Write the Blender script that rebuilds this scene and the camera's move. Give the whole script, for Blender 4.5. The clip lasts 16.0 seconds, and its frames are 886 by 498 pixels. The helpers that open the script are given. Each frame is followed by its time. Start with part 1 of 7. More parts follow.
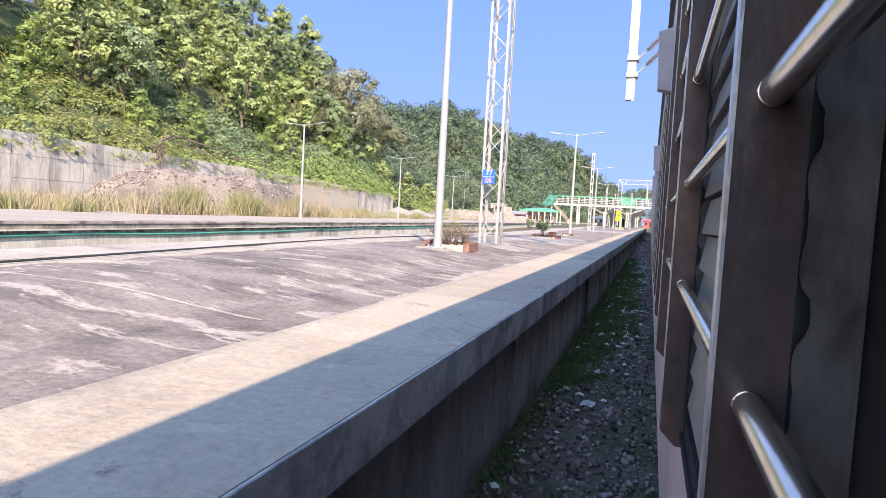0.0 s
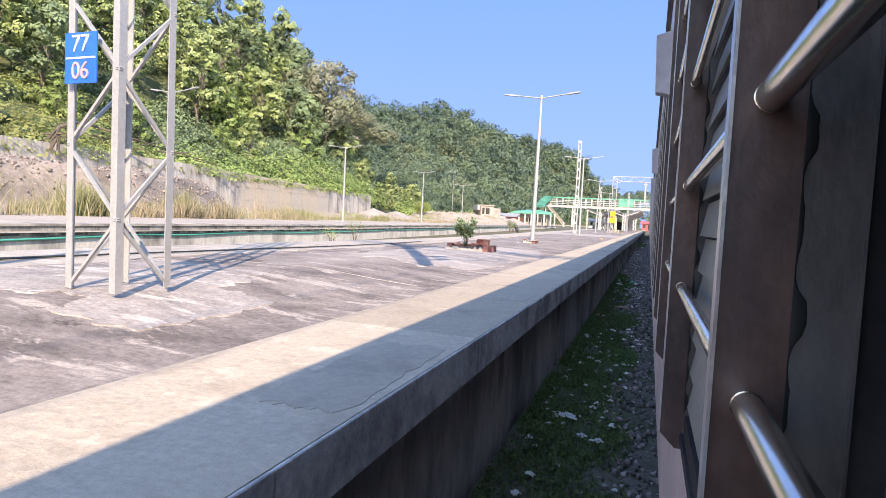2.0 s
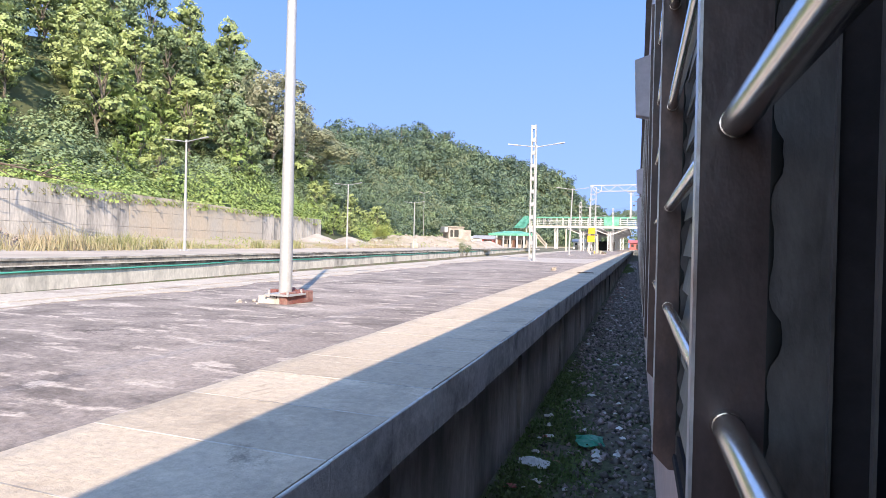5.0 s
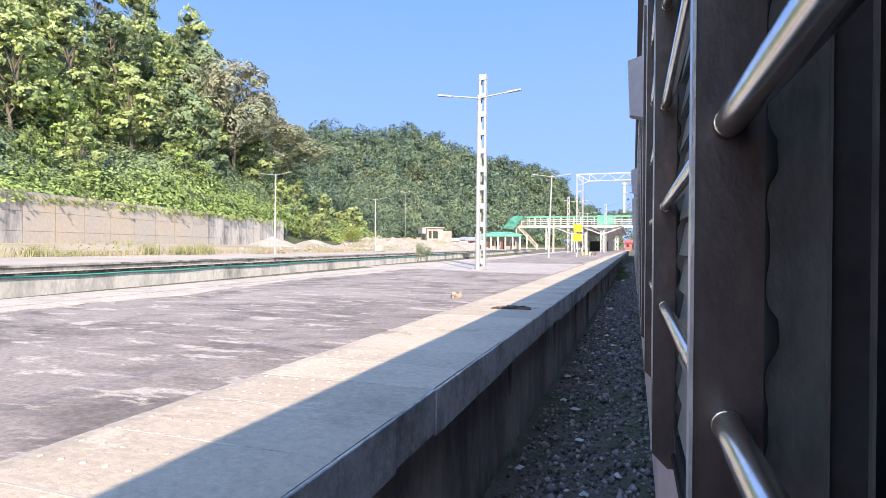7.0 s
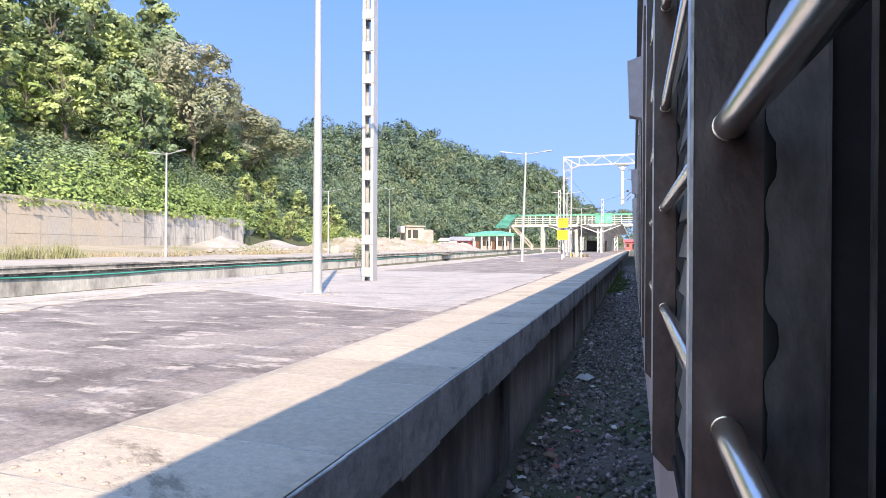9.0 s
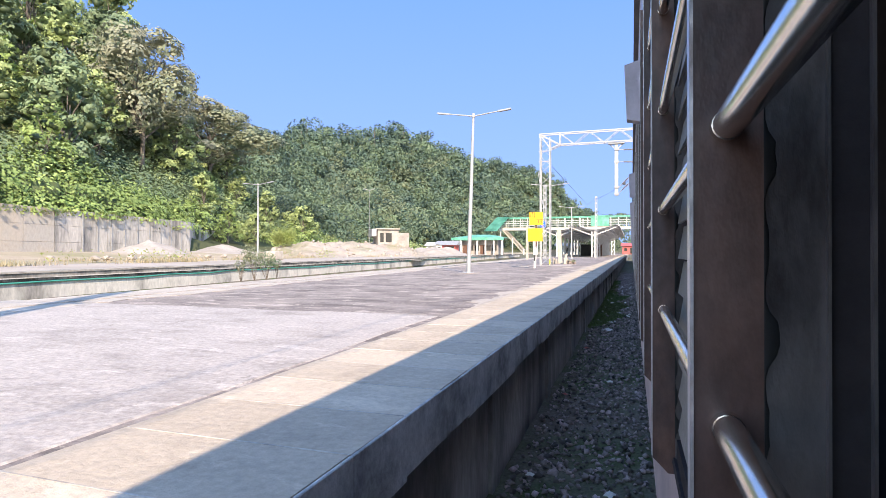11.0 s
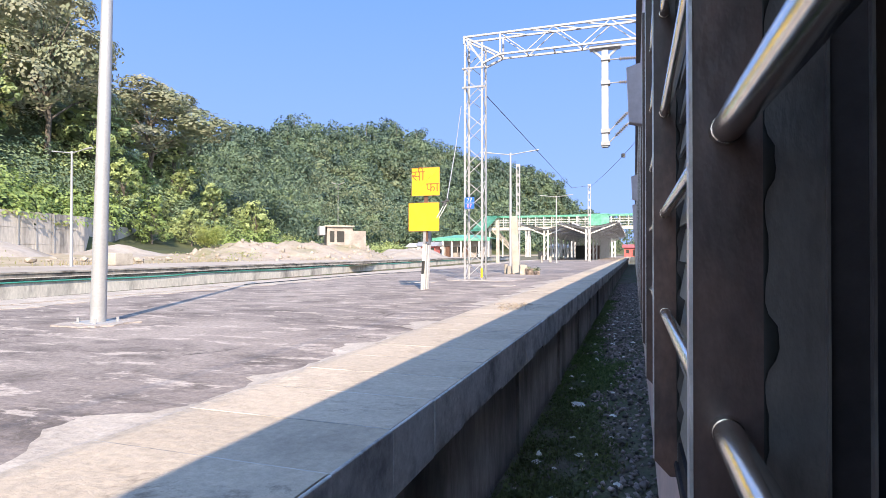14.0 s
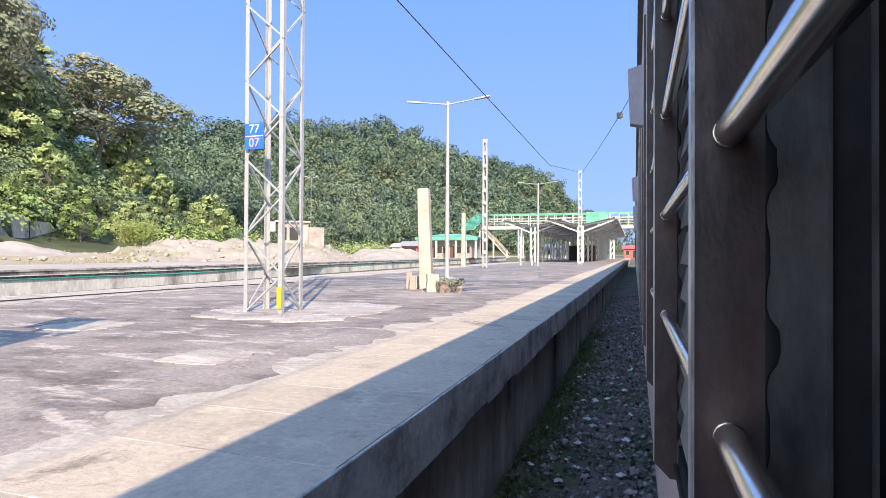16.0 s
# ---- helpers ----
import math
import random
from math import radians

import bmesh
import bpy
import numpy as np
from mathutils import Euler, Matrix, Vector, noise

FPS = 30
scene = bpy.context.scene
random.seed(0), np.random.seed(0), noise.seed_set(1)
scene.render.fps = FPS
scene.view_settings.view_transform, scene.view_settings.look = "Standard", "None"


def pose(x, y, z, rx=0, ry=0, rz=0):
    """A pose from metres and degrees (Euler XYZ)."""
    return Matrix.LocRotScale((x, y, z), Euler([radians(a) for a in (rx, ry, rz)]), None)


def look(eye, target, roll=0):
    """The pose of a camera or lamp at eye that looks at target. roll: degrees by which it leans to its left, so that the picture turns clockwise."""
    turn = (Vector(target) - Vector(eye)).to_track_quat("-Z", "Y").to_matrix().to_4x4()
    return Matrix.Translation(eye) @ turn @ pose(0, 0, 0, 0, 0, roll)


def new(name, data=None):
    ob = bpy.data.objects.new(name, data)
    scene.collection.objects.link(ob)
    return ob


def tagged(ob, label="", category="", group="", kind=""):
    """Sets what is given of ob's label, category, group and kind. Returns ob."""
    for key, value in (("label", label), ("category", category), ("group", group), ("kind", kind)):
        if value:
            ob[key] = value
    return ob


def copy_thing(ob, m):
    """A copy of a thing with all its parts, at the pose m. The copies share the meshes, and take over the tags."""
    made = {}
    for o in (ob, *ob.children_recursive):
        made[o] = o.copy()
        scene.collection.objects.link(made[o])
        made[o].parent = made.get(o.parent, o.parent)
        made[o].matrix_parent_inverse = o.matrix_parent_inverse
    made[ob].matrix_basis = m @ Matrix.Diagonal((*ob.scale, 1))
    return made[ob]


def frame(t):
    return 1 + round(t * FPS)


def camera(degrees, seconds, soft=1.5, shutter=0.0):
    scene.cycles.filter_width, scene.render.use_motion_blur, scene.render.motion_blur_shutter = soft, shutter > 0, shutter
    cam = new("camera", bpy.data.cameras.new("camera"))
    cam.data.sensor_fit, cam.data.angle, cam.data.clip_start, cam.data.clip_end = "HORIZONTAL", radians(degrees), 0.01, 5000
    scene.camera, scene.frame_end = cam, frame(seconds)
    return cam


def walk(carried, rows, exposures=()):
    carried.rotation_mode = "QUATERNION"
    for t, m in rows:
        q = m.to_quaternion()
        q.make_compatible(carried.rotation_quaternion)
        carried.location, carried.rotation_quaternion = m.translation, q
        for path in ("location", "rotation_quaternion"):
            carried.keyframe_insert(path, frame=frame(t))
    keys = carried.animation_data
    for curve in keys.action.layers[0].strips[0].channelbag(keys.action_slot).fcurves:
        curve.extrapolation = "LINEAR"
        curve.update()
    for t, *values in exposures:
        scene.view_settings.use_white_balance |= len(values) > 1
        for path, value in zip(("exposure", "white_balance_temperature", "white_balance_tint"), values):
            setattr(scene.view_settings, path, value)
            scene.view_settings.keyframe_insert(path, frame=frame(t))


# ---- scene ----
cam = camera(76.19, 16.0, soft=0.8)
PATH = [
    (0.0, pose(-0.0033, 5.3485, 0.7441, 86.553, -3.051, 20.184)),
    (0.5, pose(-0.0040, 7.7654, 0.7453, 86.607, -2.501, 20.070)),
    (1.0, pose(-0.0055, 10.1824, 0.7447, 86.625, -2.757, 19.885)),
    (1.5, pose(-0.0037, 12.5979, 0.7441, 86.686, -2.975, 20.233)),
    (2.0, pose(-0.0036, 15.0128, 0.7443, 86.886, -2.876, 20.059)),
    (2.5, pose(-0.0020, 17.4283, 0.7463, 88.012, -2.654, 20.251)),
    (3.0, pose(-0.0003, 19.8456, 0.7466, 88.400, -2.337, 20.177)),
    (3.5, pose(0.0002, 22.2623, 0.7463, 89.227, -2.054, 19.929)),
    (4.0, pose(0.0001, 24.6806, 0.7471, 89.238, -1.390, 19.569)),
    (4.5, pose(0.0007, 27.0979, 0.7478, 89.273, -1.235, 19.398)),
    (5.0, pose(0.0015, 29.5152, 0.7469, 89.461, -1.237, 19.013)),
    (7.5, pose(0.0009, 41.6003, 0.7471, 89.751, -0.292, 18.617)),
    (8.0, pose(0.0010, 44.0176, 0.7480, 89.742, -0.213, 18.630)),
    (8.5, pose(0.0011, 46.4351, 0.7485, 89.744, -0.250, 18.654)),
    (9.0, pose(0.0018, 48.8531, 0.7489, 89.776, -0.259, 18.646)),
    (9.5, pose(0.0016, 51.2703, 0.7478, 89.954, -0.187, 18.586)),
    (12.0, pose(0.0006, 63.3550, 0.7468, 90.318, 0.072, 18.530)),
    (12.5, pose(0.0011, 65.7720, 0.7474, 90.323, 0.113, 18.600)),
    (13.0, pose(0.0015, 68.1900, 0.7477, 90.387, 0.156, 18.615)),
    (13.5, pose(0.0019, 70.6077, 0.7480, 90.426, 0.119, 18.644)),
    (14.0, pose(0.0021, 73.0239, 0.7474, 90.487, -0.040, 18.714)),
    (14.5, pose(0.0020, 75.4403, 0.7468, 90.561, -0.267, 18.738)),
    (15.0, pose(0.0013, 77.8580, 0.7470, 90.507, -0.322, 18.601)),
    (15.5, pose(0.0015, 80.2749, 0.7475, 90.535, -0.222, 18.723)),
    (16.0, pose(0.0016, 82.6923, 0.7481, 90.552, -0.300, 18.745)),
]
SKY_STRENGTH = 0.24
SUN_STRENGTH = 3.45
EXPOSURE = 1.34
walk(cam, PATH, exposures=((0.0, EXPOSURE, 6580, 21), (2.5, EXPOSURE, 6540, 20), (5.0, EXPOSURE + 0.04, 6420, 18), (8.0, EXPOSURE + 0.10, 6400, 18), (10.0, EXPOSURE + 0.07, 6400, 18), (12.0, EXPOSURE, 6380, 18), (16.0, EXPOSURE - 0.03, 6380, 18)))

world = bpy.data.worlds.new("world")
scene.world = world
world.use_nodes = True
wn = world.node_tree
sky = wn.nodes.new("ShaderNodeTexSky")
sky.sky_type = "NISHITA"
sky.sun_disc = False
sky.sun_elevation = radians(32.5)
sky.sun_rotation = radians(152.7)
sky.altitude = 300
sky.air_density = 1.0
sky.dust_density = 0.1
sky.ozone_density = 3.0
# the glow towards the horizon is capped to a plain light blue
clear = wn.nodes.new("ShaderNodeMix")
clear.data_type = "RGBA"
clear.blend_type = "DARKEN"
clear.inputs["Factor"].default_value = 1.0
where = wn.nodes.new("ShaderNodeTexCoord")
axes = wn.nodes.new("ShaderNodeSeparateXYZ")
height = wn.nodes.new("ShaderNodeMapRange")
height.inputs["From Min"].default_value, height.inputs["From Max"].default_value = 0.02, 0.5
blues = wn.nodes.new("ShaderNodeMix")
blues.data_type = "RGBA"
blues.inputs["A"].default_value = (0.70, 1.11, 2.02, 1)
blues.inputs["B"].default_value = (0.33, 0.75, 1.80, 1)
wn.links.new(where.outputs["Generated"], axes.inputs[0])
wn.links.new(axes.outputs["Z"], height.inputs["Value"])
wn.links.new(height.outputs[0], blues.inputs["Factor"])
# overhead, out of view, the cap is paler to brighten shaded surfaces
overhead = wn.nodes.new("ShaderNodeMapRange")
overhead.inputs["From Min"].default_value, overhead.inputs["From Max"].default_value = 0.45, 0.85
paler = wn.nodes.new("ShaderNodeMix")
paler.data_type = "RGBA"
paler.inputs["B"].default_value = (1.48, 1.62, 1.82, 1)
wn.links.new(axes.outputs["Z"], overhead.inputs["Value"])
wn.links.new(overhead.outputs[0], paler.inputs["Factor"])
wn.links.new(blues.outputs["Result"], paler.inputs["A"])
# the sky's own glow stays on the side where the sun stands
towards = wn.nodes.new("ShaderNodeVectorMath")
towards.operation = "DOT_PRODUCT"
towards.inputs[1].default_value = Vector((30.0, -58.0, 41.7)).normalized()
wn.links.new(where.outputs["Generated"], towards.inputs[0])
sunward = wn.nodes.new("ShaderNodeMapRange")
sunward.inputs["From Min"].default_value, sunward.inputs["From Max"].default_value = 0.0, 0.9
sunward.inputs["To Min"].default_value, sunward.inputs["To Max"].default_value = 0.0, 1.0
wn.links.new(towards.outputs["Value"], sunward.inputs["Value"])
aureole = wn.nodes.new("ShaderNodeMix")
aureole.data_type = "RGBA"
aureole.inputs["B"].default_value = (3.4, 3.5, 3.7, 1)
wn.links.new(sunward.outputs[0], aureole.inputs["Factor"])
wn.links.new(paler.outputs["Result"], aureole.inputs["A"])
wn.links.new(aureole.outputs["Result"], clear.inputs["B"])
wn.links.new(sky.outputs[0], clear.inputs["A"])
wn.links.new(clear.outputs["Result"], wn.nodes["Background"].inputs[0])
wn.nodes["Background"].inputs[1].default_value = SKY_STRENGTH
sun = new("sun", bpy.data.lights.new("sun", "SUN"))
sun.data.energy = SUN_STRENGTH
sun.data.color = (1.0, 0.85, 0.62)
sun.data.angle = radians(0.53)
sun.matrix_world = look((30.0, -58.0, 41.7), (0, 0, 0))

# ---------------------------------------------------------------- materials


def material(name, c1, c2, scale=3.0, rough=0.8, bump=0.3, metal=0.0, c3=None, big=0.25, stretch=(1, 1, 1),
             island=0.0, chance=0.0, sharp=0.22, mid=0.5, spec=0.5, bump_scale=8.0, third=0.5, grain=0.12):
    """Two scales of noise in world metres mix c1, c2 and, in broad patches, c3."""
    m = bpy.data.materials.new(name)
    m.use_nodes = True
    t = m.node_tree
    n, l = t.nodes, t.links
    bsdf = n["Principled BSDF"]
    geo = n.new("ShaderNodeNewGeometry")
    mp = n.new("ShaderNodeMapping")
    mp.inputs["Scale"].default_value = stretch
    l.new(geo.outputs["Position"], mp.inputs["Vector"])

    def noise_at(s, detail=6.0, roughness=0.6):
        k = n.new("ShaderNodeTexNoise")
        k.inputs["Scale"].default_value = s
        k.inputs["Detail"].default_value = detail
        k.inputs["Roughness"].default_value = roughness
        l.new(mp.outputs[0], k.inputs["Vector"])
        return k.outputs["Fac"]

    def ramp(src, lo, hi):
        r = n.new("ShaderNodeMapRange")
        r.inputs["From Min"].default_value = lo
        r.inputs["From Max"].default_value = hi
        l.new(src, r.inputs["Value"])
        return r.outputs[0]

    def mix(fac, a, b):
        x = n.new("ShaderNodeMix")
        x.data_type = "RGBA"
        l.new(fac, x.inputs["Factor"])
        for sock, v in ((x.inputs["A"], a), (x.inputs["B"], b)):
            if isinstance(v, tuple):
                sock.default_value = (*v, 1)
            else:
                l.new(v, sock)
        return x.outputs["Result"]

    col = mix(ramp(noise_at(scale), mid - sharp, mid + sharp), c1, c2)
    if c3:
        col = mix(ramp(noise_at(big, 5.0, 0.65), third - 0.08, third + 0.14), col, c3)
    if island or chance:
        hsv = n.new("ShaderNodeHueSaturation")
        src = geo.outputs["Random Per Island"]
        if chance:
            src = n.new("ShaderNodeObjectInfo").outputs["Random"]
        amount = island or chance
        r = n.new("ShaderNodeMapRange")
        r.inputs["To Min"].default_value, r.inputs["To Max"].default_value = 1 - amount, 1 + amount
        l.new(src, r.inputs["Value"])
        l.new(r.outputs[0], hsv.inputs["Value"])
        r2 = n.new("ShaderNodeMapRange")
        r2.inputs["To Min"].default_value, r2.inputs["To Max"].default_value = 0.5 + 0.03 * amount, 0.5 - 0.05 * amount
        l.new(src, r2.inputs["Value"])
        l.new(r2.outputs[0], hsv.inputs["Hue"])
        l.new(col, hsv.inputs["Color"])
        col = hsv.outputs["Color"]
    if grain:
        fine = n.new("ShaderNodeHueSaturation")
        g = n.new("ShaderNodeMapRange")
        g.inputs["From Min"].default_value, g.inputs["From Max"].default_value = 0.3, 0.7
        g.inputs["To Min"].default_value, g.inputs["To Max"].default_value = 1 - grain, 1 + grain
        l.new(noise_at(scale * 7.0, 5.0, 0.7), g.inputs["Value"])
        l.new(g.outputs[0], fine.inputs["Value"])
        l.new(col, fine.inputs["Color"])
        col = fine.outputs["Color"]
    l.new(col, bsdf.inputs["Base Color"])
    rr = n.new("ShaderNodeMapRange")
    rr.inputs["To Min"].default_value, rr.inputs["To Max"].default_value = max(0.05, rough - 0.12), min(1, rough + 0.1)
    l.new(noise_at(scale * 2.3), rr.inputs["Value"])
    l.new(rr.outputs[0], bsdf.inputs["Roughness"])
    bsdf.inputs["Metallic"].default_value = metal
    bsdf.inputs["Specular IOR Level"].default_value = spec
    if bump:
        b = n.new("ShaderNodeBump")
        b.inputs["Strength"].default_value = bump
        b.inputs["Distance"].default_value = 0.02
        l.new(noise_at(scale * bump_scale, 4.0), b.inputs["Height"])
        l.new(b.outputs[0], bsdf.inputs["Normal"])
    return m


def leaf_material(name, c1, c2, c3, island=0.35, through_light=0.4, big=0.12):
    m = material(name, c1, c2, scale=0.45, rough=0.55, bump=0, c3=c3, big=big, island=island, spec=0.3)
    t = m.node_tree
    bsdf = t.nodes["Principled BSDF"]
    tr = t.nodes.new("ShaderNodeBsdfTranslucent")
    mixer = t.nodes.new("ShaderNodeMixShader")
    mixer.inputs[0].default_value = through_light
    t.links.new(bsdf.inputs["Base Color"].links[0].from_socket, tr.inputs["Color"])
    t.links.new(bsdf.outputs[0], mixer.inputs[1])
    t.links.new(tr.outputs[0], mixer.inputs[2])
    t.links.new(mixer.outputs[0], t.nodes["Material Output"].inputs[0])
    return m


def paving_material(name, dark, mid, pale, pale_from, dark_from=0.47, seed=0.0, along=0.62, across=1.25, chance=0.0, coarse=0.42):
    """Worn paving: broad dark and pale areas, scuffs with hard edges, pale smears and fine grit."""
    m = bpy.data.materials.new(name)
    m.use_nodes = True
    n, l = m.node_tree.nodes, m.node_tree.links
    bsdf = n["Principled BSDF"]
    geo = n.new("ShaderNodeNewGeometry")

    def layer(scale, detail, rough, stretch, lo, hi, distort=0.0):
        mp = n.new("ShaderNodeMapping")
        mp.inputs["Scale"].default_value = stretch
        mp.inputs["Location"].default_value = (seed, seed * 1.7, 0)
        l.new(geo.outputs["Position"], mp.inputs["Vector"])
        k = n.new("ShaderNodeTexNoise")
        k.inputs["Scale"].default_value = scale
        k.inputs["Detail"].default_value = detail
        k.inputs["Roughness"].default_value = rough
        k.inputs["Distortion"].default_value = distort
        l.new(mp.outputs[0], k.inputs["Vector"])
        r = n.new("ShaderNodeMapRange")
        r.inputs["From Min"].default_value, r.inputs["From Max"].default_value = lo, hi
        l.new(k.outputs["Fac"], r.inputs["Value"])
        return r.outputs[0]

    def mix(fac, a, b, mode="MIX"):
        x = n.new("ShaderNodeMix")
        x.data_type = "RGBA"
        x.blend_type = mode
        l.new(fac, x.inputs["Factor"])
        for sock, v in ((x.inputs["A"], a), (x.inputs["B"], b)):
            if isinstance(v, tuple):
                sock.default_value = (*v, 1)
            else:
                l.new(v, sock)
        return x.outputs["Result"]

    def times(a, b):
        x = n.new("ShaderNodeMath")
        x.operation = "MULTIPLY"
        l.new(a, x.inputs[0])
        l.new(b, x.inputs[1])
        return x.outputs[0]

    areas = layer(0.33, 4, 0.55, (1.0, 0.8, 1), 0.36, 0.62, 0.6)
    scuff = layer(1.9, 9, 0.72, (along, across, 1), dark_from - 0.06, dark_from + 0.08, 0.4)
    col = mix(scuff, dark, mid)
    col = mix(times(areas, layer(0.9, 6, 0.65, (1, 1, 1), 0.42, 0.58, 0.5)), col, tuple(0.6 * a + 0.4 * b for a, b in zip(mid, pale)))
    smear = layer(3.2, 8, 0.7, (along * 0.8, across * 1.08, 1), pale_from, pale_from + 0.06, 0.35)
    col = mix(smear, col, pale)
    crack = layer(0.8, 10, 0.8, (0.8, 1.1, 1), 0.60, 0.66, 0.7)
    col = mix(crack, col, tuple(0.62 * v for v in dark))
    grit = n.new("ShaderNodeHueSaturation")
    g = layer(26.0, 5, 0.75, (1, 1, 1), 0.25, 0.75)
    r = n.new("ShaderNodeMapRange")
    r.inputs["To Min"].default_value, r.inputs["To Max"].default_value = 1 - coarse, 1 + coarse
    l.new(g, r.inputs["Value"])
    l.new(r.outputs[0], grit.inputs["Value"])
    l.new(col, grit.inputs["Color"])
    col = grit.outputs["Color"]
    if chance:
        tone = n.new("ShaderNodeHueSaturation")
        span = n.new("ShaderNodeMapRange")
        span.inputs["To Min"].default_value, span.inputs["To Max"].default_value = 1 - chance, 1 + 0.5 * chance
        l.new(n.new("ShaderNodeObjectInfo").outputs["Random"], span.inputs["Value"])
        l.new(span.outputs[0], tone.inputs["Value"])
        l.new(col, tone.inputs["Color"])
        col = tone.outputs["Color"]
    l.new(col, bsdf.inputs["Base Color"])
    bsdf.inputs["Roughness"].default_value = 0.88
    bsdf.inputs["Specular IOR Level"].default_value = 0.35
    b = n.new("ShaderNodeBump")
    b.inputs["Strength"].default_value = 0.5
    b.inputs["Distance"].default_value = 0.015
    l.new(layer(9.0, 6, 0.7, (0.8, 1.1, 1), 0.2, 0.8), b.inputs["Height"])
    l.new(b.outputs[0], bsdf.inputs["Normal"])
    return m


M_PAVE = paving_material("worn_asphalt", (0.142, 0.119, 0.107), (0.258, 0.218, 0.196), (0.462, 0.398, 0.346), 0.545)
M_PAVE_NEW = paving_material("pale_concrete_paving", (0.245, 0.214, 0.195), (0.385, 0.338, 0.304), (0.560, 0.497, 0.437), 0.55, 0.46, 7.0)
M_PAVE_SMOOTH = paving_material("smooth_pale_concrete", (0.31, 0.274, 0.248), (0.415, 0.370, 0.336), (0.50, 0.450, 0.408), 0.56, 0.45, 17.0, coarse=0.35)
M_PAVE_DARK = paving_material("dark_asphalt", (0.135, 0.117, 0.11), (0.24, 0.21, 0.193), (0.48, 0.425, 0.375), 0.58, 0.48, 13.0)
M_DUST = paving_material("pale_dust_on_paving", (0.316, 0.272, 0.232), (0.440, 0.387, 0.328), (0.545, 0.484, 0.416), 0.54, 0.44, 21.0, coarse=0.25)
M_COPING = paving_material("coping_concrete", (0.395, 0.330, 0.258), (0.50, 0.420, 0.328), (0.585, 0.495, 0.388), 0.58, 0.42, 33.0, 1.0, 0.9, 0.13, 0.20)
M_MORTAR = material("pale_joint_mortar", (0.50, 0.46, 0.41), (0.60, 0.56, 0.50), 12.0, 0.95, 0.2, c3=(0.24, 0.22, 0.20), big=2.2, third=0.50)
M_COPING_FACE = material("coping_face_concrete", (0.46, 0.45, 0.43), (0.60, 0.585, 0.56), 3.5, 0.9, 0.4, c3=(0.22, 0.215, 0.21), big=2.6, third=0.52, grain=0.2)
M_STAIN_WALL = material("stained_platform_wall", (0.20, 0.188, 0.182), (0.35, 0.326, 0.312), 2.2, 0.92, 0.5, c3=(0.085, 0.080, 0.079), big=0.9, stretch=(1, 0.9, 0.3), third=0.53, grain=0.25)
M_OPP_WALL = material("limewashed_wall", (0.56, 0.525, 0.465), (0.63, 0.59, 0.53), 1.5, 0.9, 0.3, c3=(0.20, 0.185, 0.17), big=0.7, stretch=(1, 1, 0.4), third=0.57, grain=0.2)
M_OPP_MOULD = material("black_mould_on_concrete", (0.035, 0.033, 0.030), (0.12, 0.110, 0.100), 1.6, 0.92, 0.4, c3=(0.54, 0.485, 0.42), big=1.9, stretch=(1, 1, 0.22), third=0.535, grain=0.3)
M_OPP_COURSE = material("patchy_mouldy_course", (0.30, 0.27, 0.235), (0.42, 0.38, 0.33), 1.2, 0.92, 0.4, c3=(0.075, 0.07, 0.066), big=0.75, stretch=(1, 1, 0.25), third=0.50, grain=0.3)
M_OPP_COPING = material("mouldy_coping", (0.50, 0.45, 0.385), (0.38, 0.345, 0.30), 1.4, 0.9, 0.4, c3=(0.09, 0.082, 0.078), big=1.1, stretch=(1, 1, 0.6), third=0.53)
M_OPP_TOP = material("dusty_platform_top", (0.41, 0.35, 0.295), (0.48, 0.415, 0.35), 0.8, 0.9, 0.2, c3=(0.35, 0.30, 0.25), big=0.15)
M_RETAIN = material("weathered_retaining_wall", (0.43, 0.40, 0.365), (0.52, 0.485, 0.44), 0.7, 0.9, 0.3, c3=(0.17, 0.165, 0.16), big=0.45, stretch=(1, 1.2, 0.22), third=0.55, grain=0.25)
M_RETAIN_TAN = material("sandy_plastered_wall", (0.47, 0.395, 0.310), (0.43, 0.372, 0.300), 0.8, 0.9, 0.2, c3=(0.40, 0.37, 0.33), big=0.25, stretch=(1, 1, 0.5))
M_GROUND = material("dusty_earth", (0.34, 0.27, 0.19), (0.44, 0.36, 0.26), 0.8, 0.95, 0.4, c3=(0.26, 0.24, 0.12), big=0.08, third=0.55)
M_TRACKBED = material("dark_trackbed_soil", (0.115, 0.092, 0.075), (0.195, 0.160, 0.130), 5.0, 0.95, 0.8, c3=(0.070, 0.092, 0.034), big=0.9, third=0.48, grain=0.45)
M_HILL = material("hillside_soil", (0.075, 0.088, 0.034), (0.118, 0.128, 0.050), 0.3, 0.95, 0.4, c3=(0.050, 0.060, 0.026), big=0.05)
M_BALLAST = material("ballast_stone", (0.120, 0.098, 0.092), (0.40, 0.335, 0.305), 9.0, 0.85, 0.2, island=0.8)
M_GRAVEL = material("brown_gravel", (0.22, 0.182, 0.155), (0.40, 0.340, 0.290), 6.5, 0.95, 1.0, c3=(0.17, 0.142, 0.12), big=0.6, grain=0.6)
M_SAND = material("pale_sand", (0.36, 0.315, 0.268), (0.43, 0.385, 0.335), 1.0, 0.95, 0.4, c3=(0.31, 0.265, 0.215), big=0.4)
M_MOUND = material("excavated_earth", (0.42, 0.365, 0.305), (0.31, 0.255, 0.205), 0.6, 0.95, 0.6, c3=(0.22, 0.205, 0.11), big=0.2, third=0.54)
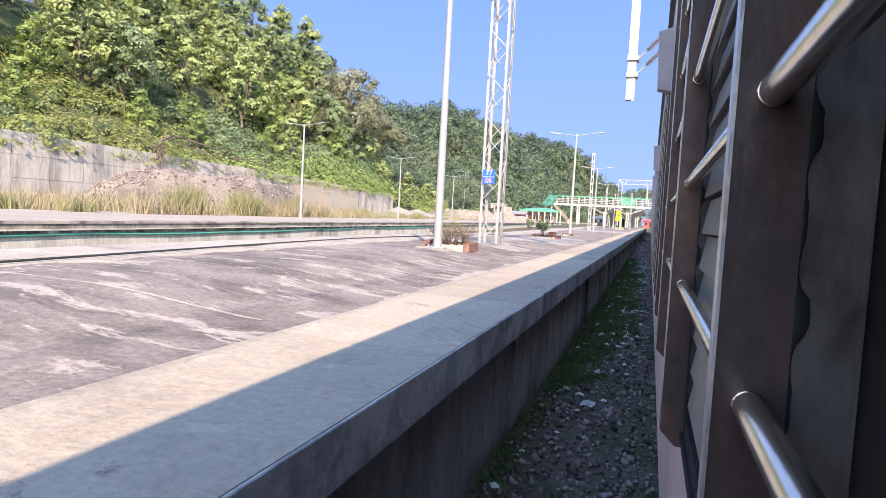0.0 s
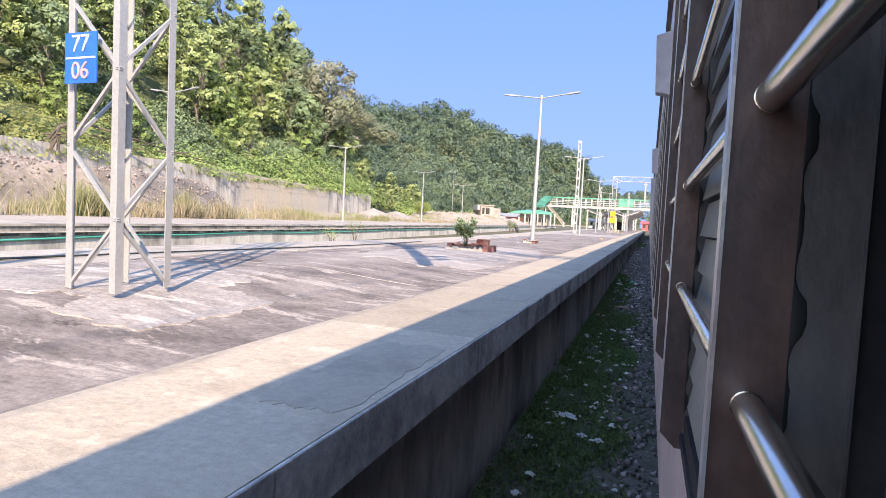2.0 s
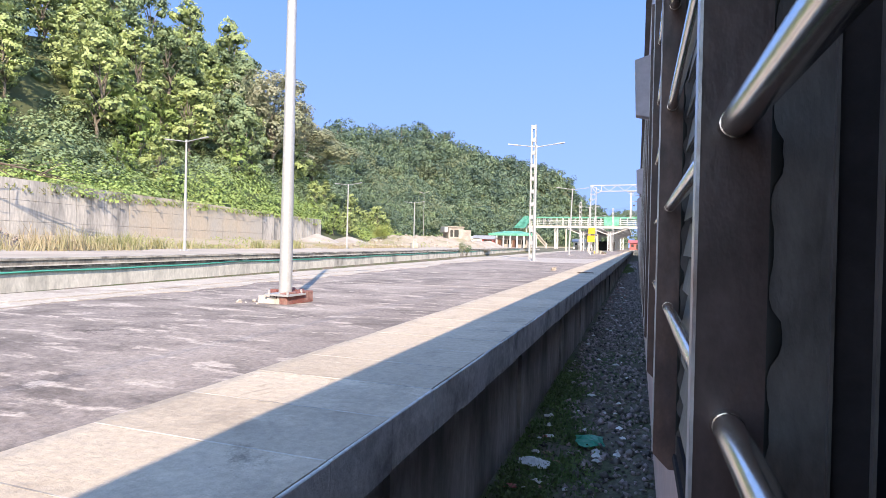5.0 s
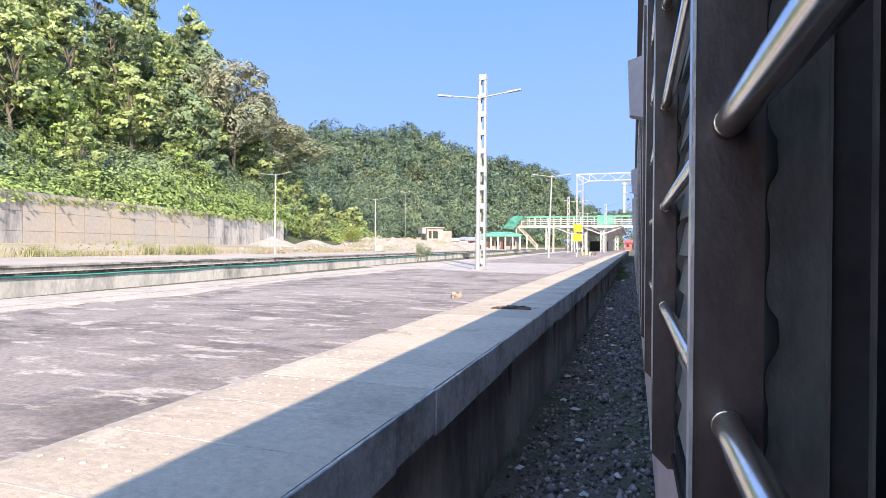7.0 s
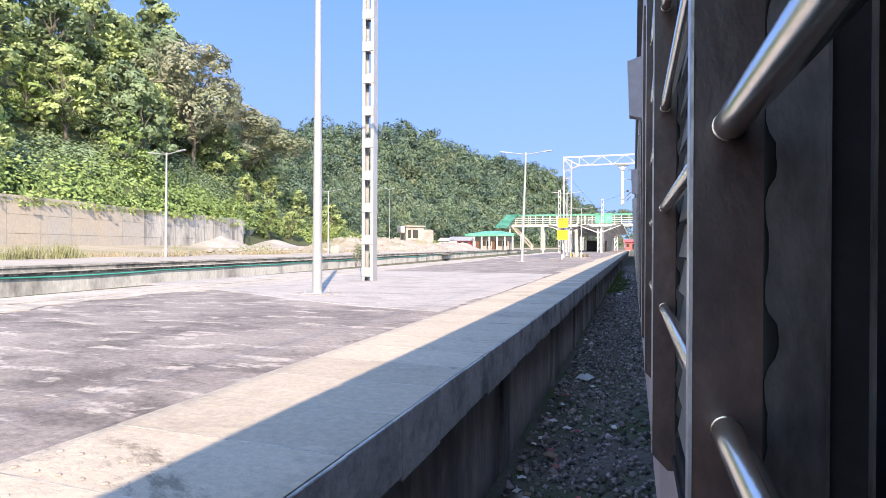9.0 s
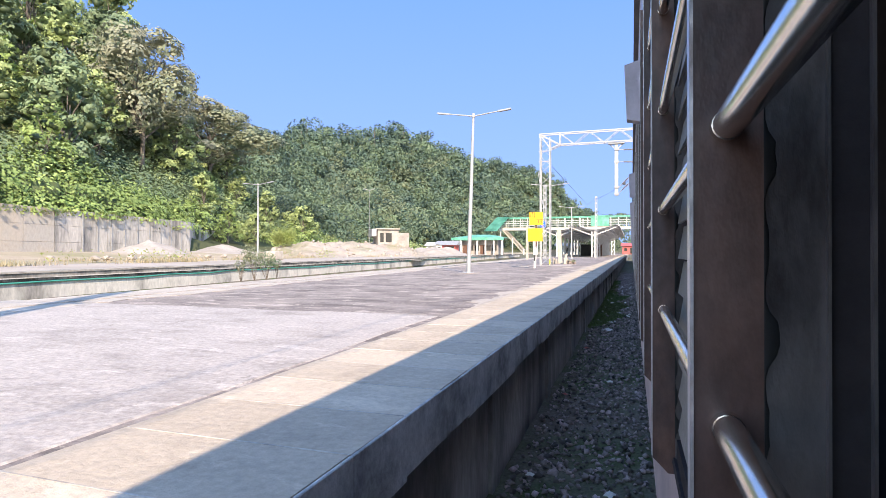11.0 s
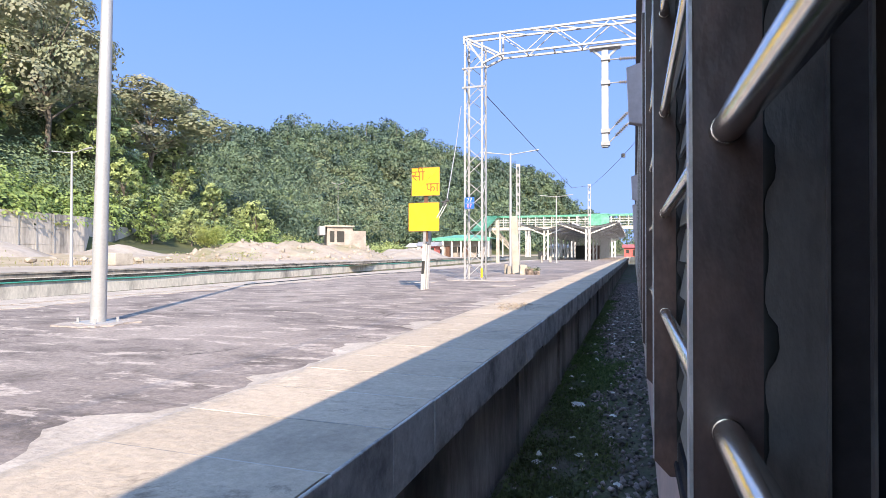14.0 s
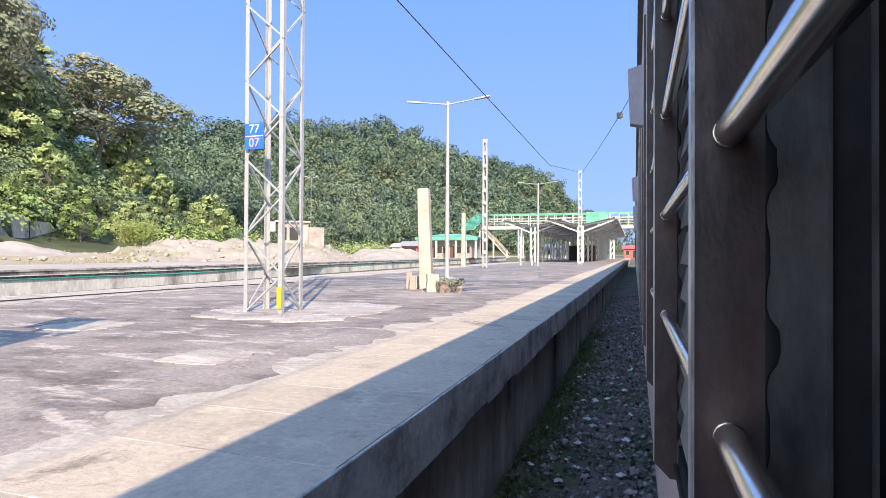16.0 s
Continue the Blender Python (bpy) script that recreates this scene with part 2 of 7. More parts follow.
M_PLATE = material("maroon_coach_steel", (0.062, 0.043, 0.043), (0.100, 0.067, 0.062), 9.0, 0.36, 0.06, c3=(0.165, 0.092, 0.070), big=8.0, third=0.53, grain=0.3, stretch=(1, 1, 0.55), spec=0.5)
# paler than the post: the sky's light on its outer edge is painted in
M_EDGE = material("sky_lit_edge_steel", (0.52, 0.51, 0.52), (0.66, 0.64, 0.65), 25.0, 0.36, 0.1, metal=0.5, c3=(0.34, 0.25, 0.22), big=9.0, third=0.56)
M_PANEL = material("faded_coach_paint", (0.52, 0.375, 0.345), (0.60, 0.45, 0.42), 5.0, 0.55, 0.1, c3=(0.40, 0.31, 0.30), big=1.2)
# lightened and blued: the sky's sheen on the upper side is in the colour
M_PANEL_UP = material("upper_coach_sky_sheen", (0.54, 0.48, 0.54), (0.64, 0.57, 0.62), 5.0, 0.32, 0.04, c3=(0.46, 0.41, 0.45), big=1.0)
M_ROOF = material("dark_coach_roof", (0.05, 0.05, 0.06), (0.09, 0.09, 0.1), 3.0, 0.8, 0.2)
M_ROD = material("polished_steel_bar", (0.92, 0.88, 0.82), (0.84, 0.79, 0.73), 14.0, 0.22, 0.01, metal=1.0, c3=(0.66, 0.57, 0.50), big=9.0, third=0.60, grain=0.08)
M_JAMB = material("grey_window_jamb", (0.090, 0.080, 0.080), (0.155, 0.138, 0.132), 14.0, 0.5, 0.1, c3=(0.036, 0.031, 0.031), big=16.0, stretch=(1, 1, 0.4), third=0.52, spec=0.25, grain=0.15)
M_FRAME = material("dark_window_frame", (0.020, 0.018, 0.020), (0.034, 0.030, 0.032), 12.0, 0.8, 0.1, c3=(0.055, 0.048, 0.050), big=4.0, spec=0.1)
M_SHUTTER = material("grey_metal_shutter", (0.15, 0.148, 0.14), (0.21, 0.205, 0.195), 10.0, 0.5, 0.1)
# near-black base colour holds the shade of the unlit coach inside
M_INSIDE = material("unlit_coach_inside", (0.016, 0.015, 0.017), (0.026, 0.024, 0.026), 4.0, 0.95, 0.1, spec=0.05)
M_GALV = material("galvanised_steel", (0.37, 0.375, 0.382), (0.455, 0.46, 0.465), 7.0, 0.5, 0.05, metal=0.25, c3=(0.40, 0.40, 0.40), big=1.5)
M_DULL = material("dull_weathered_steel", (0.30, 0.30, 0.31), (0.42, 0.42, 0.42), 6.0, 0.6, 0.1, metal=0.3)
M_INSUL = material("brown_grey_porcelain", (0.16, 0.15, 0.16), (0.24, 0.22, 0.22), 9.0, 0.3, 0)
M_WIRE = material("dark_wire", (0.05, 0.05, 0.055), (0.09, 0.09, 0.09), 5.0, 0.6, 0)
M_YELLOW = material("yellow_sign_enamel", (0.86, 0.58, 0.01), (0.90, 0.63, 0.015), 6.0, 0.4, 0.03, c3=(0.80, 0.52, 0.02), big=2.5)
M_RIM = material("rusty_orange_edge", (0.62, 0.26, 0.03), (0.70, 0.36, 0.05), 12.0, 0.6, 0.1)
M_INK = material("brown_lettering", (0.22, 0.08, 0.02), (0.34, 0.14, 0.03), 9.0, 0.6, 0)
M_BLACK = material("black_paint", (0.02, 0.02, 0.02), (0.04, 0.04, 0.04), 9.0, 0.5, 0)
M_WHITE = material("white_paint", (0.58, 0.575, 0.56), (0.66, 0.65, 0.63), 6.0, 0.6, 0.05, c3=(0.45, 0.435, 0.41), big=2.0, third=0.56)
M_BLUE = material("blue_enamel", (0.02, 0.12, 0.55), (0.03, 0.16, 0.62), 9.0, 0.35, 0)
M_PALE_RED = material("faded_red_figures", (0.75, 0.30, 0.28), (0.80, 0.38, 0.35), 9.0, 0.5, 0)
M_BRICK_RED = material("worn_red_oxide_paint", (0.17, 0.058, 0.050), (0.235, 0.092, 0.076), 7.0, 0.85, 0.5, c3=(0.34, 0.235, 0.20), big=4.0, third=0.55, grain=0.25)
M_RUBBLE = material("broken_mortar", (0.62, 0.57, 0.50), (0.46, 0.42, 0.37), 5.0, 0.95, 0.8, c3=(0.30, 0.26, 0.23), big=2.0)
M_DEBRIS = material("dark_damp_dirt", (0.238, 0.189, 0.156), (0.452, 0.356, 0.291), 22.0, 0.95, 0.8, c3=(0.084, 0.068, 0.058), big=7.0, grain=0.4)
M_TANBRICK = material("crumbling_tan_brick", (0.37, 0.295, 0.225), (0.55, 0.485, 0.43), 22.0, 0.95, 0.9, c3=(0.19, 0.145, 0.10), big=16.0, third=0.53)
M_SOIL = material("planter_soil", (0.07, 0.05, 0.04), (0.12, 0.09, 0.07), 6.0, 0.95, 0.8)
M_GREEN_ROOF = material("green_roof_sheet", (0.080, 0.312, 0.203), (0.112, 0.367, 0.250), 2.0, 0.45, 0.05, c3=(0.19, 0.50, 0.36), big=0.5)
M_GREEN_PIPE = material("green_hose", (0.05, 0.36, 0.27), (0.12, 0.48, 0.38), 3.0, 0.35, 0)
M_BLACK_PIPE = material("black_hose", (0.02, 0.025, 0.025), (0.04, 0.05, 0.05), 3.0, 0.4, 0)
M_CANOPY = material("grey_canopy_sheet", (0.30, 0.29, 0.29), (0.38, 0.37, 0.36), 1.0, 0.6, 0.1)
M_CONCRETE = material("precast_concrete", (0.43, 0.385, 0.32), (0.50, 0.455, 0.385), 4.0, 0.9, 0.4, c3=(0.32, 0.285, 0.24), big=1.5)
M_HUT = material("unplastered_hut_wall", (0.34, 0.305, 0.275), (0.42, 0.38, 0.345), 1.5, 0.9, 0.3, c3=(0.25, 0.22, 0.20), big=0.8)
# near-black that stands in for the shade inside windows and openings
M_DARK = material("dark_opening", (0.03, 0.03, 0.03), (0.05, 0.05, 0.045), 2.0, 0.9, 0)
M_RUST = material("brown_rust", (0.105, 0.055, 0.040), (0.16, 0.085, 0.058), 8.0, 0.85, 0.3)
M_RAIL = material("rail_steel", (0.20, 0.13, 0.10), (0.28, 0.2, 0.16), 8.0, 0.6, 0.2, metal=0.4)
M_PLASTIC = material("dirty_white_plastic", (0.708, 0.696, 0.673), (0.850, 0.838, 0.802), 10.0, 0.5, 0.1, island=0.25)
M_CARTON = material("brown_cardboard", (0.30, 0.20, 0.13), (0.36, 0.25, 0.17), 6.0, 0.85, 0.2)
M_GREENCLOTH = material("green_plastic_sheet", (0.01, 0.22, 0.13), (0.02, 0.30, 0.18), 8.0, 0.4, 0.1)
M_BLUEPLASTIC = material("blue_plastic", (0.03, 0.08, 0.4), (0.04, 0.12, 0.5), 8.0, 0.4, 0.1)
M_REDPLASTIC = material("red_plastic", (0.42, 0.09, 0.08), (0.50, 0.14, 0.12), 8.0, 0.4, 0.1)
M_BARK = material("tree_bark", (0.10, 0.085, 0.068), (0.20, 0.172, 0.145), 2.0, 0.95, 0.6, stretch=(1, 1, 0.3))
M_LEAF = leaf_material("forest_leaves", (0.330, 0.410, 0.160), (0.420, 0.495, 0.205), (0.270, 0.335, 0.150), through_light=0.16, island=0.13)
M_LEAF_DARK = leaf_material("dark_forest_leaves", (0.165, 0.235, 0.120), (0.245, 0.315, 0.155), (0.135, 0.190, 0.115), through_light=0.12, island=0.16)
# darker copy of the leaf colours that paints the shade inside crowns and shrubs
M_LEAF_SHADE = leaf_material("painted_shade_leaves", (0.070, 0.100, 0.045), (0.110, 0.145, 0.065), (0.055, 0.080, 0.042), through_light=0.05, island=0.1)
M_LEAF_BROWN = leaf_material("olive_brown_leaves", (0.257, 0.267, 0.183), (0.348, 0.343, 0.235), (0.212, 0.253, 0.153), through_light=0.2, island=0.16)
M_LEAF_BRIGHT = leaf_material("bright_shrub_leaves", (0.305, 0.385, 0.115), (0.405, 0.470, 0.160), (0.370, 0.380, 0.150), big=0.08, through_light=0.5, island=0.16)
M_LEAF_LUSH = leaf_material("lush_green_shrub_leaves", (0.290, 0.400, 0.120), (0.390, 0.490, 0.165), (0.240, 0.330, 0.115), big=0.1, through_light=0.28, island=0.16)
# far leaf colours are bluer: the distance's haze is painted into them
M_LEAF_FAR = leaf_material("hazy_far_leaves", (0.092, 0.150, 0.100), (0.167, 0.224, 0.142), (0.053, 0.092, 0.084), island=0.07, big=0.10, through_light=0.15)
M_LEAF_FAR_MID = leaf_material("hazy_mid_green_far_leaves", (0.132, 0.198, 0.110), (0.216, 0.282, 0.160), (0.097, 0.145, 0.100), island=0.07, big=0.10, through_light=0.15)
M_LEAF_FAR_PALE = leaf_material("hazy_olive_far_leaves", (0.154, 0.195, 0.110), (0.224, 0.264, 0.155), (0.119, 0.154, 0.105), island=0.07, big=0.10, through_light=0.15)
M_DRYGRASS = leaf_material("dry_grass_blades", (0.40, 0.325, 0.215), (0.52, 0.435, 0.30), (0.33, 0.33, 0.165), island=0.3)
M_CLUMP = leaf_material("tall_straw_grass", (0.37, 0.345, 0.185), (0.48, 0.435, 0.255), (0.28, 0.31, 0.125), island=0.3)
M_LEAF_DRY = leaf_material("dry_reddish_leaves", (0.30, 0.215, 0.125), (0.42, 0.315, 0.19), (0.30, 0.27, 0.13), through_light=0.3)
M_WEED = leaf_material("trackside_weeds", (0.088, 0.155, 0.050), (0.145, 0.222, 0.072), (0.125, 0.150, 0.060), through_light=0.2)
M_DEADWOOD = material("dead_wood", (0.105, 0.082, 0.062), (0.17, 0.135, 0.105), 4.0, 0.95, 0.4)

# ---------------------------------------------------------------- mesh helpers


def add_box(bm, x0, x1, y0, y1, z0, z1):
    v = [bm.verts.new(p) for p in ((x0, y0, z0), (x1, y0, z0), (x1, y1, z0), (x0, y1, z0), (x0, y0, z1), (x1, y0, z1), (x1, y1, z1), (x0, y1, z1))]
    for f in ((0, 3, 2, 1), (4, 5, 6, 7), (0, 1, 5, 4), (1, 2, 6, 5), (2, 3, 7, 6), (3, 0, 4, 7)):
        bm.faces.new([v[i] for i in f])


def add_prism(bm, p, q, r0, r1=None, n=8, turn=0.0, cap=True):
    """A tapered bar of n sides from p to q."""
    p, q = Vector(p), Vector(q)
    r1 = r0 if r1 is None else r1
    d = (q - p).normalized()
    a = d.cross(Vector((0, 0, 1)))
    a = a.normalized() if a.length > 1e-4 else Vector((1, 0, 0))
    b = d.cross(a)
    rings = []
    for c, r in ((p, r0), (q, r1)):
        rings.append([bm.verts.new(c + (a * math.cos(turn + 2 * math.pi * k / n) + b * math.sin(turn + 2 * math.pi * k / n)) * r) for k in range(n)])
    for k in range(n):
        bm.faces.new((rings[0][k], rings[0][(k + 1) % n], rings[1][(k + 1) % n], rings[1][k]))
    if cap and n < 8:
        bm.faces.new(rings[0][::-1])
        bm.faces.new(rings[1])
    elif cap:
        # round bars keep their end faces apart, so that the sides shade as a clean cylinder
        bm.faces.new([bm.verts.new(v.co) for v in rings[0][::-1]])
        bm.faces.new([bm.verts.new(v.co) for v in rings[1]])


def add_bar(bm, p, q, w):
    add_prism(bm, p, q, w * 0.7071, n=4, turn=math.pi / 4)


def add_path(bm, pts, r, n=8):
    for a, b in zip(pts, pts[1:]):
        add_prism(bm, a, b, r, n=n)


def add_tube(bm, pts, r, n=8):
    """One unbroken tube through the points."""
    pts = [Vector(p) for p in pts]
    prev = None
    for i, p in enumerate(pts):
        d = (pts[min(i + 1, len(pts) - 1)] - pts[max(i - 1, 0)]).normalized()
        a = d.cross(Vector((0, 0, 1))).normalized()
        b = d.cross(a)
        ring = [bm.verts.new(p + (a * math.cos(2 * math.pi * k / n) + b * math.sin(2 * math.pi * k / n)) * r) for k in range(n)]
        if prev:
            for k in range(n):
                bm.faces.new((prev[k], prev[(k + 1) % n], ring[(k + 1) % n], ring[k]))
        prev = ring


def add_disc(bm, c, axis, r, t, n=16):
    c, axis = Vector(c), Vector(axis).normalized()
    add_prism(bm, c - axis * t / 2, c + axis * t / 2, r, n=n)


def mesh_of(name, bm, mat, smooth=False, bevel=0.0):
    if bevel:
        bmesh.ops.bevel(bm, geom=bm.edges[:], offset=bevel, segments=1, affect="EDGES")
    bmesh.ops.recalc_face_normals(bm, faces=bm.faces[:])
    me = bpy.data.meshes.new(name)
    bm.to_mesh(me)
    bm.free()
    me.materials.append(mat)
    if smooth:
        for p in me.polygons:
            p.use_smooth = True
    return me


def part(name, bm, mat, parent=None, label="", smooth=False, bevel=0.0, at=None):
    me = bm if isinstance(bm, bpy.types.Mesh) else mesh_of(name, bm, mat, smooth, bevel)
    ob = new(name, me)
    ob.parent = parent
    if at is not None:
        ob.matrix_basis = at
    return tagged(ob, label=label)


def thing(name, label, category, at=None, group="", kind=""):
    ob = new(name)
    ob.empty_display_size = 0.2
    if at is not None:
        ob.matrix_basis = at
    return tagged(ob, label, category, group, kind)


def raw_mesh(name, verts, faces_flat, per, mat, smooth=False):
    """A mesh from numpy arrays: verts (n, 3); faces_flat with per corners a face."""
    me = bpy.data.meshes.new(name)
    nv, nf = len(verts), len(faces_flat) // per
    me.vertices.add(nv)
    me.vertices.foreach_set("co", np.asarray(verts, np.float32).ravel())
    me.loops.add(nf * per)
    me.loops.foreach_set("vertex_index", np.asarray(faces_flat, np.int32))
    me.polygons.add(nf)
    me.polygons.foreach_set("loop_start", np.arange(nf, dtype=np.int32) * per)
    if smooth:
        me.polygons.foreach_set("use_smooth", np.ones(nf, bool))
    me.update(calc_edges=True)
    me.materials.append(mat)
    return me


def leaf_mesh(name, centres, sizes, mat, rng, up=0.5, slim=0.5, outward=None, wild=0.8):
    """Folded leaves of two triangles each."""
    n = len(centres)
    d = rng.normal(size=(n, 3))
    d[:, 2] -= 0.3
    d /= np.linalg.norm(d, axis=1)[:, None]
    nor = rng.normal(size=(n, 3)) * wild
    nor[:, 2] += up
    if outward is not None:
        nor += outward
        # leaves lie along the mass that they cover
        flat = nor / (np.linalg.norm(nor, axis=1)[:, None] + 1e-9)
        d -= 0.85 * (d * flat).sum(1)[:, None] * flat
        d /= np.linalg.norm(d, axis=1)[:, None] + 1e-9
    side = np.cross(d, nor)
    side /= np.linalg.norm(side, axis=1)[:, None] + 1e-9
    lift = np.cross(side, d)
    s = np.asarray(sizes)[:, None]
    base, tip = centres - d * s * 0.5, centres + d * s * 0.5
    le = centres + side * s * slim * 0.5 + lift * s * 0.12
    ri = centres - side * s * slim * 0.5 + lift * s * 0.12
    v = np.stack([base, ri, tip, le], 1).reshape(-1, 3)
    o = np.arange(n)[:, None] * 4
    f = np.concatenate([o + 0, o + 1, o + 2, o + 0, o + 2, o + 3], 1).ravel()
    return raw_mesh(name, v, f, 3, mat)


def core_mesh(name, centres, radii, mat, rng, rough=0.16):
    """Small lumpy bodies, one inside each leaf mass, added for its inner shade."""
    bm = bmesh.new()
    bmesh.ops.create_icosphere(bm, subdivisions=1, radius=1.0)
    unit = np.array([v.co[:] for v in bm.verts])
    face = np.array([[v.index for v in f.verts] for f in bm.faces])
    bm.free()
    n = len(centres)
    v = unit[None] * (1 + rough * rng.normal(size=(n, len(unit), 1))) * np.asarray(radii)[:, None] + np.asarray(centres)[:, None]
    f = face[None] + np.arange(n)[:, None, None] * len(unit)
    return raw_mesh(name, v.reshape(-1, 3), f.ravel(), 3, mat, smooth=True)


def blade_mesh(name, roots, heights, width, mat, rng, lean=0.25):
    n = len(roots)
    a = rng.uniform(0, 2 * np.pi, n)
    side = np.stack([np.cos(a), np.sin(a), np.zeros(n)], 1) * width
    tip = roots + np.stack([rng.normal(0, lean, n) * heights, rng.normal(0, lean, n) * heights, heights], 1)
    mid = (roots + tip) / 2 + np.stack([np.zeros(n), np.zeros(n), heights * 0.1], 1)
    v = np.stack([roots - side, roots + side, mid + side * 0.7, mid - side * 0.7, tip], 1).reshape(-1, 3)
    o = np.arange(n)[:, None] * 5
    f = np.concatenate([o, o + 1, o + 2, o, o + 2, o + 3, o + 3, o + 2, o + 4], 1).ravel()
    return raw_mesh(name, v, f, 3, mat)


def text_mesh(body, size, mat, name="lettering", depth=0.004):
    cu = bpy.data.curves.new(name, "FONT")
    cu.body, cu.size, cu.extrude = body, size, depth
    cu.align_x, cu.align_y = "CENTER", "CENTER"
    ob = bpy.data.objects.new(name, cu)
    me = bpy.data.meshes.new_from_object(ob)
    bpy.data.objects.remove(ob)
    me.materials.clear()
    me.materials.append(mat)
    return me


def smooth01(x):
    x = np.clip(x, 0, 1)
    return x * x * (3 - 2 * x)

# ---------------------------------------------------------------- plan
EYE_Z = 0.747        # height of the window's middle over the platform
EDGE_X = -0.956      # edge of the near platform
BED_Z = -1.17        # trackbed
OPP_Z = 0.1          # top of the opposite platform


def far_edge(y):
    return -5.5 - 0.047 * np.clip(y, -40, 130)


def rise(x, y):
    """Raises the paving behind the coping at the platform's near end to fit the camera's view."""
    return 0.15 * (1 - smooth01((np.asarray(y, float) - 15.0) / 22.0)) * smooth01((-2.1 - np.asarray(x, float)) / 1.7)


def opp_edge(y):
    return -13.3 - 0.093 * (np.clip(y, -60, 240) - 13.5)


def lamp_line(y):
    return -19.66 - 0.101 * (y - 34)


def wall_line(y):
    return -43.6 - 0.1 * (np.clip(y, -80, 115) - 35)


def hill_height(x, y):
    """Height of the ground behind the retaining wall and of the far hills."""
    d = wall_line(y) - x
    zr = np.interp(y, (-120, 40, 60, 97, 130, 142, 158, 180, 250), (22, 22, 24, 30, 36, 28, 10, 3, 0))
    base = np.interp(y, (-120, 108, 122, 140), (4.4, 4.1, 1.2, 0.4))
    near = base + zr * smooth01(d / 46.0)
    xr = np.interp(y, (150, 230, 272, 329, 394, 492, 571, 637, 680, 800, 1000, 1500), (-150, -160, -163, -171, -140, -132, -106, -80, -63, -30, -10, 40))
    z = np.interp(y, (150, 200, 230, 272, 329, 394, 492, 571, 637, 680, 800, 1000, 1500), (0, 10, 28, 42, 60, 71, 70, 73, 74, 44, 36, 54, 60))
    xb = np.interp(y, (150, 230, 300, 400, 500, 640, 800, 1000, 1500), (-82, -78, -64, -54, -50, -42, 0, 40, 150))
    far = 0.88 * z * smooth01((xb - x) / (xb - xr))
    return np.maximum(near, far) + 0.8 * np.sin(x * 0.21 + y * 0.13) * smooth01(d / 12.0)


def grid_mesh(name, xs_of, ys, z_of, mats, smooth=True):
    """A sheet: xs_of(y) gives the columns' x in each row."""
    rows = []
    for y in ys:
        x = np.asarray(xs_of(y), float)
        rows.append(np.stack([x, np.full(len(x), y), z_of(x, np.full(len(x), y))], 1))
    v = np.concatenate(rows)
    m, n = len(ys), len(rows[0])
    i = (np.arange(m - 1)[:, None] * n + np.arange(n - 1)[None]).ravel()[:, None]
    f = np.concatenate([i, i + 1, i + n + 1, i + n], 1).ravel()
    return raw_mesh(name, v, f, 4, mats, smooth)


# ---------------------------------------------------------------- ground, one sheet to the horizon
gy = np.concatenate([np.linspace(-260, -40, 12), np.linspace(-30, 200, 116), np.linspace(206, 420, 60), np.linspace(440, 1000, 40), (1300, 2000, 3500)])
hill_cols = np.concatenate([np.arange(0.9, 60, 2.2), np.linspace(62, 200, 40), (240, 320, 500, 900, 2000)])


def ground_columns(y):
    o, w = opp_edge(y), wall_line(y)
    mid = np.linspace(o - 8.6, w, 9)
    return np.concatenate([(2500, 900, 300, 90, 30, 10, 4, 1.2, 0.2, -0.5, EDGE_X - 0.1, far_edge(y) + 0.8, far_edge(y) - 0.3, o + 0.4, o - 1.2), mid, (w - 0.35,), w - hill_cols])


def ground_z(x, y):
    o, w = opp_edge(y), wall_line(y)
    z = np.full(len(x), BED_Z - 0.02)
    behind = x < o - 1.0
    z[behind] = 0.0 + 0.75 * smooth01((o[behind] - 8.6 - x[behind]) / 18)
    up = x < w - 0.5
    z[up] = hill_height(x[up], y[up])
    z = np.where((x > 25), BED_Z - 0.02 + 0.0 * x, z)
    return z


ground = part("ground", grid_mesh("ground", ground_columns, gy, ground_z, M_GROUND), None)
ground.data.materials.append(M_TRACKBED)
ground.data.materials.append(M_HILL)
ncol = len(ground_columns(0.0))
k = np.arange(len(ground.data.polygons)) % (ncol - 1)
slots = np.where(k < 14, 1, np.where(k >= 24, 2, 0)).astype(np.int32)
ground.data.polygons.foreach_set("material_index", slots)
tagged(ground, "dusty earth, dark trackbed and green hillside", "ground", kind="structure")

# ---------------------------------------------------------------- near platform
PLAT_Y0, PLAT_Y1 = -30.0, 260.0
platform = thing("platform", "long worn concrete station platform beside the train", "platform", kind="structure")
ys = np.concatenate([np.arange(PLAT_Y0, 40, 1.0), np.arange(40, PLAT_Y1 + 1, 5.0)])
bm = bmesh.new()
top = []
for y in ys:
    f = float(far_edge(y))
    xs = [-2.03, -2.2, -2.4, -2.6, -2.8, -3.0, -3.2, -3.4, -3.6, -3.8, f]
    top.append([bm.verts.new((x, y, float(rise(x, y)))) for x in xs] + [bm.verts.new((f, y, -1.4)), bm.verts.new((-2.03, y, -1.4))])
for a, b in zip(top, top[1:]):
    for i in range(13):
        bm.faces.new((a[i], b[i], b[(i + 1) % 13], a[(i + 1) % 13]))
part("paving", bm, M_PAVE, platform)
bm = bmesh.new()
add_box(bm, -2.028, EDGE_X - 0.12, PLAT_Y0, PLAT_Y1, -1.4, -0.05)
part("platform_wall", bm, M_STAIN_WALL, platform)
# shallow piers on the wall below the coping
pier = bmesh.new()
add_box(pier, EDGE_X - 0.12, EDGE_X - 0.085, -0.13, 0.13, -1.3, -0.24)
pier_me = mesh_of("pier", pier, M_STAIN_WALL)
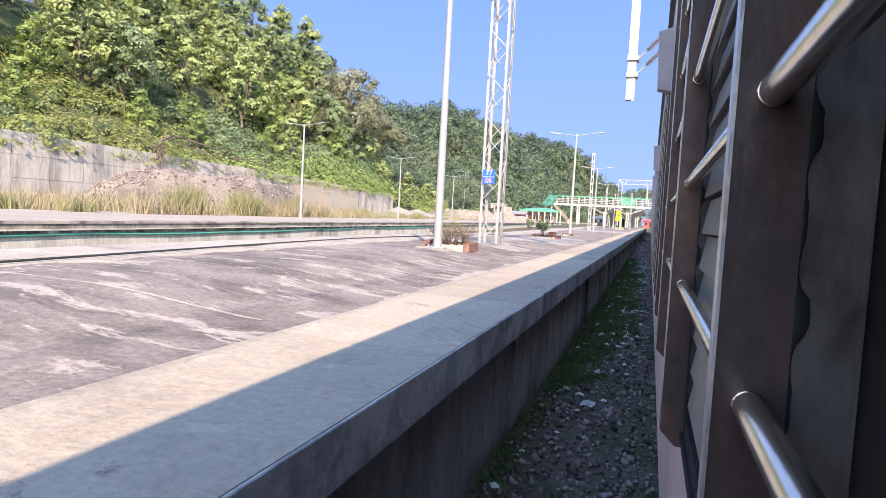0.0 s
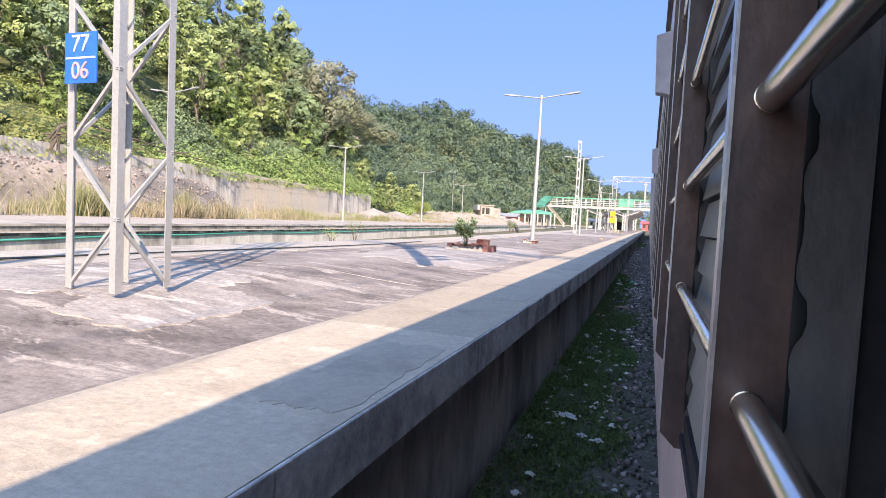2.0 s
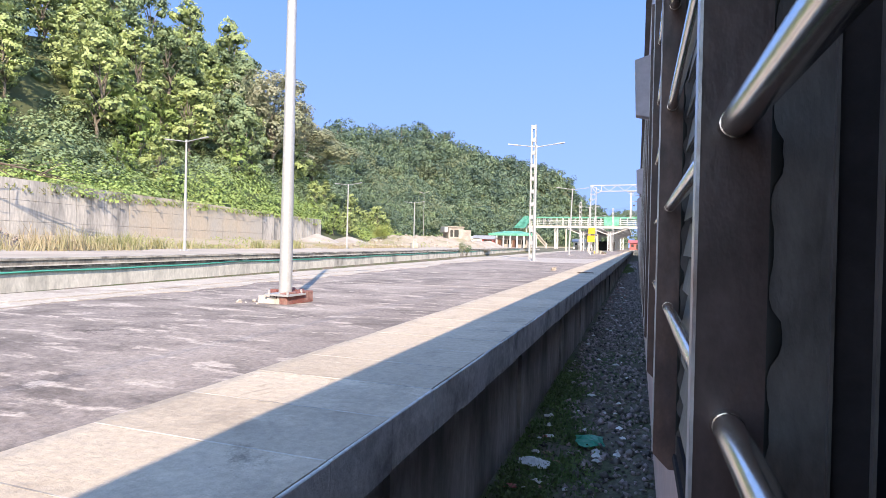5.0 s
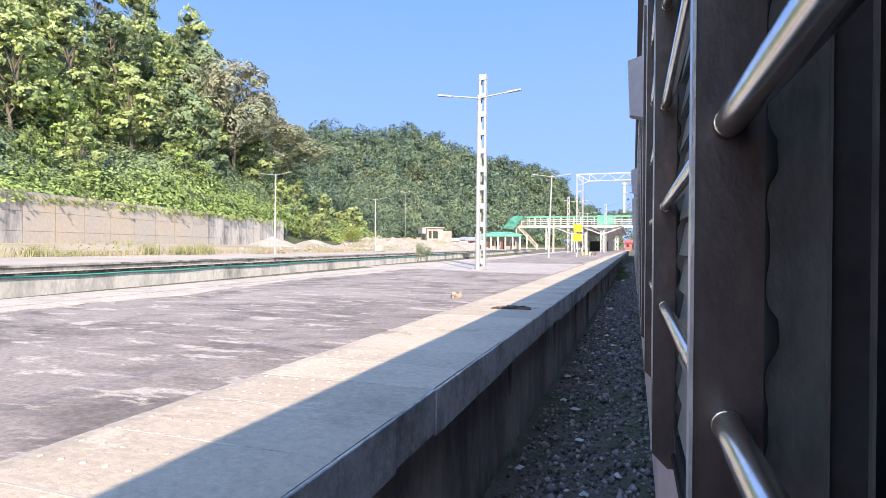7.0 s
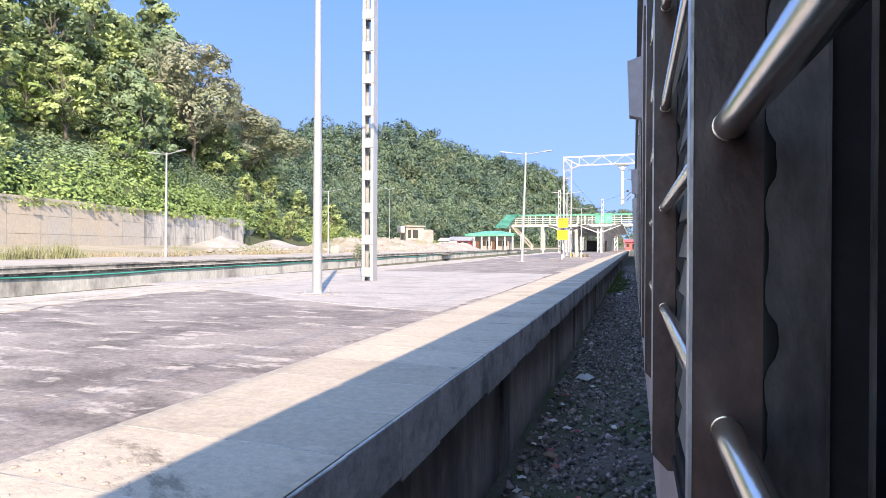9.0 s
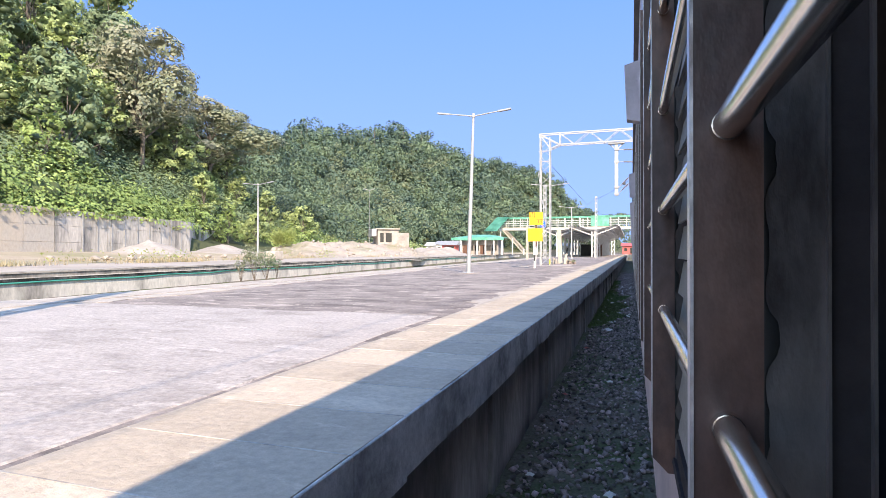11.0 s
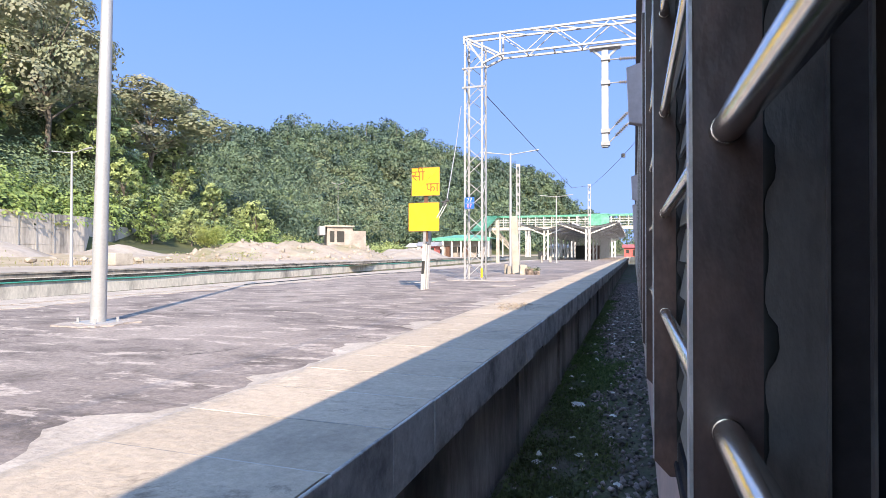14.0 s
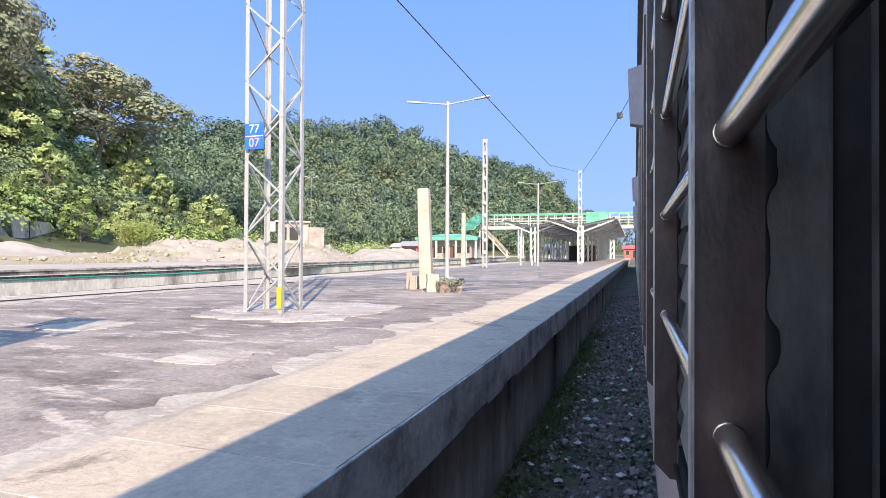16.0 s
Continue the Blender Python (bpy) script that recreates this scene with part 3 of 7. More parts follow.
for i in range(34):
    part("pier", pier_me, None, platform, at=pose(0, 1.0 + 3.1 * i, 0))


def paving_patch(x0, x1, y0, y1, z, mat, seed, name, ragged=1.0, skew=0.0):
    """A thin layer of other paving with a ragged outline."""
    r = random.Random(seed)
    bm = bmesh.new()
    w, l = (x1 - x0) / 2, (y1 - y0) / 2
    ring = []
    n = 72
    for i in range(n):
        a = 2 * math.pi * i / n
        c, q = math.cos(a), math.sin(a)
        k = (abs(c) ** 5 + abs(q) ** 5) ** -0.2 if ragged == 1 else 1 / max(abs(c), abs(q))
        k *= 1 + ragged * (0.16 * noise.noise(Vector((c * 2.2 + seed, q * 2.2, 0))) + 0.13 * noise.noise(Vector((c * 6 + seed, q * 6, 4))) + r.uniform(-0.015, 0.015))
        ring.append((x0 + w + w * k * c, y0 + l + l * k * q + skew * max(0.0, -q) * k * c))
    cx_, cy_ = x0 + w, y0 + l
    mid = bm.verts.new((cx_, cy_, z + float(rise(cx_, cy_))))
    loops = []
    for s in (0.2, 0.4, 0.6, 0.8, 1.0, 1.004):
        pts = [(cx_ + (x - cx_) * s, cy_ + (y - cy_) * s) for x, y in ring]
        loops.append([bm.verts.new((x, y, float(rise(x, y)) + (z if s <= 1 else -0.003))) for x, y in pts])
    for i in range(n):
        j = (i + 1) % n
        bm.faces.new((mid, loops[0][i], loops[0][j]))
        for a, b in zip(loops, loops[1:]):
            bm.faces.new((a[i], b[i], b[j], a[j]))
    return part(name, bm, mat, platform)


paving_patch(-9.0, -2.12, 56.2, 64.7, 0.006, M_PAVE_SMOOTH, 3, "concrete_patch", 0.14, -1.7)
paving_patch(-5.2, -3.3, 17.4, 19.6, 0.006, M_PAVE_NEW, 5, "concrete_patch")
paving_patch(-3.35, -2.6, 17.3, 18.6, 0.008, M_PAVE_NEW, 11, "mortar_smear")
paving_patch(-5.2, -3.1, 88.0, 90.3, 0.012, M_PAVE_NEW, 6, "concrete_patch")
paving_patch(-8.4, -4.9, 93.5, 125.0, 0.005, M_PAVE_DARK, 7, "asphalt_patch")
paving_patch(-4.6, -2.25, 22.6, 30.0, 0.006, M_PAVE_NEW, 9, "concrete_patch")
for i, (x, y) in enumerate(((-5.3, 87.0), (-2.9, 86.0))):
    w, l = random.uniform(0.15, 0.4), random.uniform(0.2, 0.4)
    paving_patch(x - w, x + w, y - l, y + l, 0.008, M_DUST, 20 + i, "mortar_smear")


def ragged_strip(name, x_out, x_in, y0, y1, z, mat, step=0.22):
    """A thin layer along the platform between a straight outer line and a ragged inner one."""
    bm = bmesh.new()
    prev = None
    for y in np.arange(y0, y1, step):
        a, b = x_out(y), x_in(y)
        row = [bm.verts.new((a + (b - a) * k, y, float(rise(a + (b - a) * k, y)) + z)) for k in (0, 0.5, 1)]
        row.append(bm.verts.new((b, y, float(rise(b, y)) - 0.003)))
        if prev:
            for i in range(3):
                bm.faces.new((prev[i], row[i], row[i + 1], prev[i + 1]))
        prev = row
    return part(name, bm, mat, platform)


def wobble(y, s, k):
    return noise.noise(Vector((y * s, k, 0.3)))


ragged_strip("dust_strip", lambda y: float(far_edge(y)) + 0.7, lambda y: float(far_edge(y)) + 1.25 + 0.35 * wobble(y, 0.35, 1) + 0.2 * wobble(y, 1.9, 2), 0, 140, 0.009, M_DUST)
for y0, y1 in ((9.5, 14.4), (66.0, 79.0), (81.0, 92.0)):
    ragged_strip("mortar_strip", lambda y: -2.028, lambda y: -2.05 - 0.26 * max(0.0, 0.2 + 1.2 * wobble(y, 1.3, 5) + 0.9 * wobble(y, 4.5, 9)) - 0.1 * abs(wobble(y, 9.0, 7)), y0, y1, 0.003, M_DUST, 0.07)
# pale mortar seams across the paving
for i, y in enumerate((8.35, 20.6, 39.0, 64.8)):
    bm = bmesh.new()
    prev = None
    for x in np.arange(-2.3, float(far_edge(y)) + 1.2, -0.12):
        yy = y + 0.05 * wobble(x, 2.0, i) + 0.12 * (x + 2.3)
        row = [bm.verts.new((x, yy + d, float(rise(x, yy)) + h)) for d, h in ((-0.016 + 0.012 * wobble(x, 6, i), 0.002), (0, 0.007), (0.016 + 0.012 * wobble(x, 7, i + 3), 0.002))]
        if prev:
            for k in range(2):
                bm.faces.new((prev[k], row[k], row[k + 1], prev[k + 1]))
        prev = row
    part("mortar_seam", bm, M_PAVE_NEW, platform)
# low kerb strip along the far side
bm = bmesh.new()
prev = None
for y in ys:
    f = float(far_edge(y))
    r0 = float(rise(f, y))
    q = [bm.verts.new(p) for p in ((f - 0.12, y, -0.25), (f + 0.75, y, r0 + 0.004), (f + 0.75, y, r0 + 0.02), (f - 0.12, y, r0 + 0.02))]
    if prev:
        for i in range(4):
            bm.faces.new((prev[i], q[i], q[(i + 1) % 4], prev[(i + 1) % 4]))
    prev = q
part("far_coping", bm, M_DUST, platform)

# ---------------------------------------------------------------- opposite platform
opp = thing("platform_opposite", "dusty opposite platform with a mouldy coping and limewashed wall", "platform", kind="structure")
oy = np.arange(-60, 241, 6.0)


def strip(name, prof, mat, parent, line=opp_edge, rows=oy, smooth=False):
    """A closed profile of (offset behind the line, z) drawn along the rows."""
    bm = bmesh.new()
    prev = first = None
    for y in rows:
        q = [bm.verts.new((float(line(y)) - d, y, z)) for d, z in prof]
        if prev:
            for i in range(len(prof)):
                bm.faces.new((prev[i], q[i], q[(i + 1) % len(prof)], prev[(i + 1) % len(prof)]))
        else:
            first = q
        prev = q
    bm.faces.new(first)
    bm.faces.new(prev[::-1])
    return part(name, bm, mat, parent, smooth=smooth)


strip("platform_top", ((0.6, OPP_Z), (8.8, OPP_Z), (8.8, -0.4), (0.6, -0.4)), M_OPP_TOP, opp)
strip("coping", ((-0.035, OPP_Z + 0.004), (0.6, OPP_Z + 0.004), (0.6, OPP_Z - 0.06), (-0.035, OPP_Z - 0.06)), M_OPP_COPING, opp)
strip("upper_course", ((0.0, OPP_Z - 0.06), (0.6, OPP_Z - 0.06), (0.6, OPP_Z - 0.19), (0.0, OPP_Z - 0.19)), M_OPP_COURSE, opp)
strip("ledge", ((-0.03, OPP_Z - 0.19), (0.6, OPP_Z - 0.19), (0.6, OPP_Z - 0.225), (-0.03, OPP_Z - 0.225)), M_OPP_WALL, opp)
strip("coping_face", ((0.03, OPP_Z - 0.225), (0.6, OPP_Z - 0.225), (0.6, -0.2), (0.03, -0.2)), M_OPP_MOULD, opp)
strip("wall_face", ((0.10, -0.2), (0.6, -0.2), (0.6, -1.4), (0.10, -1.4)), M_OPP_WALL, opp)
butt = bmesh.new()
add_box(butt, -0.04, 0.03, -0.14, 0.14, -1.3, -0.25)
butt_me = mesh_of("wall_pier", butt, M_OPP_WALL)
for i in range(34):
    y = -8 + 5.6 * i
    part("wall_pier", butt_me, None, opp, at=pose(float(opp_edge(y)) - 0.14, y, 0))
hose = thing("hose", "long green hose slung along the limewashed platform wall", "hose")
rg = random.Random(5)
pts = []
y = -30.0
while y < 175:
    sag = rg.uniform(-0.05, 0.04)
    pts.append((float(opp_edge(y)) - 0.055, y, -0.25 + sag))
    y += rg.uniform(1.6, 2.8)
bm = bmesh.new()
add_tube(bm, pts, 0.03, 8)
part("green_hose", bm, M_GREEN_PIPE, hose, smooth=True)
# a thin dark cable lying over the paving near the far kerb
cable = bmesh.new()
cp = [(float(far_edge(y)) + 0.9 + 0.25 * math.sin(y * 0.31), y, 0.03 + float(rise(-5.0, y))) for y in np.arange(2, 30, 1.2)]
add_tube(cable, cp, 0.012, 6)
tagged(part("cable", cable, M_BLACK_PIPE), "black cable lying on the platform paving", "cable")
cable = bmesh.new()
cp = [(-9.6 + 0.055 * (y - 70) + 0.3 * math.sin(y * 0.4), y, 0.03) for y in np.arange(84, 96, 1.0)]
add_tube(cable, cp, 0.012, 6)
tagged(part("cable", cable, M_BLACK_PIPE), "black cable lying on the platform paving", "cable")

# ---------------------------------------------------------------- retaining wall of cast panels
rwall = thing("wall_retaining", "tall weathered concrete retaining wall below the wooded slope", "wall", kind="structure")


def wall_top(y):
    return float(np.interp(y, (-80, 60, 80, 114), (5.15, 5.15, 4.9, 4.4)))


PANEL = 3.0
for i in range(-14, 25):
    y0 = 42.0 + PANEL * i
    y1 = min(y0 + PANEL - 0.035, 114.6)
    if y0 >= 114.4:
        break
    tan = 71 < y0 < 95
    for j, (a, b) in enumerate(((0.0, 0.36), (0.365, 0.68), (0.685, 1.0))):
        bm = bmesh.new()
        out = random.uniform(-0.015, 0.015)
        v = []
        for y in (y0, y1):
            x, zt = float(wall_line(y)), wall_top(y)
            z0, z1 = -0.1 + (zt + 0.1) * a, -0.1 + (zt + 0.1) * b
            v.append([bm.verts.new(p) for p in ((x + out, y, z0), (x + out, y, z1), (x - 0.5, y, z1), (x - 0.5, y, z0))])
        for k in range(4):
            bm.faces.new((v[0][k], v[1][k], v[1][(k + 1) % 4], v[0][(k + 1) % 4]))
        bm.faces.new(v[0])
        bm.faces.new(v[1][::-1])
        part("panel", bm, M_RETAIN_TAN if tan else M_RETAIN, rwall)
bm = bmesh.new()
v = [[bm.verts.new((float(wall_line(y)) - d, y, z)) for d, z in ((0.06, -0.1), (0.06, wall_top(y) - 0.05), (0.45, wall_top(y) - 0.05), (0.45, -0.1))] for y in (-80, 60, 80, 114.4)]
for a, b in zip(v, v[1:]):
    for k in range(4):
        bm.faces.new((a[k], b[k], b[(k + 1) % 4], a[(k + 1) % 4]))
part("backing", bm, M_RETAIN, rwall)
# the part of the wall that steps back past the corner
back = thing("wall_stepped_back", "grey concrete wall that steps back past the corner", "wall", kind="structure")
for (xa, ya), (xb, yb), za, zb in (((-51.6, 114.5), (-56.8, 122.5), 4.4, 4.3), ((-56.8, 122.6), (-61.5, 131.5), 3.9, 3.9), ((-61.6, 131.6), (-66.0, 139.0), 3.6, 3.3)):
    n = 3
    for i in range(n):
        bm = bmesh.new()
        p0 = (xa + (xb - xa) * i / n, ya + (yb - ya) * i / n)
        p1 = (xa + (xb - xa) * (i + 0.985) / n, ya + (yb - ya) * (i + 0.985) / n)
        z = za + (zb - za) * i / n
        lo = [bm.verts.new((x, y, -0.2)) for x, y in (p0, p1, (p1[0] - 0.4, p1[1] + 0.3), (p0[0] - 0.4, p0[1] + 0.3))]
        hi = [bm.verts.new((q.co.x, q.co.y, z)) for q in lo]
        bm.faces.new(hi)
        for k in range(4):
            bm.faces.new((lo[k], lo[(k + 1) % 4], hi[(k + 1) % 4], hi[k]))
        part("panel", bm, M_RETAIN, back)
# steel joint posts standing on the wall
post_bm = bmesh.new()
add_box(post_bm, -0.02, 0.06, -0.05, 0.05, 0.0, 4.5)
post_me = mesh_of("joint_post", post_bm, M_DULL)
for i in range(9):
    y = 99.0 + 1.75 * i
    part("joint_post", post_me, None, rwall, at=pose(float(wall_line(y)), y, 0))

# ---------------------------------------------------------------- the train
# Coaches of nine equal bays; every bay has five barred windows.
# The window's fittings are drawn at a pitch of 0.604 and scaled about the eye's height to fit the camera's view: STEP
# is its travel in 0.1 s.
VIEW_SCALE = 0.8
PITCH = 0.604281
STEP = PITCH * VIEW_SCALE        # 0.483 from window to window
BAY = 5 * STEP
FIRST = 5.344 + 0.315 * VIEW_SCALE   # where the first post stands ahead of the path's start
SILL, HEAD = EYE_Z - 0.31, EYE_Z + 0.83
POST_X0, POST_X1 = 0.0308, 0.0612


def build_post():
    bm = bmesh.new()
    z0, z1 = EYE_Z - 0.335, EYE_Z + 0.86
    v0 = [bm.verts.new(p) for p in ((POST_X0, 0, z0 + 0.022), (POST_X0 + 0.022, 0, z0), (POST_X1 + 0.003, 0, z0), (POST_X1 + 0.003, 0, z1), (POST_X0, 0, z1))]
    v1 = [bm.verts.new(v.co + Vector((0, 0.005, 0))) for v in v0]
    bm.faces.new(v0)
    bm.faces.new(v1[::-1])
    for i in range(5):
        bm.faces.new((v0[i], v0[(i + 1) % 5], v1[(i + 1) % 5], v1[i]))
    return mesh_of("post", bm, M_PLATE)


def build_strip():
    bm = bmesh.new()
    add_box(bm, POST_X0 - 0.0018, POST_X0, -0.001, 0.012, EYE_Z - 0.31, EYE_Z + 0.86)
    return mesh_of("worn_edge", bm, M_EDGE)


def build_bar():
    bm = bmesh.new()
    add_prism(bm, (0.0465, -PITCH + 0.0055, 0), (0.0465, -0.0005, 0), 0.0074, n=20)
    add_prism(bm, (0.0465, -0.0045, 0), (0.0465, -0.0002, 0), 0.0078, 0.0085, n=14)
    return mesh_of("bar", bm, M_ROD, smooth=True)


def build_frame():
    """The dark upright of one window's frame, beside its jamb."""
    bm = bmesh.new()
    add_box(bm, 0.0895, 0.107, -0.004, 0.005, SILL, HEAD)
    return mesh_of("window", bm, M_FRAME)


def build_bead_line():
    bm = bmesh.new()
    add_box(bm, 0.1055, 0.107, -0.0085, -0.0042, SILL, HEAD)
    return mesh_of("rebate", bm, M_JAMB)


def build_sill(z0, z1, name):
    bm = bmesh.new()
    add_box(bm, 0.064, 0.112, -PITCH + 0.05, -0.0092, z0, z1)
    return mesh_of(name, bm, M_FRAME)


def build_back_jamb():
    bm = bmesh.new()
    add_box(bm, 0.070, 0.112, -PITCH + 0.012, -PITCH + 0.049, SILL, HEAD)
    return mesh_of("back_jamb", bm, M_FRAME)


def build_jamb():
    bm = bmesh.new()
    add_box(bm, 0.0628, 0.0878, -0.004, 0.005, SILL, HEAD)
    add_box(bm, 0.0878, 0.0893, -0.0075, 0.005, SILL, HEAD)
    return mesh_of("jamb", bm, M_JAMB)


def build_lobed_strip():
    """A black strip beside the post, with soft uneven lobes that lie on the jamb."""
    bm = bmesh.new()
    prev = None
    n = 26 * 8
    for i in range(n):
        z = SILL + 0.03 + 0.0437 * i / 8
        k = i // 8
        u = ((i % 8) - 3.5) / 3.9
        big = 0.62 + 0.38 * math.sin(k * 2.7 + 0.6)
        x = 0.0627 + 0.0072 * big * max(0.0, 1 - (abs(u) * 1.45) ** 4) * (0.8 + 0.3 * noise.noise(Vector((0, 0, z * 90))))
        row = [bm.verts.new(p) for p in ((0.0618, -0.0052, z), (x - 0.0008, -0.0052, z), (x, -0.0042, z))]
        if prev:
            for a in range(2):
                bm.faces.new((prev[a], prev[a + 1], row[a + 1], row[a]))
        prev = row
    return mesh_of("beading", bm, M_BLACK, smooth=True)


def build_slat():
    bm = bmesh.new()
    v = [bm.verts.new(p) for y in (-PITCH + 0.05, -0.031) for p in ((0.0645, y, 0.0), (0.068, y, 0.0), (0.076, y, 0.046), (0.0725, y, 0.046))]
    for i in range(4):
        bm.faces.new((v[i], v[(i + 1) % 4], v[4 + (i + 1) % 4], v[4 + i]))
    bm.faces.new(v[:4])
    bm.faces.new(v[7:3:-1])
    return mesh_of("slat", bm, M_SHUTTER)


def build_hood():
    """A short sheet-metal ventilator cowl standing out from the side."""
    bm = bmesh.new()
    z0, z1 = EYE_Z + 0.475, EYE_Z + 0.672
    v0 = [bm.verts.new(p) for p in ((-0.016, 0, z0), (0.03, 0, z0 - 0.01), (0.03, 0, z1 + 0.015), (-0.024, 0, z1))]
    v1 = [bm.verts.new(v.co + Vector((0, 0.05, 0))) for v in v0]
    bm.faces.new(v0)
    bm.faces.new(v1[::-1])
    for i in range(4):
        bm.faces.new((v0[i], v0[(i + 1) % 4], v1[(i + 1) % 4], v1[i]))
    return mesh_of("cowl", bm, M_PANEL_UP, bevel=0.0015)


def scale_to_view(me, about=EYE_Z):
    for v in me.vertices:
        v.co = Vector((v.co.x * VIEW_SCALE, v.co.y * VIEW_SCALE, about + (v.co.z - about) * VIEW_SCALE))
    return me


POST, STRIP, WFRAME, HOOD, JAMB, LOBED = [scale_to_view(me) for me in (build_post(), build_strip(), build_frame(), build_hood(), build_jamb(), build_lobed_strip())]
REBATE, WSILL, WHEAD, BACK = [scale_to_view(me) for me in (build_bead_line(), build_sill(SILL, SILL + 0.03, "sill"), build_sill(HEAD - 0.04, HEAD, "head"), build_back_jamb())]
BAR, SLAT = scale_to_view(build_bar(), 0.0), scale_to_view(build_slat(), 0.0)
BAR_Z = [EYE_Z + (-0.0885 + 0.1515 * i) * VIEW_SCALE for i in range(7)]
SLAT_Z = [EYE_Z + (SILL + 0.05 + 0.05 * i - EYE_Z) * VIEW_SCALE for i in range(21)]
SILL, HEAD = EYE_Z + (SILL - EYE_Z) * VIEW_SCALE, EYE_Z + (HEAD - EYE_Z) * VIEW_SCALE


def profile_mesh(name, prof, y0, y1, mat, closed=True, smooth=False):
    bm = bmesh.new()
    a = [bm.verts.new((x, y0, z)) for x, z in prof]
    b = [bm.verts.new((x, y1, z)) for x, z in prof]
    n = len(prof)
    for i in range(n if closed else n - 1):
        bm.faces.new((a[i], a[(i + 1) % n], b[(i + 1) % n], b[i]))
    if closed:
        bm.faces.new(a)
        bm.faces.new(b[::-1])
    return mesh_of(name, bm, mat, smooth)


roof_prof = [(0.03, 2.08)] + [(0.06 + 1.54 * (1 - math.cos(a)), 2.04 + 0.60 * math.sin(a)) for a in np.linspace(0.12, math.pi - 0.12, 18)] + [(3.17, 2.08), (3.1, 2.04), (0.1, 2.04)]


def build_coach(y0, bays, detailed):
    """A coach whose first post stands at y0."""
    length = bays * BAY
    a, b = y0 - STEP + 0.02, y0 - STEP + length - 0.02
    coach = thing("coach", "maroon passenger coach with barred windows standing on the track", "railway coach", group="coaches of the train")
    part("lower_side", profile_mesh("lower_side", ((0.056, SILL), (0.061, 0.11), (0.084, -0.123), (0.14, -0.123), (0.11, 0.11), (0.10, SILL)), a, b, M_PANEL), None, coach)
    part("sill_rail", profile_mesh("sill_rail", ((0.0464, SILL - 0.005), (0.056, SILL - 0.024), (0.056, SILL), (0.048, SILL)), a, b, M_FRAME), None, coach)
    part("upper_side", profile_mesh("upper_side", ((0.0544, HEAD), (0.05, 1.9), (0.04, 2.04), (0.12, 2.04), (0.12, HEAD)), a, b, M_PANEL_UP), None, coach)
    part("roof", profile_mesh("roof", roof_prof, a, b, M_ROOF, smooth=True), None, coach)
    part("gutter", profile_mesh("gutter", ((0.0136, 2.03), (0.042, 2.02), (0.042, 2.09), (0.0136, 2.10)), a, b, M_ROOF), None, coach)
    # unseen far side, left windowless to keep sun out of the coach
    part("far_side", profile_mesh("far_side", ((3.08, -0.123), (3.14, -0.123), (3.14, 2.04), (3.08, 2.04)), a, b, M_PANEL), None, coach)
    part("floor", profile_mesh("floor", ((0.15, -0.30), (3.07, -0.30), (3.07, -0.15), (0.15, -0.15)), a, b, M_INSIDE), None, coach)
    # near-black sheet added behind the windows for the shade inside
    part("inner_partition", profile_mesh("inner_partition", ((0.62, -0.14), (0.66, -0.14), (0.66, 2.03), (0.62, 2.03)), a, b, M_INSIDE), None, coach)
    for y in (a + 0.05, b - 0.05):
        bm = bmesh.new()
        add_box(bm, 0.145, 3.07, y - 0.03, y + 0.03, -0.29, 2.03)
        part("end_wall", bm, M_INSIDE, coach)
    bm = bmesh.new()
    add_box(bm, 0.35, 2.85, a + 0.2, b - 0.2, -0.62, -0.30)
    part("underframe", bm, M_BLACK, coach)
    for yb in (a + 2.6, b - 2.6):
        bm = bmesh.new()
        for dy in (-0.9, 0.9):
            for x in (0.78, 2.42):
                add_disc(bm, (x, yb + dy, -0.535), (1, 0, 0), 0.42, 0.12, 20)
            add_prism(bm, (0.6, yb + dy, -0.535), (2.6, yb + dy, -0.535), 0.08)
        for x in (0.5, 2.7):
            add_box(bm, x - 0.06, x + 0.06, yb - 1.4, yb + 1.4, -0.55, -0.36)
        part("bogie", bm, M_BLACK, coach)
    if not detailed:
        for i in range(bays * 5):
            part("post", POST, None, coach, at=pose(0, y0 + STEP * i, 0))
        bm = bmesh.new()
        add_box(bm, 0.085, 0.11, a, b, SILL, HEAD)
        part("shutters", bm, M_SHUTTER, coach)
        return
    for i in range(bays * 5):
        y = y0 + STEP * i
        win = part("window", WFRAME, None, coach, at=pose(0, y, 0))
        part("post", POST, None, win, "dark maroon steel post")
        part("worn_edge", STRIP, None, win, "pale outer edge coloured as lit by the sky")
        part("jamb", JAMB, None, win, "grey painted jamb")
        for name, me in (("rebate", REBATE), ("sill", WSILL), ("head", WHEAD), ("back_jamb", BACK)):
            part(name, me, None, win)
        if y < 84:
            part("beading", LOBED, None, win, "black lobed strip")
        for z in BAR_Z:
            part("bar", BAR, None, win, "polished round steel bar", at=pose(0, 0, z))
        if i % 5 == 1:
            for z in SLAT_Z:
                part("slat", SLAT, None, win, "grey louvre slat", at=pose(0, 0, z))
        if i % 5 == 3:
            part("cowl", HOOD, None, coach, "folded sheet-metal cowl", at=pose(0, y + 0.006, 0))


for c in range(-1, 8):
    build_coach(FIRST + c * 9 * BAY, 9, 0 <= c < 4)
# the track under the train
track = thing("railway_track", "rusty rails on concrete sleepers in ballast", "railway track", kind="structure")
for x in (0.762, 2.438):
    part("rail", profile_mesh("rail", ((x - 0.07, -1.12), (x + 0.07, -1.12), (x + 0.02, -1.09), (x + 0.036, -0.99), (x + 0.036, -0.955), (x - 0.036, -0.955), (x - 0.036, -0.99), (x - 0.02, -1.09)), -40, 260, M_RAIL), None, track)
sl = bmesh.new()
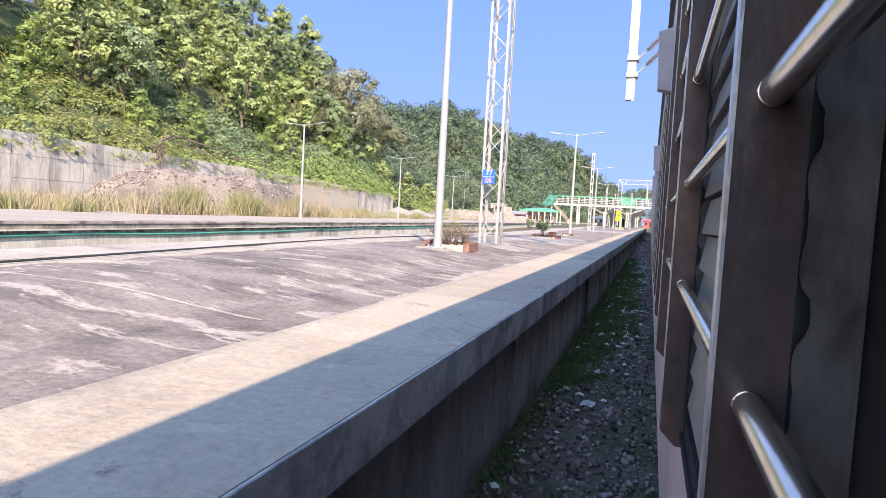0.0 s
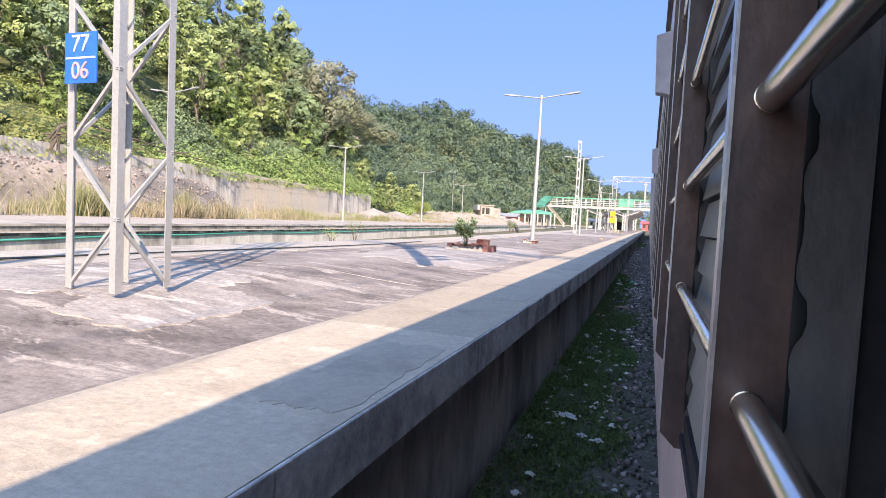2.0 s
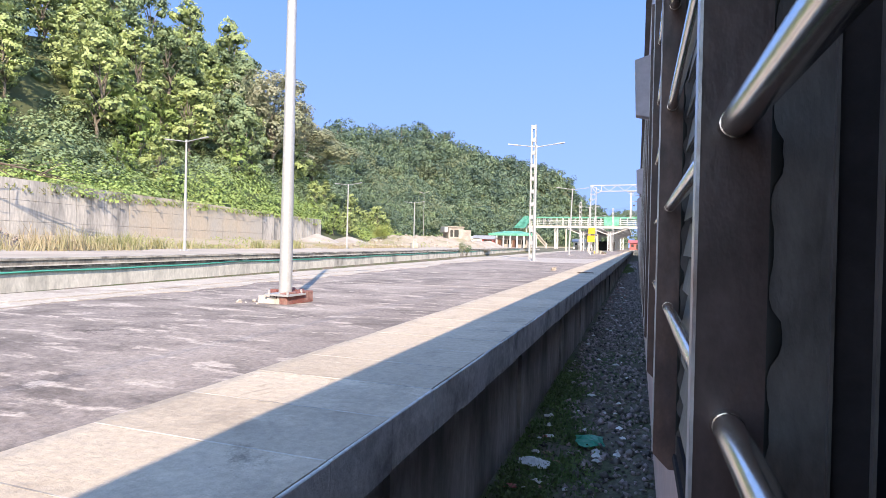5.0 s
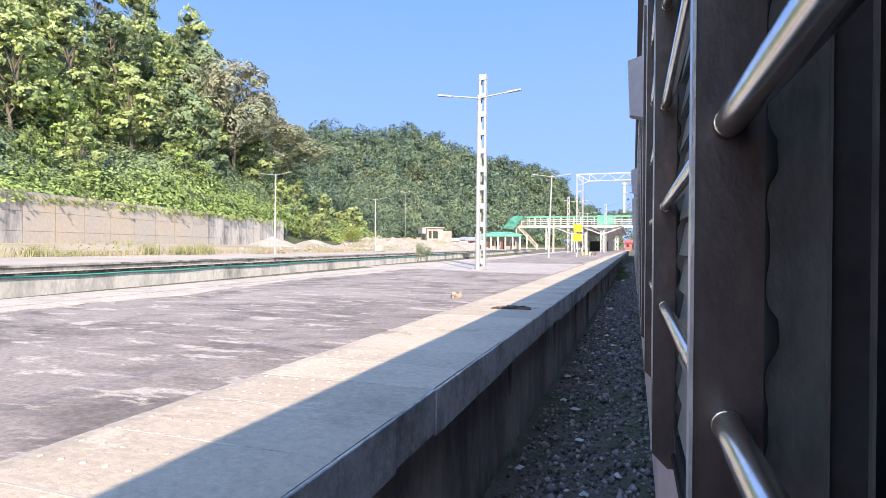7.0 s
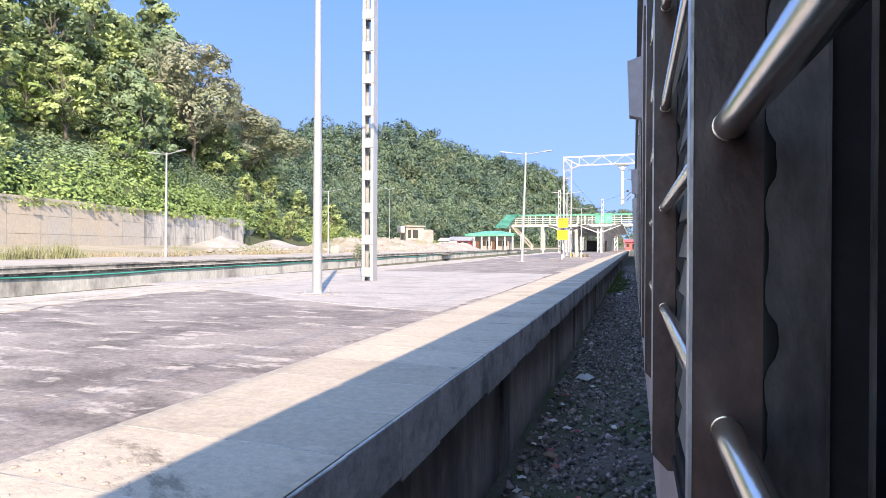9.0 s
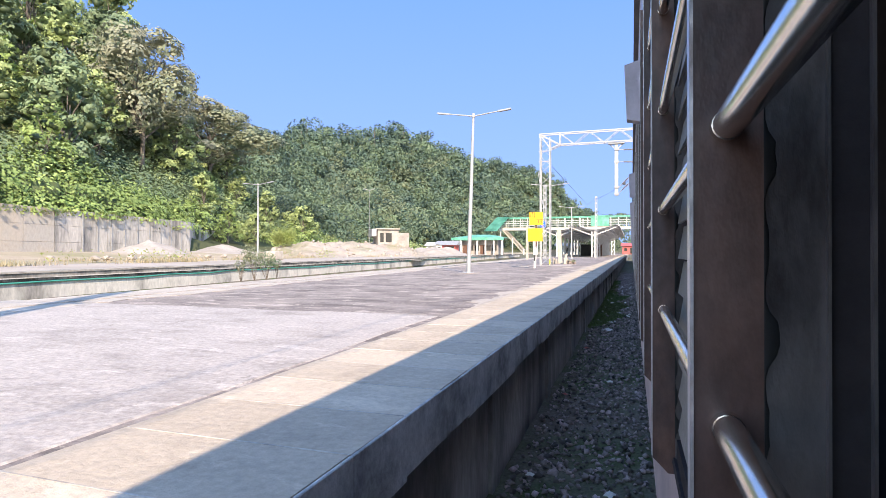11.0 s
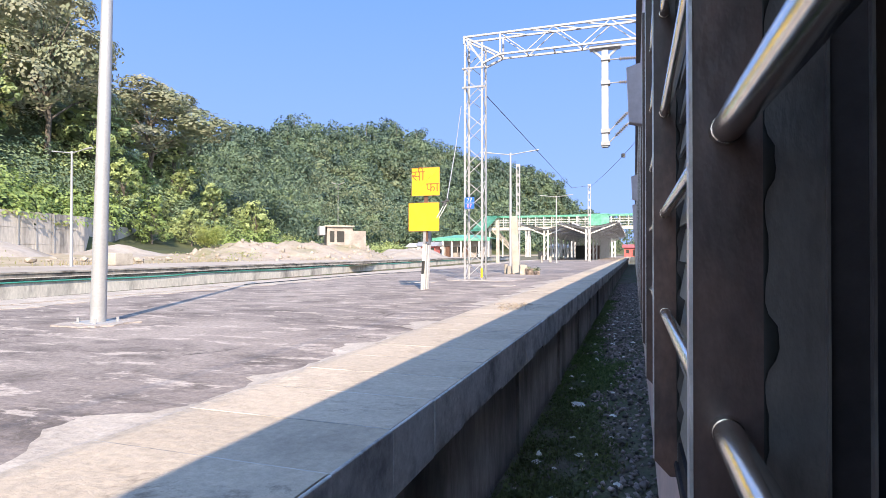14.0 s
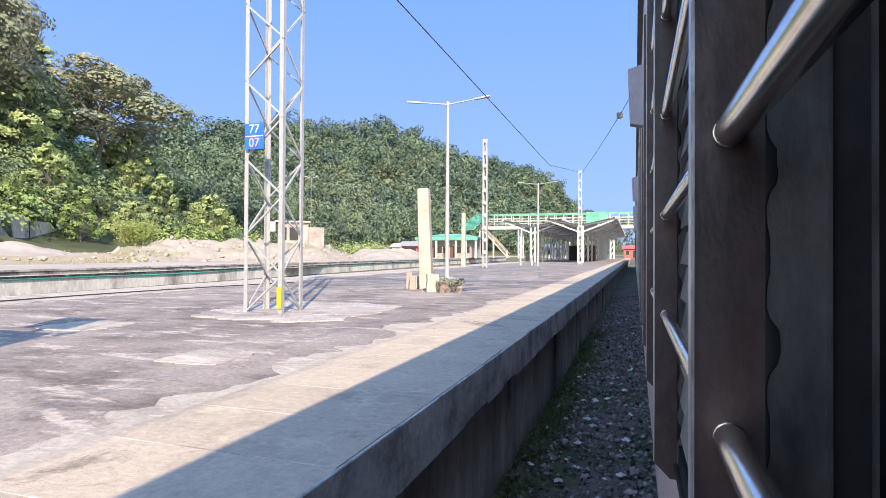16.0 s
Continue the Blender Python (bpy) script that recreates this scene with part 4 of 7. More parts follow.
add_box(sl, 0.25, 2.95, -0.12, 0.12, -1.24, -1.12)
sl_me = mesh_of("sleeper", sl, M_CONCRETE, bevel=0.02)
for i in range(150):
    part("sleeper", sl_me, None, track, at=pose(0, 2 + 0.65 * i, 0))

# ---------------------------------------------------------------- street lamps


def build_lamp(height, name="street_lamp"):
    lamp = thing(name, "tall galvanised lamp post with two raised arms", "street lamp", group="platform lamps")
    bm = bmesh.new()
    add_prism(bm, (0, 0, 0.0), (0, 0, height), 0.078, 0.042, n=16)
    part("pole", bm, M_GALV, lamp, smooth=True)
    bm = bmesh.new()
    add_box(bm, -0.17, 0.17, -0.17, 0.17, 0.0, 0.022)
    for sx in (-0.13, 0.13):
        for sy in (-0.13, 0.13):
            add_prism(bm, (sx, sy, 0.02), (sx, sy, 0.07), 0.014, n=6)
    part("base_plate", bm, M_GALV, lamp)
    bm = bmesh.new()
    add_prism(bm, (0, 0, height - 0.06), (0, 0, height + 0.07), 0.06, n=12)
    part("cap", bm, M_GALV, lamp)
    for s in (-1, 1):
        bm = bmesh.new()
        add_prism(bm, (0, 0, height - 0.02), (s * 0.95, 0, height + 0.11), 0.026, 0.02, n=10)
        arm = part("arm", bm, M_GALV, lamp, smooth=True)
        bm = bmesh.new()
        v = [bm.verts.new(p) for p in ((s * 0.9, -0.05, height + 0.075), (s * 1.36, -0.075, height + 0.135), (s * 1.36, 0.075, height + 0.135), (s * 0.9, 0.05, height + 0.075),
                                       (s * 0.9, -0.04, height + 0.13), (s * 1.34, -0.05, height + 0.185), (s * 1.34, 0.05, height + 0.185), (s * 0.9, 0.04, height + 0.13))]
        for f in ((0, 3, 2, 1), (4, 5, 6, 7), (0, 1, 5, 4), (1, 2, 6, 5), (2, 3, 7, 6), (3, 0, 4, 7)):
            bm.faces.new([v[i] for i in f])
        part("lamp_head", bm, M_DULL, arm, "flat grey lamp head")
    return lamp


lamp = build_lamp(5.5)
lamp.matrix_basis = pose(-3.58, 14.87, 0.15, 0, 0, 4)
copy_thing(lamp, pose(-3.92, 35.22, 0.1, 0, 0.3, -3) @ Matrix.Diagonal((1, 1, 0.925, 1)))
for x, y, z, tilt, yaw in ((-4.71, 56.64, 0.0, 0.0, 2), (-5.42, 77.56, 0.0, 1.9, -4), (-5.6, 99.6, 0.0, 0, 3), (-6.15, 120.6, 0.0, 0, 0)):
    copy_thing(lamp, pose(x, y, z, 0, tilt, yaw))
for i, y in enumerate((14.6, 34.2, 52.1, 72.6, 93.0)):
    copy_thing(lamp, pose(float(lamp_line(y)), y, 0.1, 0, 0.4 * (i % 2), -6 + 3 * (i % 3)))
z = float(hill_height(np.array([-53.4]), np.array([168.4]))[0]) - 0.1
copy_thing(lamp, pose(-53.4, 168.4, z, 0, 0, 20) @ Matrix.Diagonal((0.9, 1, (13.9 - z) / 5.5, 1)))
# thin mortar pads round the lamp feet
for i, (x, y) in enumerate(((-3.58, 14.87), (-4.71, 56.64), (-5.42, 77.56), (-5.6, 99.6))):
    paving_patch(x - 0.32, x + 0.32, y - 0.34, y + 0.3, 0.014, M_PAVE_NEW, 60 + i, "lamp_pad")

# ---------------------------------------------------------------- overhead-line portals and masts


def lattice_column(parent, w, d, h, leg=0.055, step=0.46, mat=M_GALV):
    """Four angle legs with zigzag lacing on all sides; the corner is at (0, 0)."""
    corners = ((0, 0), (w, 0), (w, d), (0, d))
    for x, y in corners:
        bm = bmesh.new()
        sx, sy = (1 if x == 0 else -1), (1 if y == 0 else -1)
        add_box(bm, min(x, x + sx * leg), max(x, x + sx * leg), min(y, y + sy * 0.009), max(y, y + sy * 0.009), 0, h)
        add_box(bm, min(x, x + sx * 0.009), max(x, x + sx * 0.009), min(y + sy * 0.009, y + sy * leg), max(y + sy * 0.009, y + sy * leg), 0, h)
        part("leg", bm, mat, parent)
    n = int(h / step)
    for side in range(4):
        (xa, ya), (xb, yb) = corners[side], corners[(side + 1) % 4]
        nx, ny = (0, 0.012) if side in (0, 2) else (0.012, 0)
        if side in (2,):
            ny = -0.012
        if side == 1:
            nx = -0.012
        for i in range(n):
            bm = bmesh.new()
            z0, z1 = h * i / n, h * (i + 1) / n
            if (i + side) % 2:
                z0, z1 = z1, z0
            add_bar(bm, (xa + nx, ya + ny, z0), (xb + nx, yb + ny, z1), 0.02)
            part("bracing", bm, mat, parent)


def insulator(bm, p, q, r=0.065, sheds=7):
    p, q = Vector(p), Vector(q)
    add_prism(bm, p, q, r * 0.4, n=10)
    for i in range(sheds):
        c = p.lerp(q, (i + 0.7) / (sheds + 0.4))
        d = (q - p).normalized() * 0.012
        add_prism(bm, c - d, c + d, r, r * 0.55, n=12)


def build_portal(span, column_h, number, plate_z, w=0.56, d=0.46, dx=3.9, drop=3.62, deep=0.6):
    portal = thing("overhead_line_portal", "galvanised lattice portal over the track carrying wires", "overhead line portal", group="line portals")
    lattice_column(portal, w, d, column_h)
    # box-truss beam: four chords, diagonals
    z0, z1 = column_h + 0.2 - deep, column_h + 0.2
    chords = [((0, y, z), (span, y, z)) for y in (0.03, d - 0.03) for z in (z0, z1)]
    chords = [((w + 0.5 if p[2] == z0 else -0.02, p[1], p[2]), q) for p, q in chords]
    for p, q in chords:
        bm = bmesh.new()
        add_bar(bm, p, q, 0.052)
        part("chord", bm, M_GALV, portal)
    for y in (0.03, d - 0.03):
        for i in range(int((span - 1.0) / 0.75)):
            bm = bmesh.new()
            xa = 1.05 + i * 0.75
            add_bar(bm, (xa, y, z0 if i % 2 else z1), (xa + 0.75, y, z1 if i % 2 else z0), 0.026)
            part("diagonal", bm, M_GALV, portal)
    for i in range(int((span - 1.0) / 0.75)):
        xa = 1.05 + i * 0.75
        for p, q in (((xa, 0.03, z1), (xa + 0.75, d - 0.03, z1)), ((xa, 0.03, z0), (xa, d - 0.03, z0))):
            bm = bmesh.new()
            add_bar(bm, p, q, 0.03)
            part("cross_tie", bm, M_GALV, portal)
    bm = bmesh.new()
    for y in (0.03, d - 0.03):
        add_bar(bm, (0, y, column_h), (0, y, z1), 0.06)
        add_bar(bm, (0, y, z1), (w + 0.5, y, z0), 0.05)
        add_bar(bm, (w, y, column_h - 0.6), (w + 0.5, y, z0), 0.055)
        add_bar(bm, (0, y, z1), (w, y, column_h - 0.6), 0.05)
        add_bar(bm, (w + 0.5, y, z0), (w + 0.5, y, z1), 0.05)
    part("knee_brace", bm, M_GALV, portal)
    for z in (column_h - 0.75, column_h - 1.3):
        bm = bmesh.new()
        add_box(bm, -0.05, w + 0.05, -0.03, -0.005, z, z + 0.05)
        part("collar_clamp", bm, M_DULL, portal)
        bm = bmesh.new()
        add_box(bm, -0.03, -0.006, -0.004, d + 0.03, z, z + 0.05)
        part("collar_clamp", bm, M_DULL, portal)
    # drop arm over the track, with its bracket
    bm = bmesh.new()
    add_box(bm, dx - 0.4, dx + 0.4, 0.08, d - 0.08, z0 - 0.12, z0 - 0.05)
    part("arm_bracket", bm, M_GALV, portal)
    bm = bmesh.new()
    add_box(bm, dx - 0.085, dx + 0.085, 0.16, 0.19, drop, z0 - 0.15)
    add_box(bm, dx - 0.012, dx + 0.012, 0.19, 0.31, drop, z0 - 0.15)
    add_box(bm, dx - 0.085, dx + 0.085, 0.31, 0.34, drop, z0 - 0.15)
    add_bar(bm, (dx - 0.3, 0.22, z0 - 0.15), (dx, 0.22, z0 - 0.42), 0.05)
    add_bar(bm, (dx + 0.3, 0.22, z0 - 0.15), (dx, 0.22, z0 - 0.42), 0.05)
    part("drop_arm", bm, M_GALV, portal, bevel=0.0)
    for z in (3.66, 4.0, z0 - 1.1, z0 - 0.45):
        bm = bmesh.new()
        add_box(bm, dx - 0.1, dx + 0.13, 0.12, 0.36, z, z + 0.1)
        part("clamp", bm, M_DULL, portal)
    for z in (z0 - 0.42, z0 - 1.05):
        bm = bmesh.new()
        insulator(bm, (dx + 0.36, 0.24, z), (dx + 0.82, 0.24, z - 0.02))
        part("insulator", bm, M_INSUL, portal, "ribbed grey porcelain")
    for z in (3.72, 4.02):
        bm = bmesh.new()
        insulator(bm, (dx + 0.28, 0.24, z + 0.2), (dx + 0.58, 0.24, z + 0.5))
        part("insulator", bm, M_INSUL, portal, "ribbed grey porcelain")
    bm = bmesh.new()
    for z in (z0 - 0.42, z0 - 1.05):
        add_prism(bm, (dx + 0.1, 0.24, z), (dx + 0.36, 0.24, z), 0.018)
        add_prism(bm, (dx + 0.82, 0.24, z - 0.02), (dx + 2.2, 0.24, z - 0.25), 0.02)
    for z in (3.72, 4.02):
        add_prism(bm, (dx + 0.08, 0.24, z), (dx + 0.28, 0.24, z + 0.2), 0.018)
        add_prism(bm, (dx + 0.58, 0.24, z + 0.5), (dx + 1.9, 0.24, z + 1.3), 0.02)
    part("bracket_tubes", bm, M_DULL, portal)
    # far column beyond the track
    for x, y in ((0, 0), (w, 0), (w, d), (0, d)):
        bm = bmesh.new()
        add_bar(bm, (span - w + x, y, BED_Z), (span - w + x, y, column_h + 0.3), 0.07)
        part("leg", bm, M_GALV, portal)
    # number plate
    bm = bmesh.new()
    add_box(bm, 0.04, 0.32, -0.052, -0.044, plate_z - 0.16, plate_z + 0.16)
    plate = part("number_plate", bm, M_BLUE, portal, "blue enamel plate with white and faded red figures")
    bm = bmesh.new()
    add_box(bm, 0.05, 0.31, -0.055, -0.0521, plate_z - 0.006, plate_z + 0.006)
    part("divider", bm, M_WHITE, plate)
    for body, z, m in ((number[0], plate_z + 0.085, M_WHITE), (number[1], plate_z - 0.085, M_PALE_RED)):
        part("figures", text_mesh(body, 0.155, m), None, plate, at=pose(0.18, -0.0535, z, 90, 0, 0))
    bm = bmesh.new()
    add_box(bm, 0.05, 0.08, -0.044, 0.0, plate_z - 0.12, plate_z + 0.12)
    part("plate_bracket", bm, M_DULL, portal)
    return portal


p1 = build_portal(8.6, 6.71, ("77", "06"), 1.5, 0.45, 0.45, 3.06, 3.2, 0.36)
p1.matrix_basis = pose(-3.66, 17.7, 0.15)
p2 = build_portal(9.9, 6.8, ("77", "07"), 2.2)
p2.matrix_basis = pose(-4.64, 88.6, 0.0)
bm = bmesh.new()
add_box(bm, 0.505, 0.565, -0.024, -0.012, 0.08, 0.34)
part("yellow_band", bm, M_YELLOW, p2, "yellow painted mark")


def build_mast(height, w=0.27, d=0.20):
    """Two channels joined by batten plates."""
    mast = thing("overhead_line_mast", "galvanised battened steel mast standing on the platform", "overhead line mast", group="line masts")
    for x in (0, w - 0.07):
        o, i_ = (x, x + 0.07) if x == 0 else (x + 0.07, x)
        t = 0.012 if x == 0 else -0.012
        prof = ((o, 0), (i_, 0), (i_, 0.012), (o + t, 0.012), (o + t, d - 0.012), (i_, d - 0.012), (i_, d), (o, d))
        bm = bmesh.new()
        a = [bm.verts.new((px, py, 0)) for px, py in prof]
        b = [bm.verts.new((px, py, height)) for px, py in prof]
        for k in range(8):
            bm.faces.new((a[k], a[(k + 1) % 8], b[(k + 1) % 8], b[k]))
        bm.faces.new(b)
        part("channel", bm, M_GALV, mast)
    plate_bm = bmesh.new()
    add_box(plate_bm, 0.0, w, -0.01, 0.0, 0, 0.2)
    plate = mesh_of("batten", plate_bm, M_GALV)
    n = int(height / 0.62)
    for i in range(n):
        for yy in (0.0, d + 0.01):
            part("batten", plate, None, mast, at=pose(0, yy, 0.1 + (height - 0.32) * i / (n - 1)))
    return mast


mast = build_mast(7.25)
mast.matrix_basis = pose(-5.56, 59.85, 0.0)
copy_thing(mast, pose(-8.1, 113.4, 0.0))
copy_thing(mast, pose(-4.1, 127.0, 0.0))
copy_thing(mast, pose(-9.2, 172.0, 0.0))

# wires between the portals and onwards
wires = []
for z, sag, x in ((4.95, 0.0, 1.55), (6.2, 0.55, 1.55)):
    bm = bmesh.new()
    spans = (-40, 18.5, 89.0, 160, 230)
    pts = []
    for a, b in zip(spans, spans[1:]):
        for i in range(14):
            s = i / 14
            pts.append((x, a + (b - a) * s, z - sag * 4 * s * (1 - s)))
    add_path(bm, pts, 0.008, 5)
    tagged(part("overhead_wire", bm, M_WIRE), "thin dark overhead wire along the track", "wire")
bm = bmesh.new()
add_path(bm, [(-4.07, 89.05, 5.35), (-3.6, 108.0, 4.75), (-3.9, 127.1, 7.1)], 0.012, 5)
tagged(part("stay_wire", bm, M_WIRE), "dark stay wire from the portal to a mast", "wire")
bm = bmesh.new()
a, b = Vector((-4.0, 127.2, 6.9)), Vector((1.55, 92.0, 6.05))
add_path(bm, [a.lerp(b, i / 8) - Vector((0, 0, 0.25 * math.sin(math.pi * i / 8))) for i in range(9)], 0.012, 5)
add_disc(bm, a.lerp(b, 0.62) - Vector((0, 0, 0.25)), (0, 0, 1), 0.11, 0.2, 10)
tagged(part("feeder_wire", bm, M_WIRE), "dark feeder wire with a dark insulator bulb", "wire")
guy = thing("guy_rod", "slanting steel guy rod with a dark turnbuckle between sign and portal", "rod")
bm = bmesh.new()
add_tube(bm, [(-3.64, 84.01, 1.84), (-4.18, 86.35, 3.4), (-4.72, 88.58, 5.0)], 0.011, 6)
part("rod", bm, M_GALV, guy, smooth=True)
bm = bmesh.new()
add_prism(bm, (-3.69, 83.98, 1.74), (-3.63, 84.02, 1.88), 0.03, 0.022, n=8)
add_prism(bm, (-3.74, 83.98, 1.80), (-3.58, 84.0, 1.84), 0.018, 0.018, n=8)
part("turnbuckle", bm, M_WIRE, guy, "dark cast turnbuckle")
for x in (0.0, 0.055):
    bm = bmesh.new()
    add_prism(bm, (-3.84 + x, 83.95, 1.48), (-3.69 + x, 83.99, 1.76), 0.009, n=6)
    part("strand", bm, M_WHITE, guy)

# ---------------------------------------------------------------- yellow board on a post
board = thing("signal_board", "two square yellow boards on a black and white post", "sign", at=pose(-4.1, 83.95, 0.0))


def leaning(x0, x1, y0, y1, z0, z1, mat, name, label=""):
    """A flat upright bar of the slightly leaning post."""
    bm = bmesh.new()
    add_box(bm, x0, x1, y0, y1, z0, z1)
    for v in bm.verts:
        v.co.x += 0.05 * v.co.z
    return part(name, bm, mat, board, label, bevel=0.003)


for z0, z1, mat in ((0.0, 0.33, M_WHITE), (0.3305, 0.60, M_BLACK), (0.6005, 0.94, M_WHITE), (0.9405, 1.26, M_DULL)):
    leaning(-0.103, -0.043, 0.032, 0.047, z0, z1, mat, "banded_flat", "black painted band" if mat is M_BLACK else "")
leaning(-0.078, -0.068, 0.048, 0.376, 0.0, 1.26, M_DULL, "web", "grey weathered web")
leaning(-0.0675, -0.045, 0.118, 0.178, 0.0, 1.06, M_WHITE, "centre_flat", "pale dusty flat bar")
leaning(-0.0675, -0.056, 0.182, 0.244, 0.0, 0.94, M_GALV, "channel_side", "dusty grey channel side")
leaning(-0.0675, -0.044, 0.246, 0.376, 0.0, 0.93, M_WHITE, "channel", "thinly whitewashed channel")
leaning(-0.0675, -0.046, 0.182, 0.376, 0.9405, 1.27, M_DULL, "channel_top", "grey unpainted channel")
bm = bmesh.new()
add_box(bm, -0.03, 0.05, 0.045, 0.085, 1.0, 2.35)
part("bracket", bm, M_RUST, board, "brown rusty bracket")
for z0, z1, x0, x1, text in ((1.95, 2.53, -0.29, 0.32, True), (1.215, 1.805, -0.36, 0.31, False)):
    bm = bmesh.new()
    add_box(bm, x0, x1, 0.018, 0.03, z0, z1)
    pl = part("board", bm, M_YELLOW, board, "square yellow enamelled board")
    for a, b, c, d in ((x0, x1, z0, z0 + 0.01), (x0, x1, z1 - 0.01, z1), (x0, x0 + 0.01, z0 + 0.01, z1 - 0.01), (x1 - 0.01, x1, z0 + 0.01, z1 - 0.01)):
        bm = bmesh.new()
        add_box(bm, a, b, 0.01, 0.018, c, d)
        part("rim", bm, M_RIM, pl, "rusty orange rim")
    if text:
        part("lettering", text_mesh("सी", 0.31, M_INK), None, pl, "dark brown lettering", at=pose(x0 + 0.14, 0.014, z1 - 0.17, 90, 0, 0))
        part("lettering", text_mesh("फा", 0.28, M_INK), None, pl, "dark brown lettering", at=pose(x0 + 0.45, 0.014, z0 + 0.16, 90, 0, 0))
        bm = bmesh.new()
        add_bar(bm, (x0 + 0.03, 0.015, z0 + 0.03), (x1 - 0.02, 0.015, z1 - 0.02), 0.007)
        part("slash", bm, M_INK, pl)

# ---------------------------------------------------------------- planters


def build_planter(label, at, w, l, h, gone):
    """A low brick kerb, painted red on the side that still stands; gone: how much of the near end is broken."""
    pl = thing("planter", label, "planter", at=at)
    r = random.Random(int(w * 100 + l * 10))
    bm = bmesh.new()
    n = 8
    a = [[bm.verts.new((x, l * i / n, z)) for x, z in ((w - 0.11, 0), (w, 0), (w + r.uniform(-0.01, 0.006), h * r.uniform(0.93, 1.03)), (w - 0.11, h * r.uniform(0.93, 1.03)))] for i in range(n + 1)]
    for p, q in zip(a, a[1:]):
        for i in range(4):
            bm.faces.new((p[i], q[i], q[(i + 1) % 4], p[(i + 1) % 4]))
    bm.faces.new(a[0])
    bm.faces.new(a[-1][::-1])
    part("red_wall", bm, M_BRICK_RED, pl, "red painted brick kerb", bevel=0.006)
    def run(p, q, lo, hi, mat, name, label=""):
        """A low wall from p to q with a broken top."""
        bm = bmesh.new()
        p, q = Vector((*p, 0)), Vector((*q, 0))
        side = (q - p).normalized().cross(Vector((0, 0, 1))) * 0.055
        m = 14
        rows = []
        for i in range(m + 1):
            c = p.lerp(q, i / m)
            e = side * r.uniform(0.85, 1.1)
            t = h * r.uniform(lo, hi)
            rows.append([bm.verts.new(v) for v in (c - e, c + e, c + e * 0.9 + Vector((0, 0, t)), c - e * 0.9 + Vector((0, 0, t * r.uniform(0.85, 1.05))))])
        for a, b in zip(rows, rows[1:]):
            for i in range(4):
                bm.faces.new((a[i], a[(i + 1) % 4], b[(i + 1) % 4], b[i]))
        bm.faces.new(rows[0][::-1])
        bm.faces.new(rows[-1])
        part(name, bm, mat, pl, label)

    run((0.45 if not gone else 0.1, 0.06), (w - 0.11, 0.06), 0.35 if gone else 0.6, 0.9, M_RUBBLE, "broken_wall", "broken pale mortar wall")
    run((0.12, l - 0.06), (w - 0.11, l - 0.06), 0.85, 1.2, M_BRICK_RED, "back_wall")
    run((0.06, 0.3), (0.06, l), 0.6, 1.05, M_BRICK_RED, "side_wall")
    bm = bmesh.new()
    bmesh.ops.create_grid(bm, x_segments=10, y_segments=10, size=0.5)
    for v in bm.verts:
        v.co = Vector((0.1 + (v.co.x + 0.5) * (w - 0.2), 0.1 + (v.co.y + 0.5) * (l - 0.2), h * 0.6 + 0.06 * noise.noise(v.co * 7)))
    part("soil", bm, M_SOIL, pl, smooth=True)
    for i in range(7):
        bm = bmesh.new()
        t = r.uniform(0.015, 0.045)
        c = Vector((r.uniform(-0.2, w - 0.15), r.uniform(-0.2, 0.1), t * 0.3))
        m = Matrix.Translation(c) @ Euler((r.random(), r.random(), r.random() * 6)).to_matrix().to_4x4() @ Matrix.Diagonal((t, t * r.uniform(0.6, 1.2), t * 0.6, 1))
        bmesh.ops.create_icosphere(bm, subdivisions=1, radius=1.0, matrix=m)
        part("mortar_lump", bm, M_RUBBLE, pl)
    return pl


build_planter("low red-painted brick planter full of dry shrubs", pose(-4.0, 14.85, 0.085, 0, 0, 4), 1.0, 0.8, 0.17, False)
build_planter("broken low planter with one red kerb and a green shrub", pose(-4.33, 26.85, 0.04, 0, 0, -3), 1.08, 0.64, 0.15, True)
bm = bmesh.new()
bmesh.ops.create_cube(bm, size=1.0)
bmesh.ops.subdivide_edges(bm, edges=bm.edges[:], cuts=3, use_grid_fill=True)
for v in bm.verts:
    v.co *= 1 + 0.25 * noise.noise(v.co * 2.3)
    v.co = Vector((v.co.x * 0.27, v.co.y * 0.12, (v.co.z + 0.5) * 0.27))
tagged(part("broken_brick", bm, M_BRICK_RED, at=pose(-3.58, 27.62, 0.03, 0, 0, -8)), "broken red-painted brick block standing behind the planter", "brick")
build_planter("small broken red kerb round a lamp post", pose(-4.32, 35.12, 0, 0, 0, -5), 0.52, 0.5, 0.14, True)


def build_shrub(name, label, at, n, spread, height, size, mat, seed, stems=9):
    rng = np.random.default_rng(seed)
    sh = thing(name, label, "shrub", at=at)
    bm = bmesh.new()
    tips = []
    for i in range(stems):
        a = rng.uniform(0, 6.28)
        q = Vector((math.cos(a) * spread * rng.uniform(0.2, 1), math.sin(a) * spread * rng.uniform(0.2, 1), height * rng.uniform(0.6, 1)))
        m = q * 0.5 + Vector((rng.normal(0, 0.04), rng.normal(0, 0.04), 0.08 * height))
        add_prism(bm, (0, 0, -0.05), m, 0.006, 0.004, n=5)
        add_prism(bm, m, q, 0.004, 0.002, n=5)
        tips += [(m, q)]
    part("branchwork", bm, M_DEADWOOD, sh)
    c = []
    for i in range(n):
        m, q = tips[rng.integers(len(tips))]
        s = rng.uniform(0.05, 1.05) ** 0.6
        p = m.lerp(q, s)
        c.append((p.x + rng.normal(0, spread * 0.15), p.y + rng.normal(0, spread * 0.15), p.z + rng.normal(0, height * 0.06)))
    part("foliage", leaf_mesh("foliage", np.array(c), rng.uniform(0.6, 1.2, n) * size, mat, rng, slim=0.62), None, sh)
    return sh


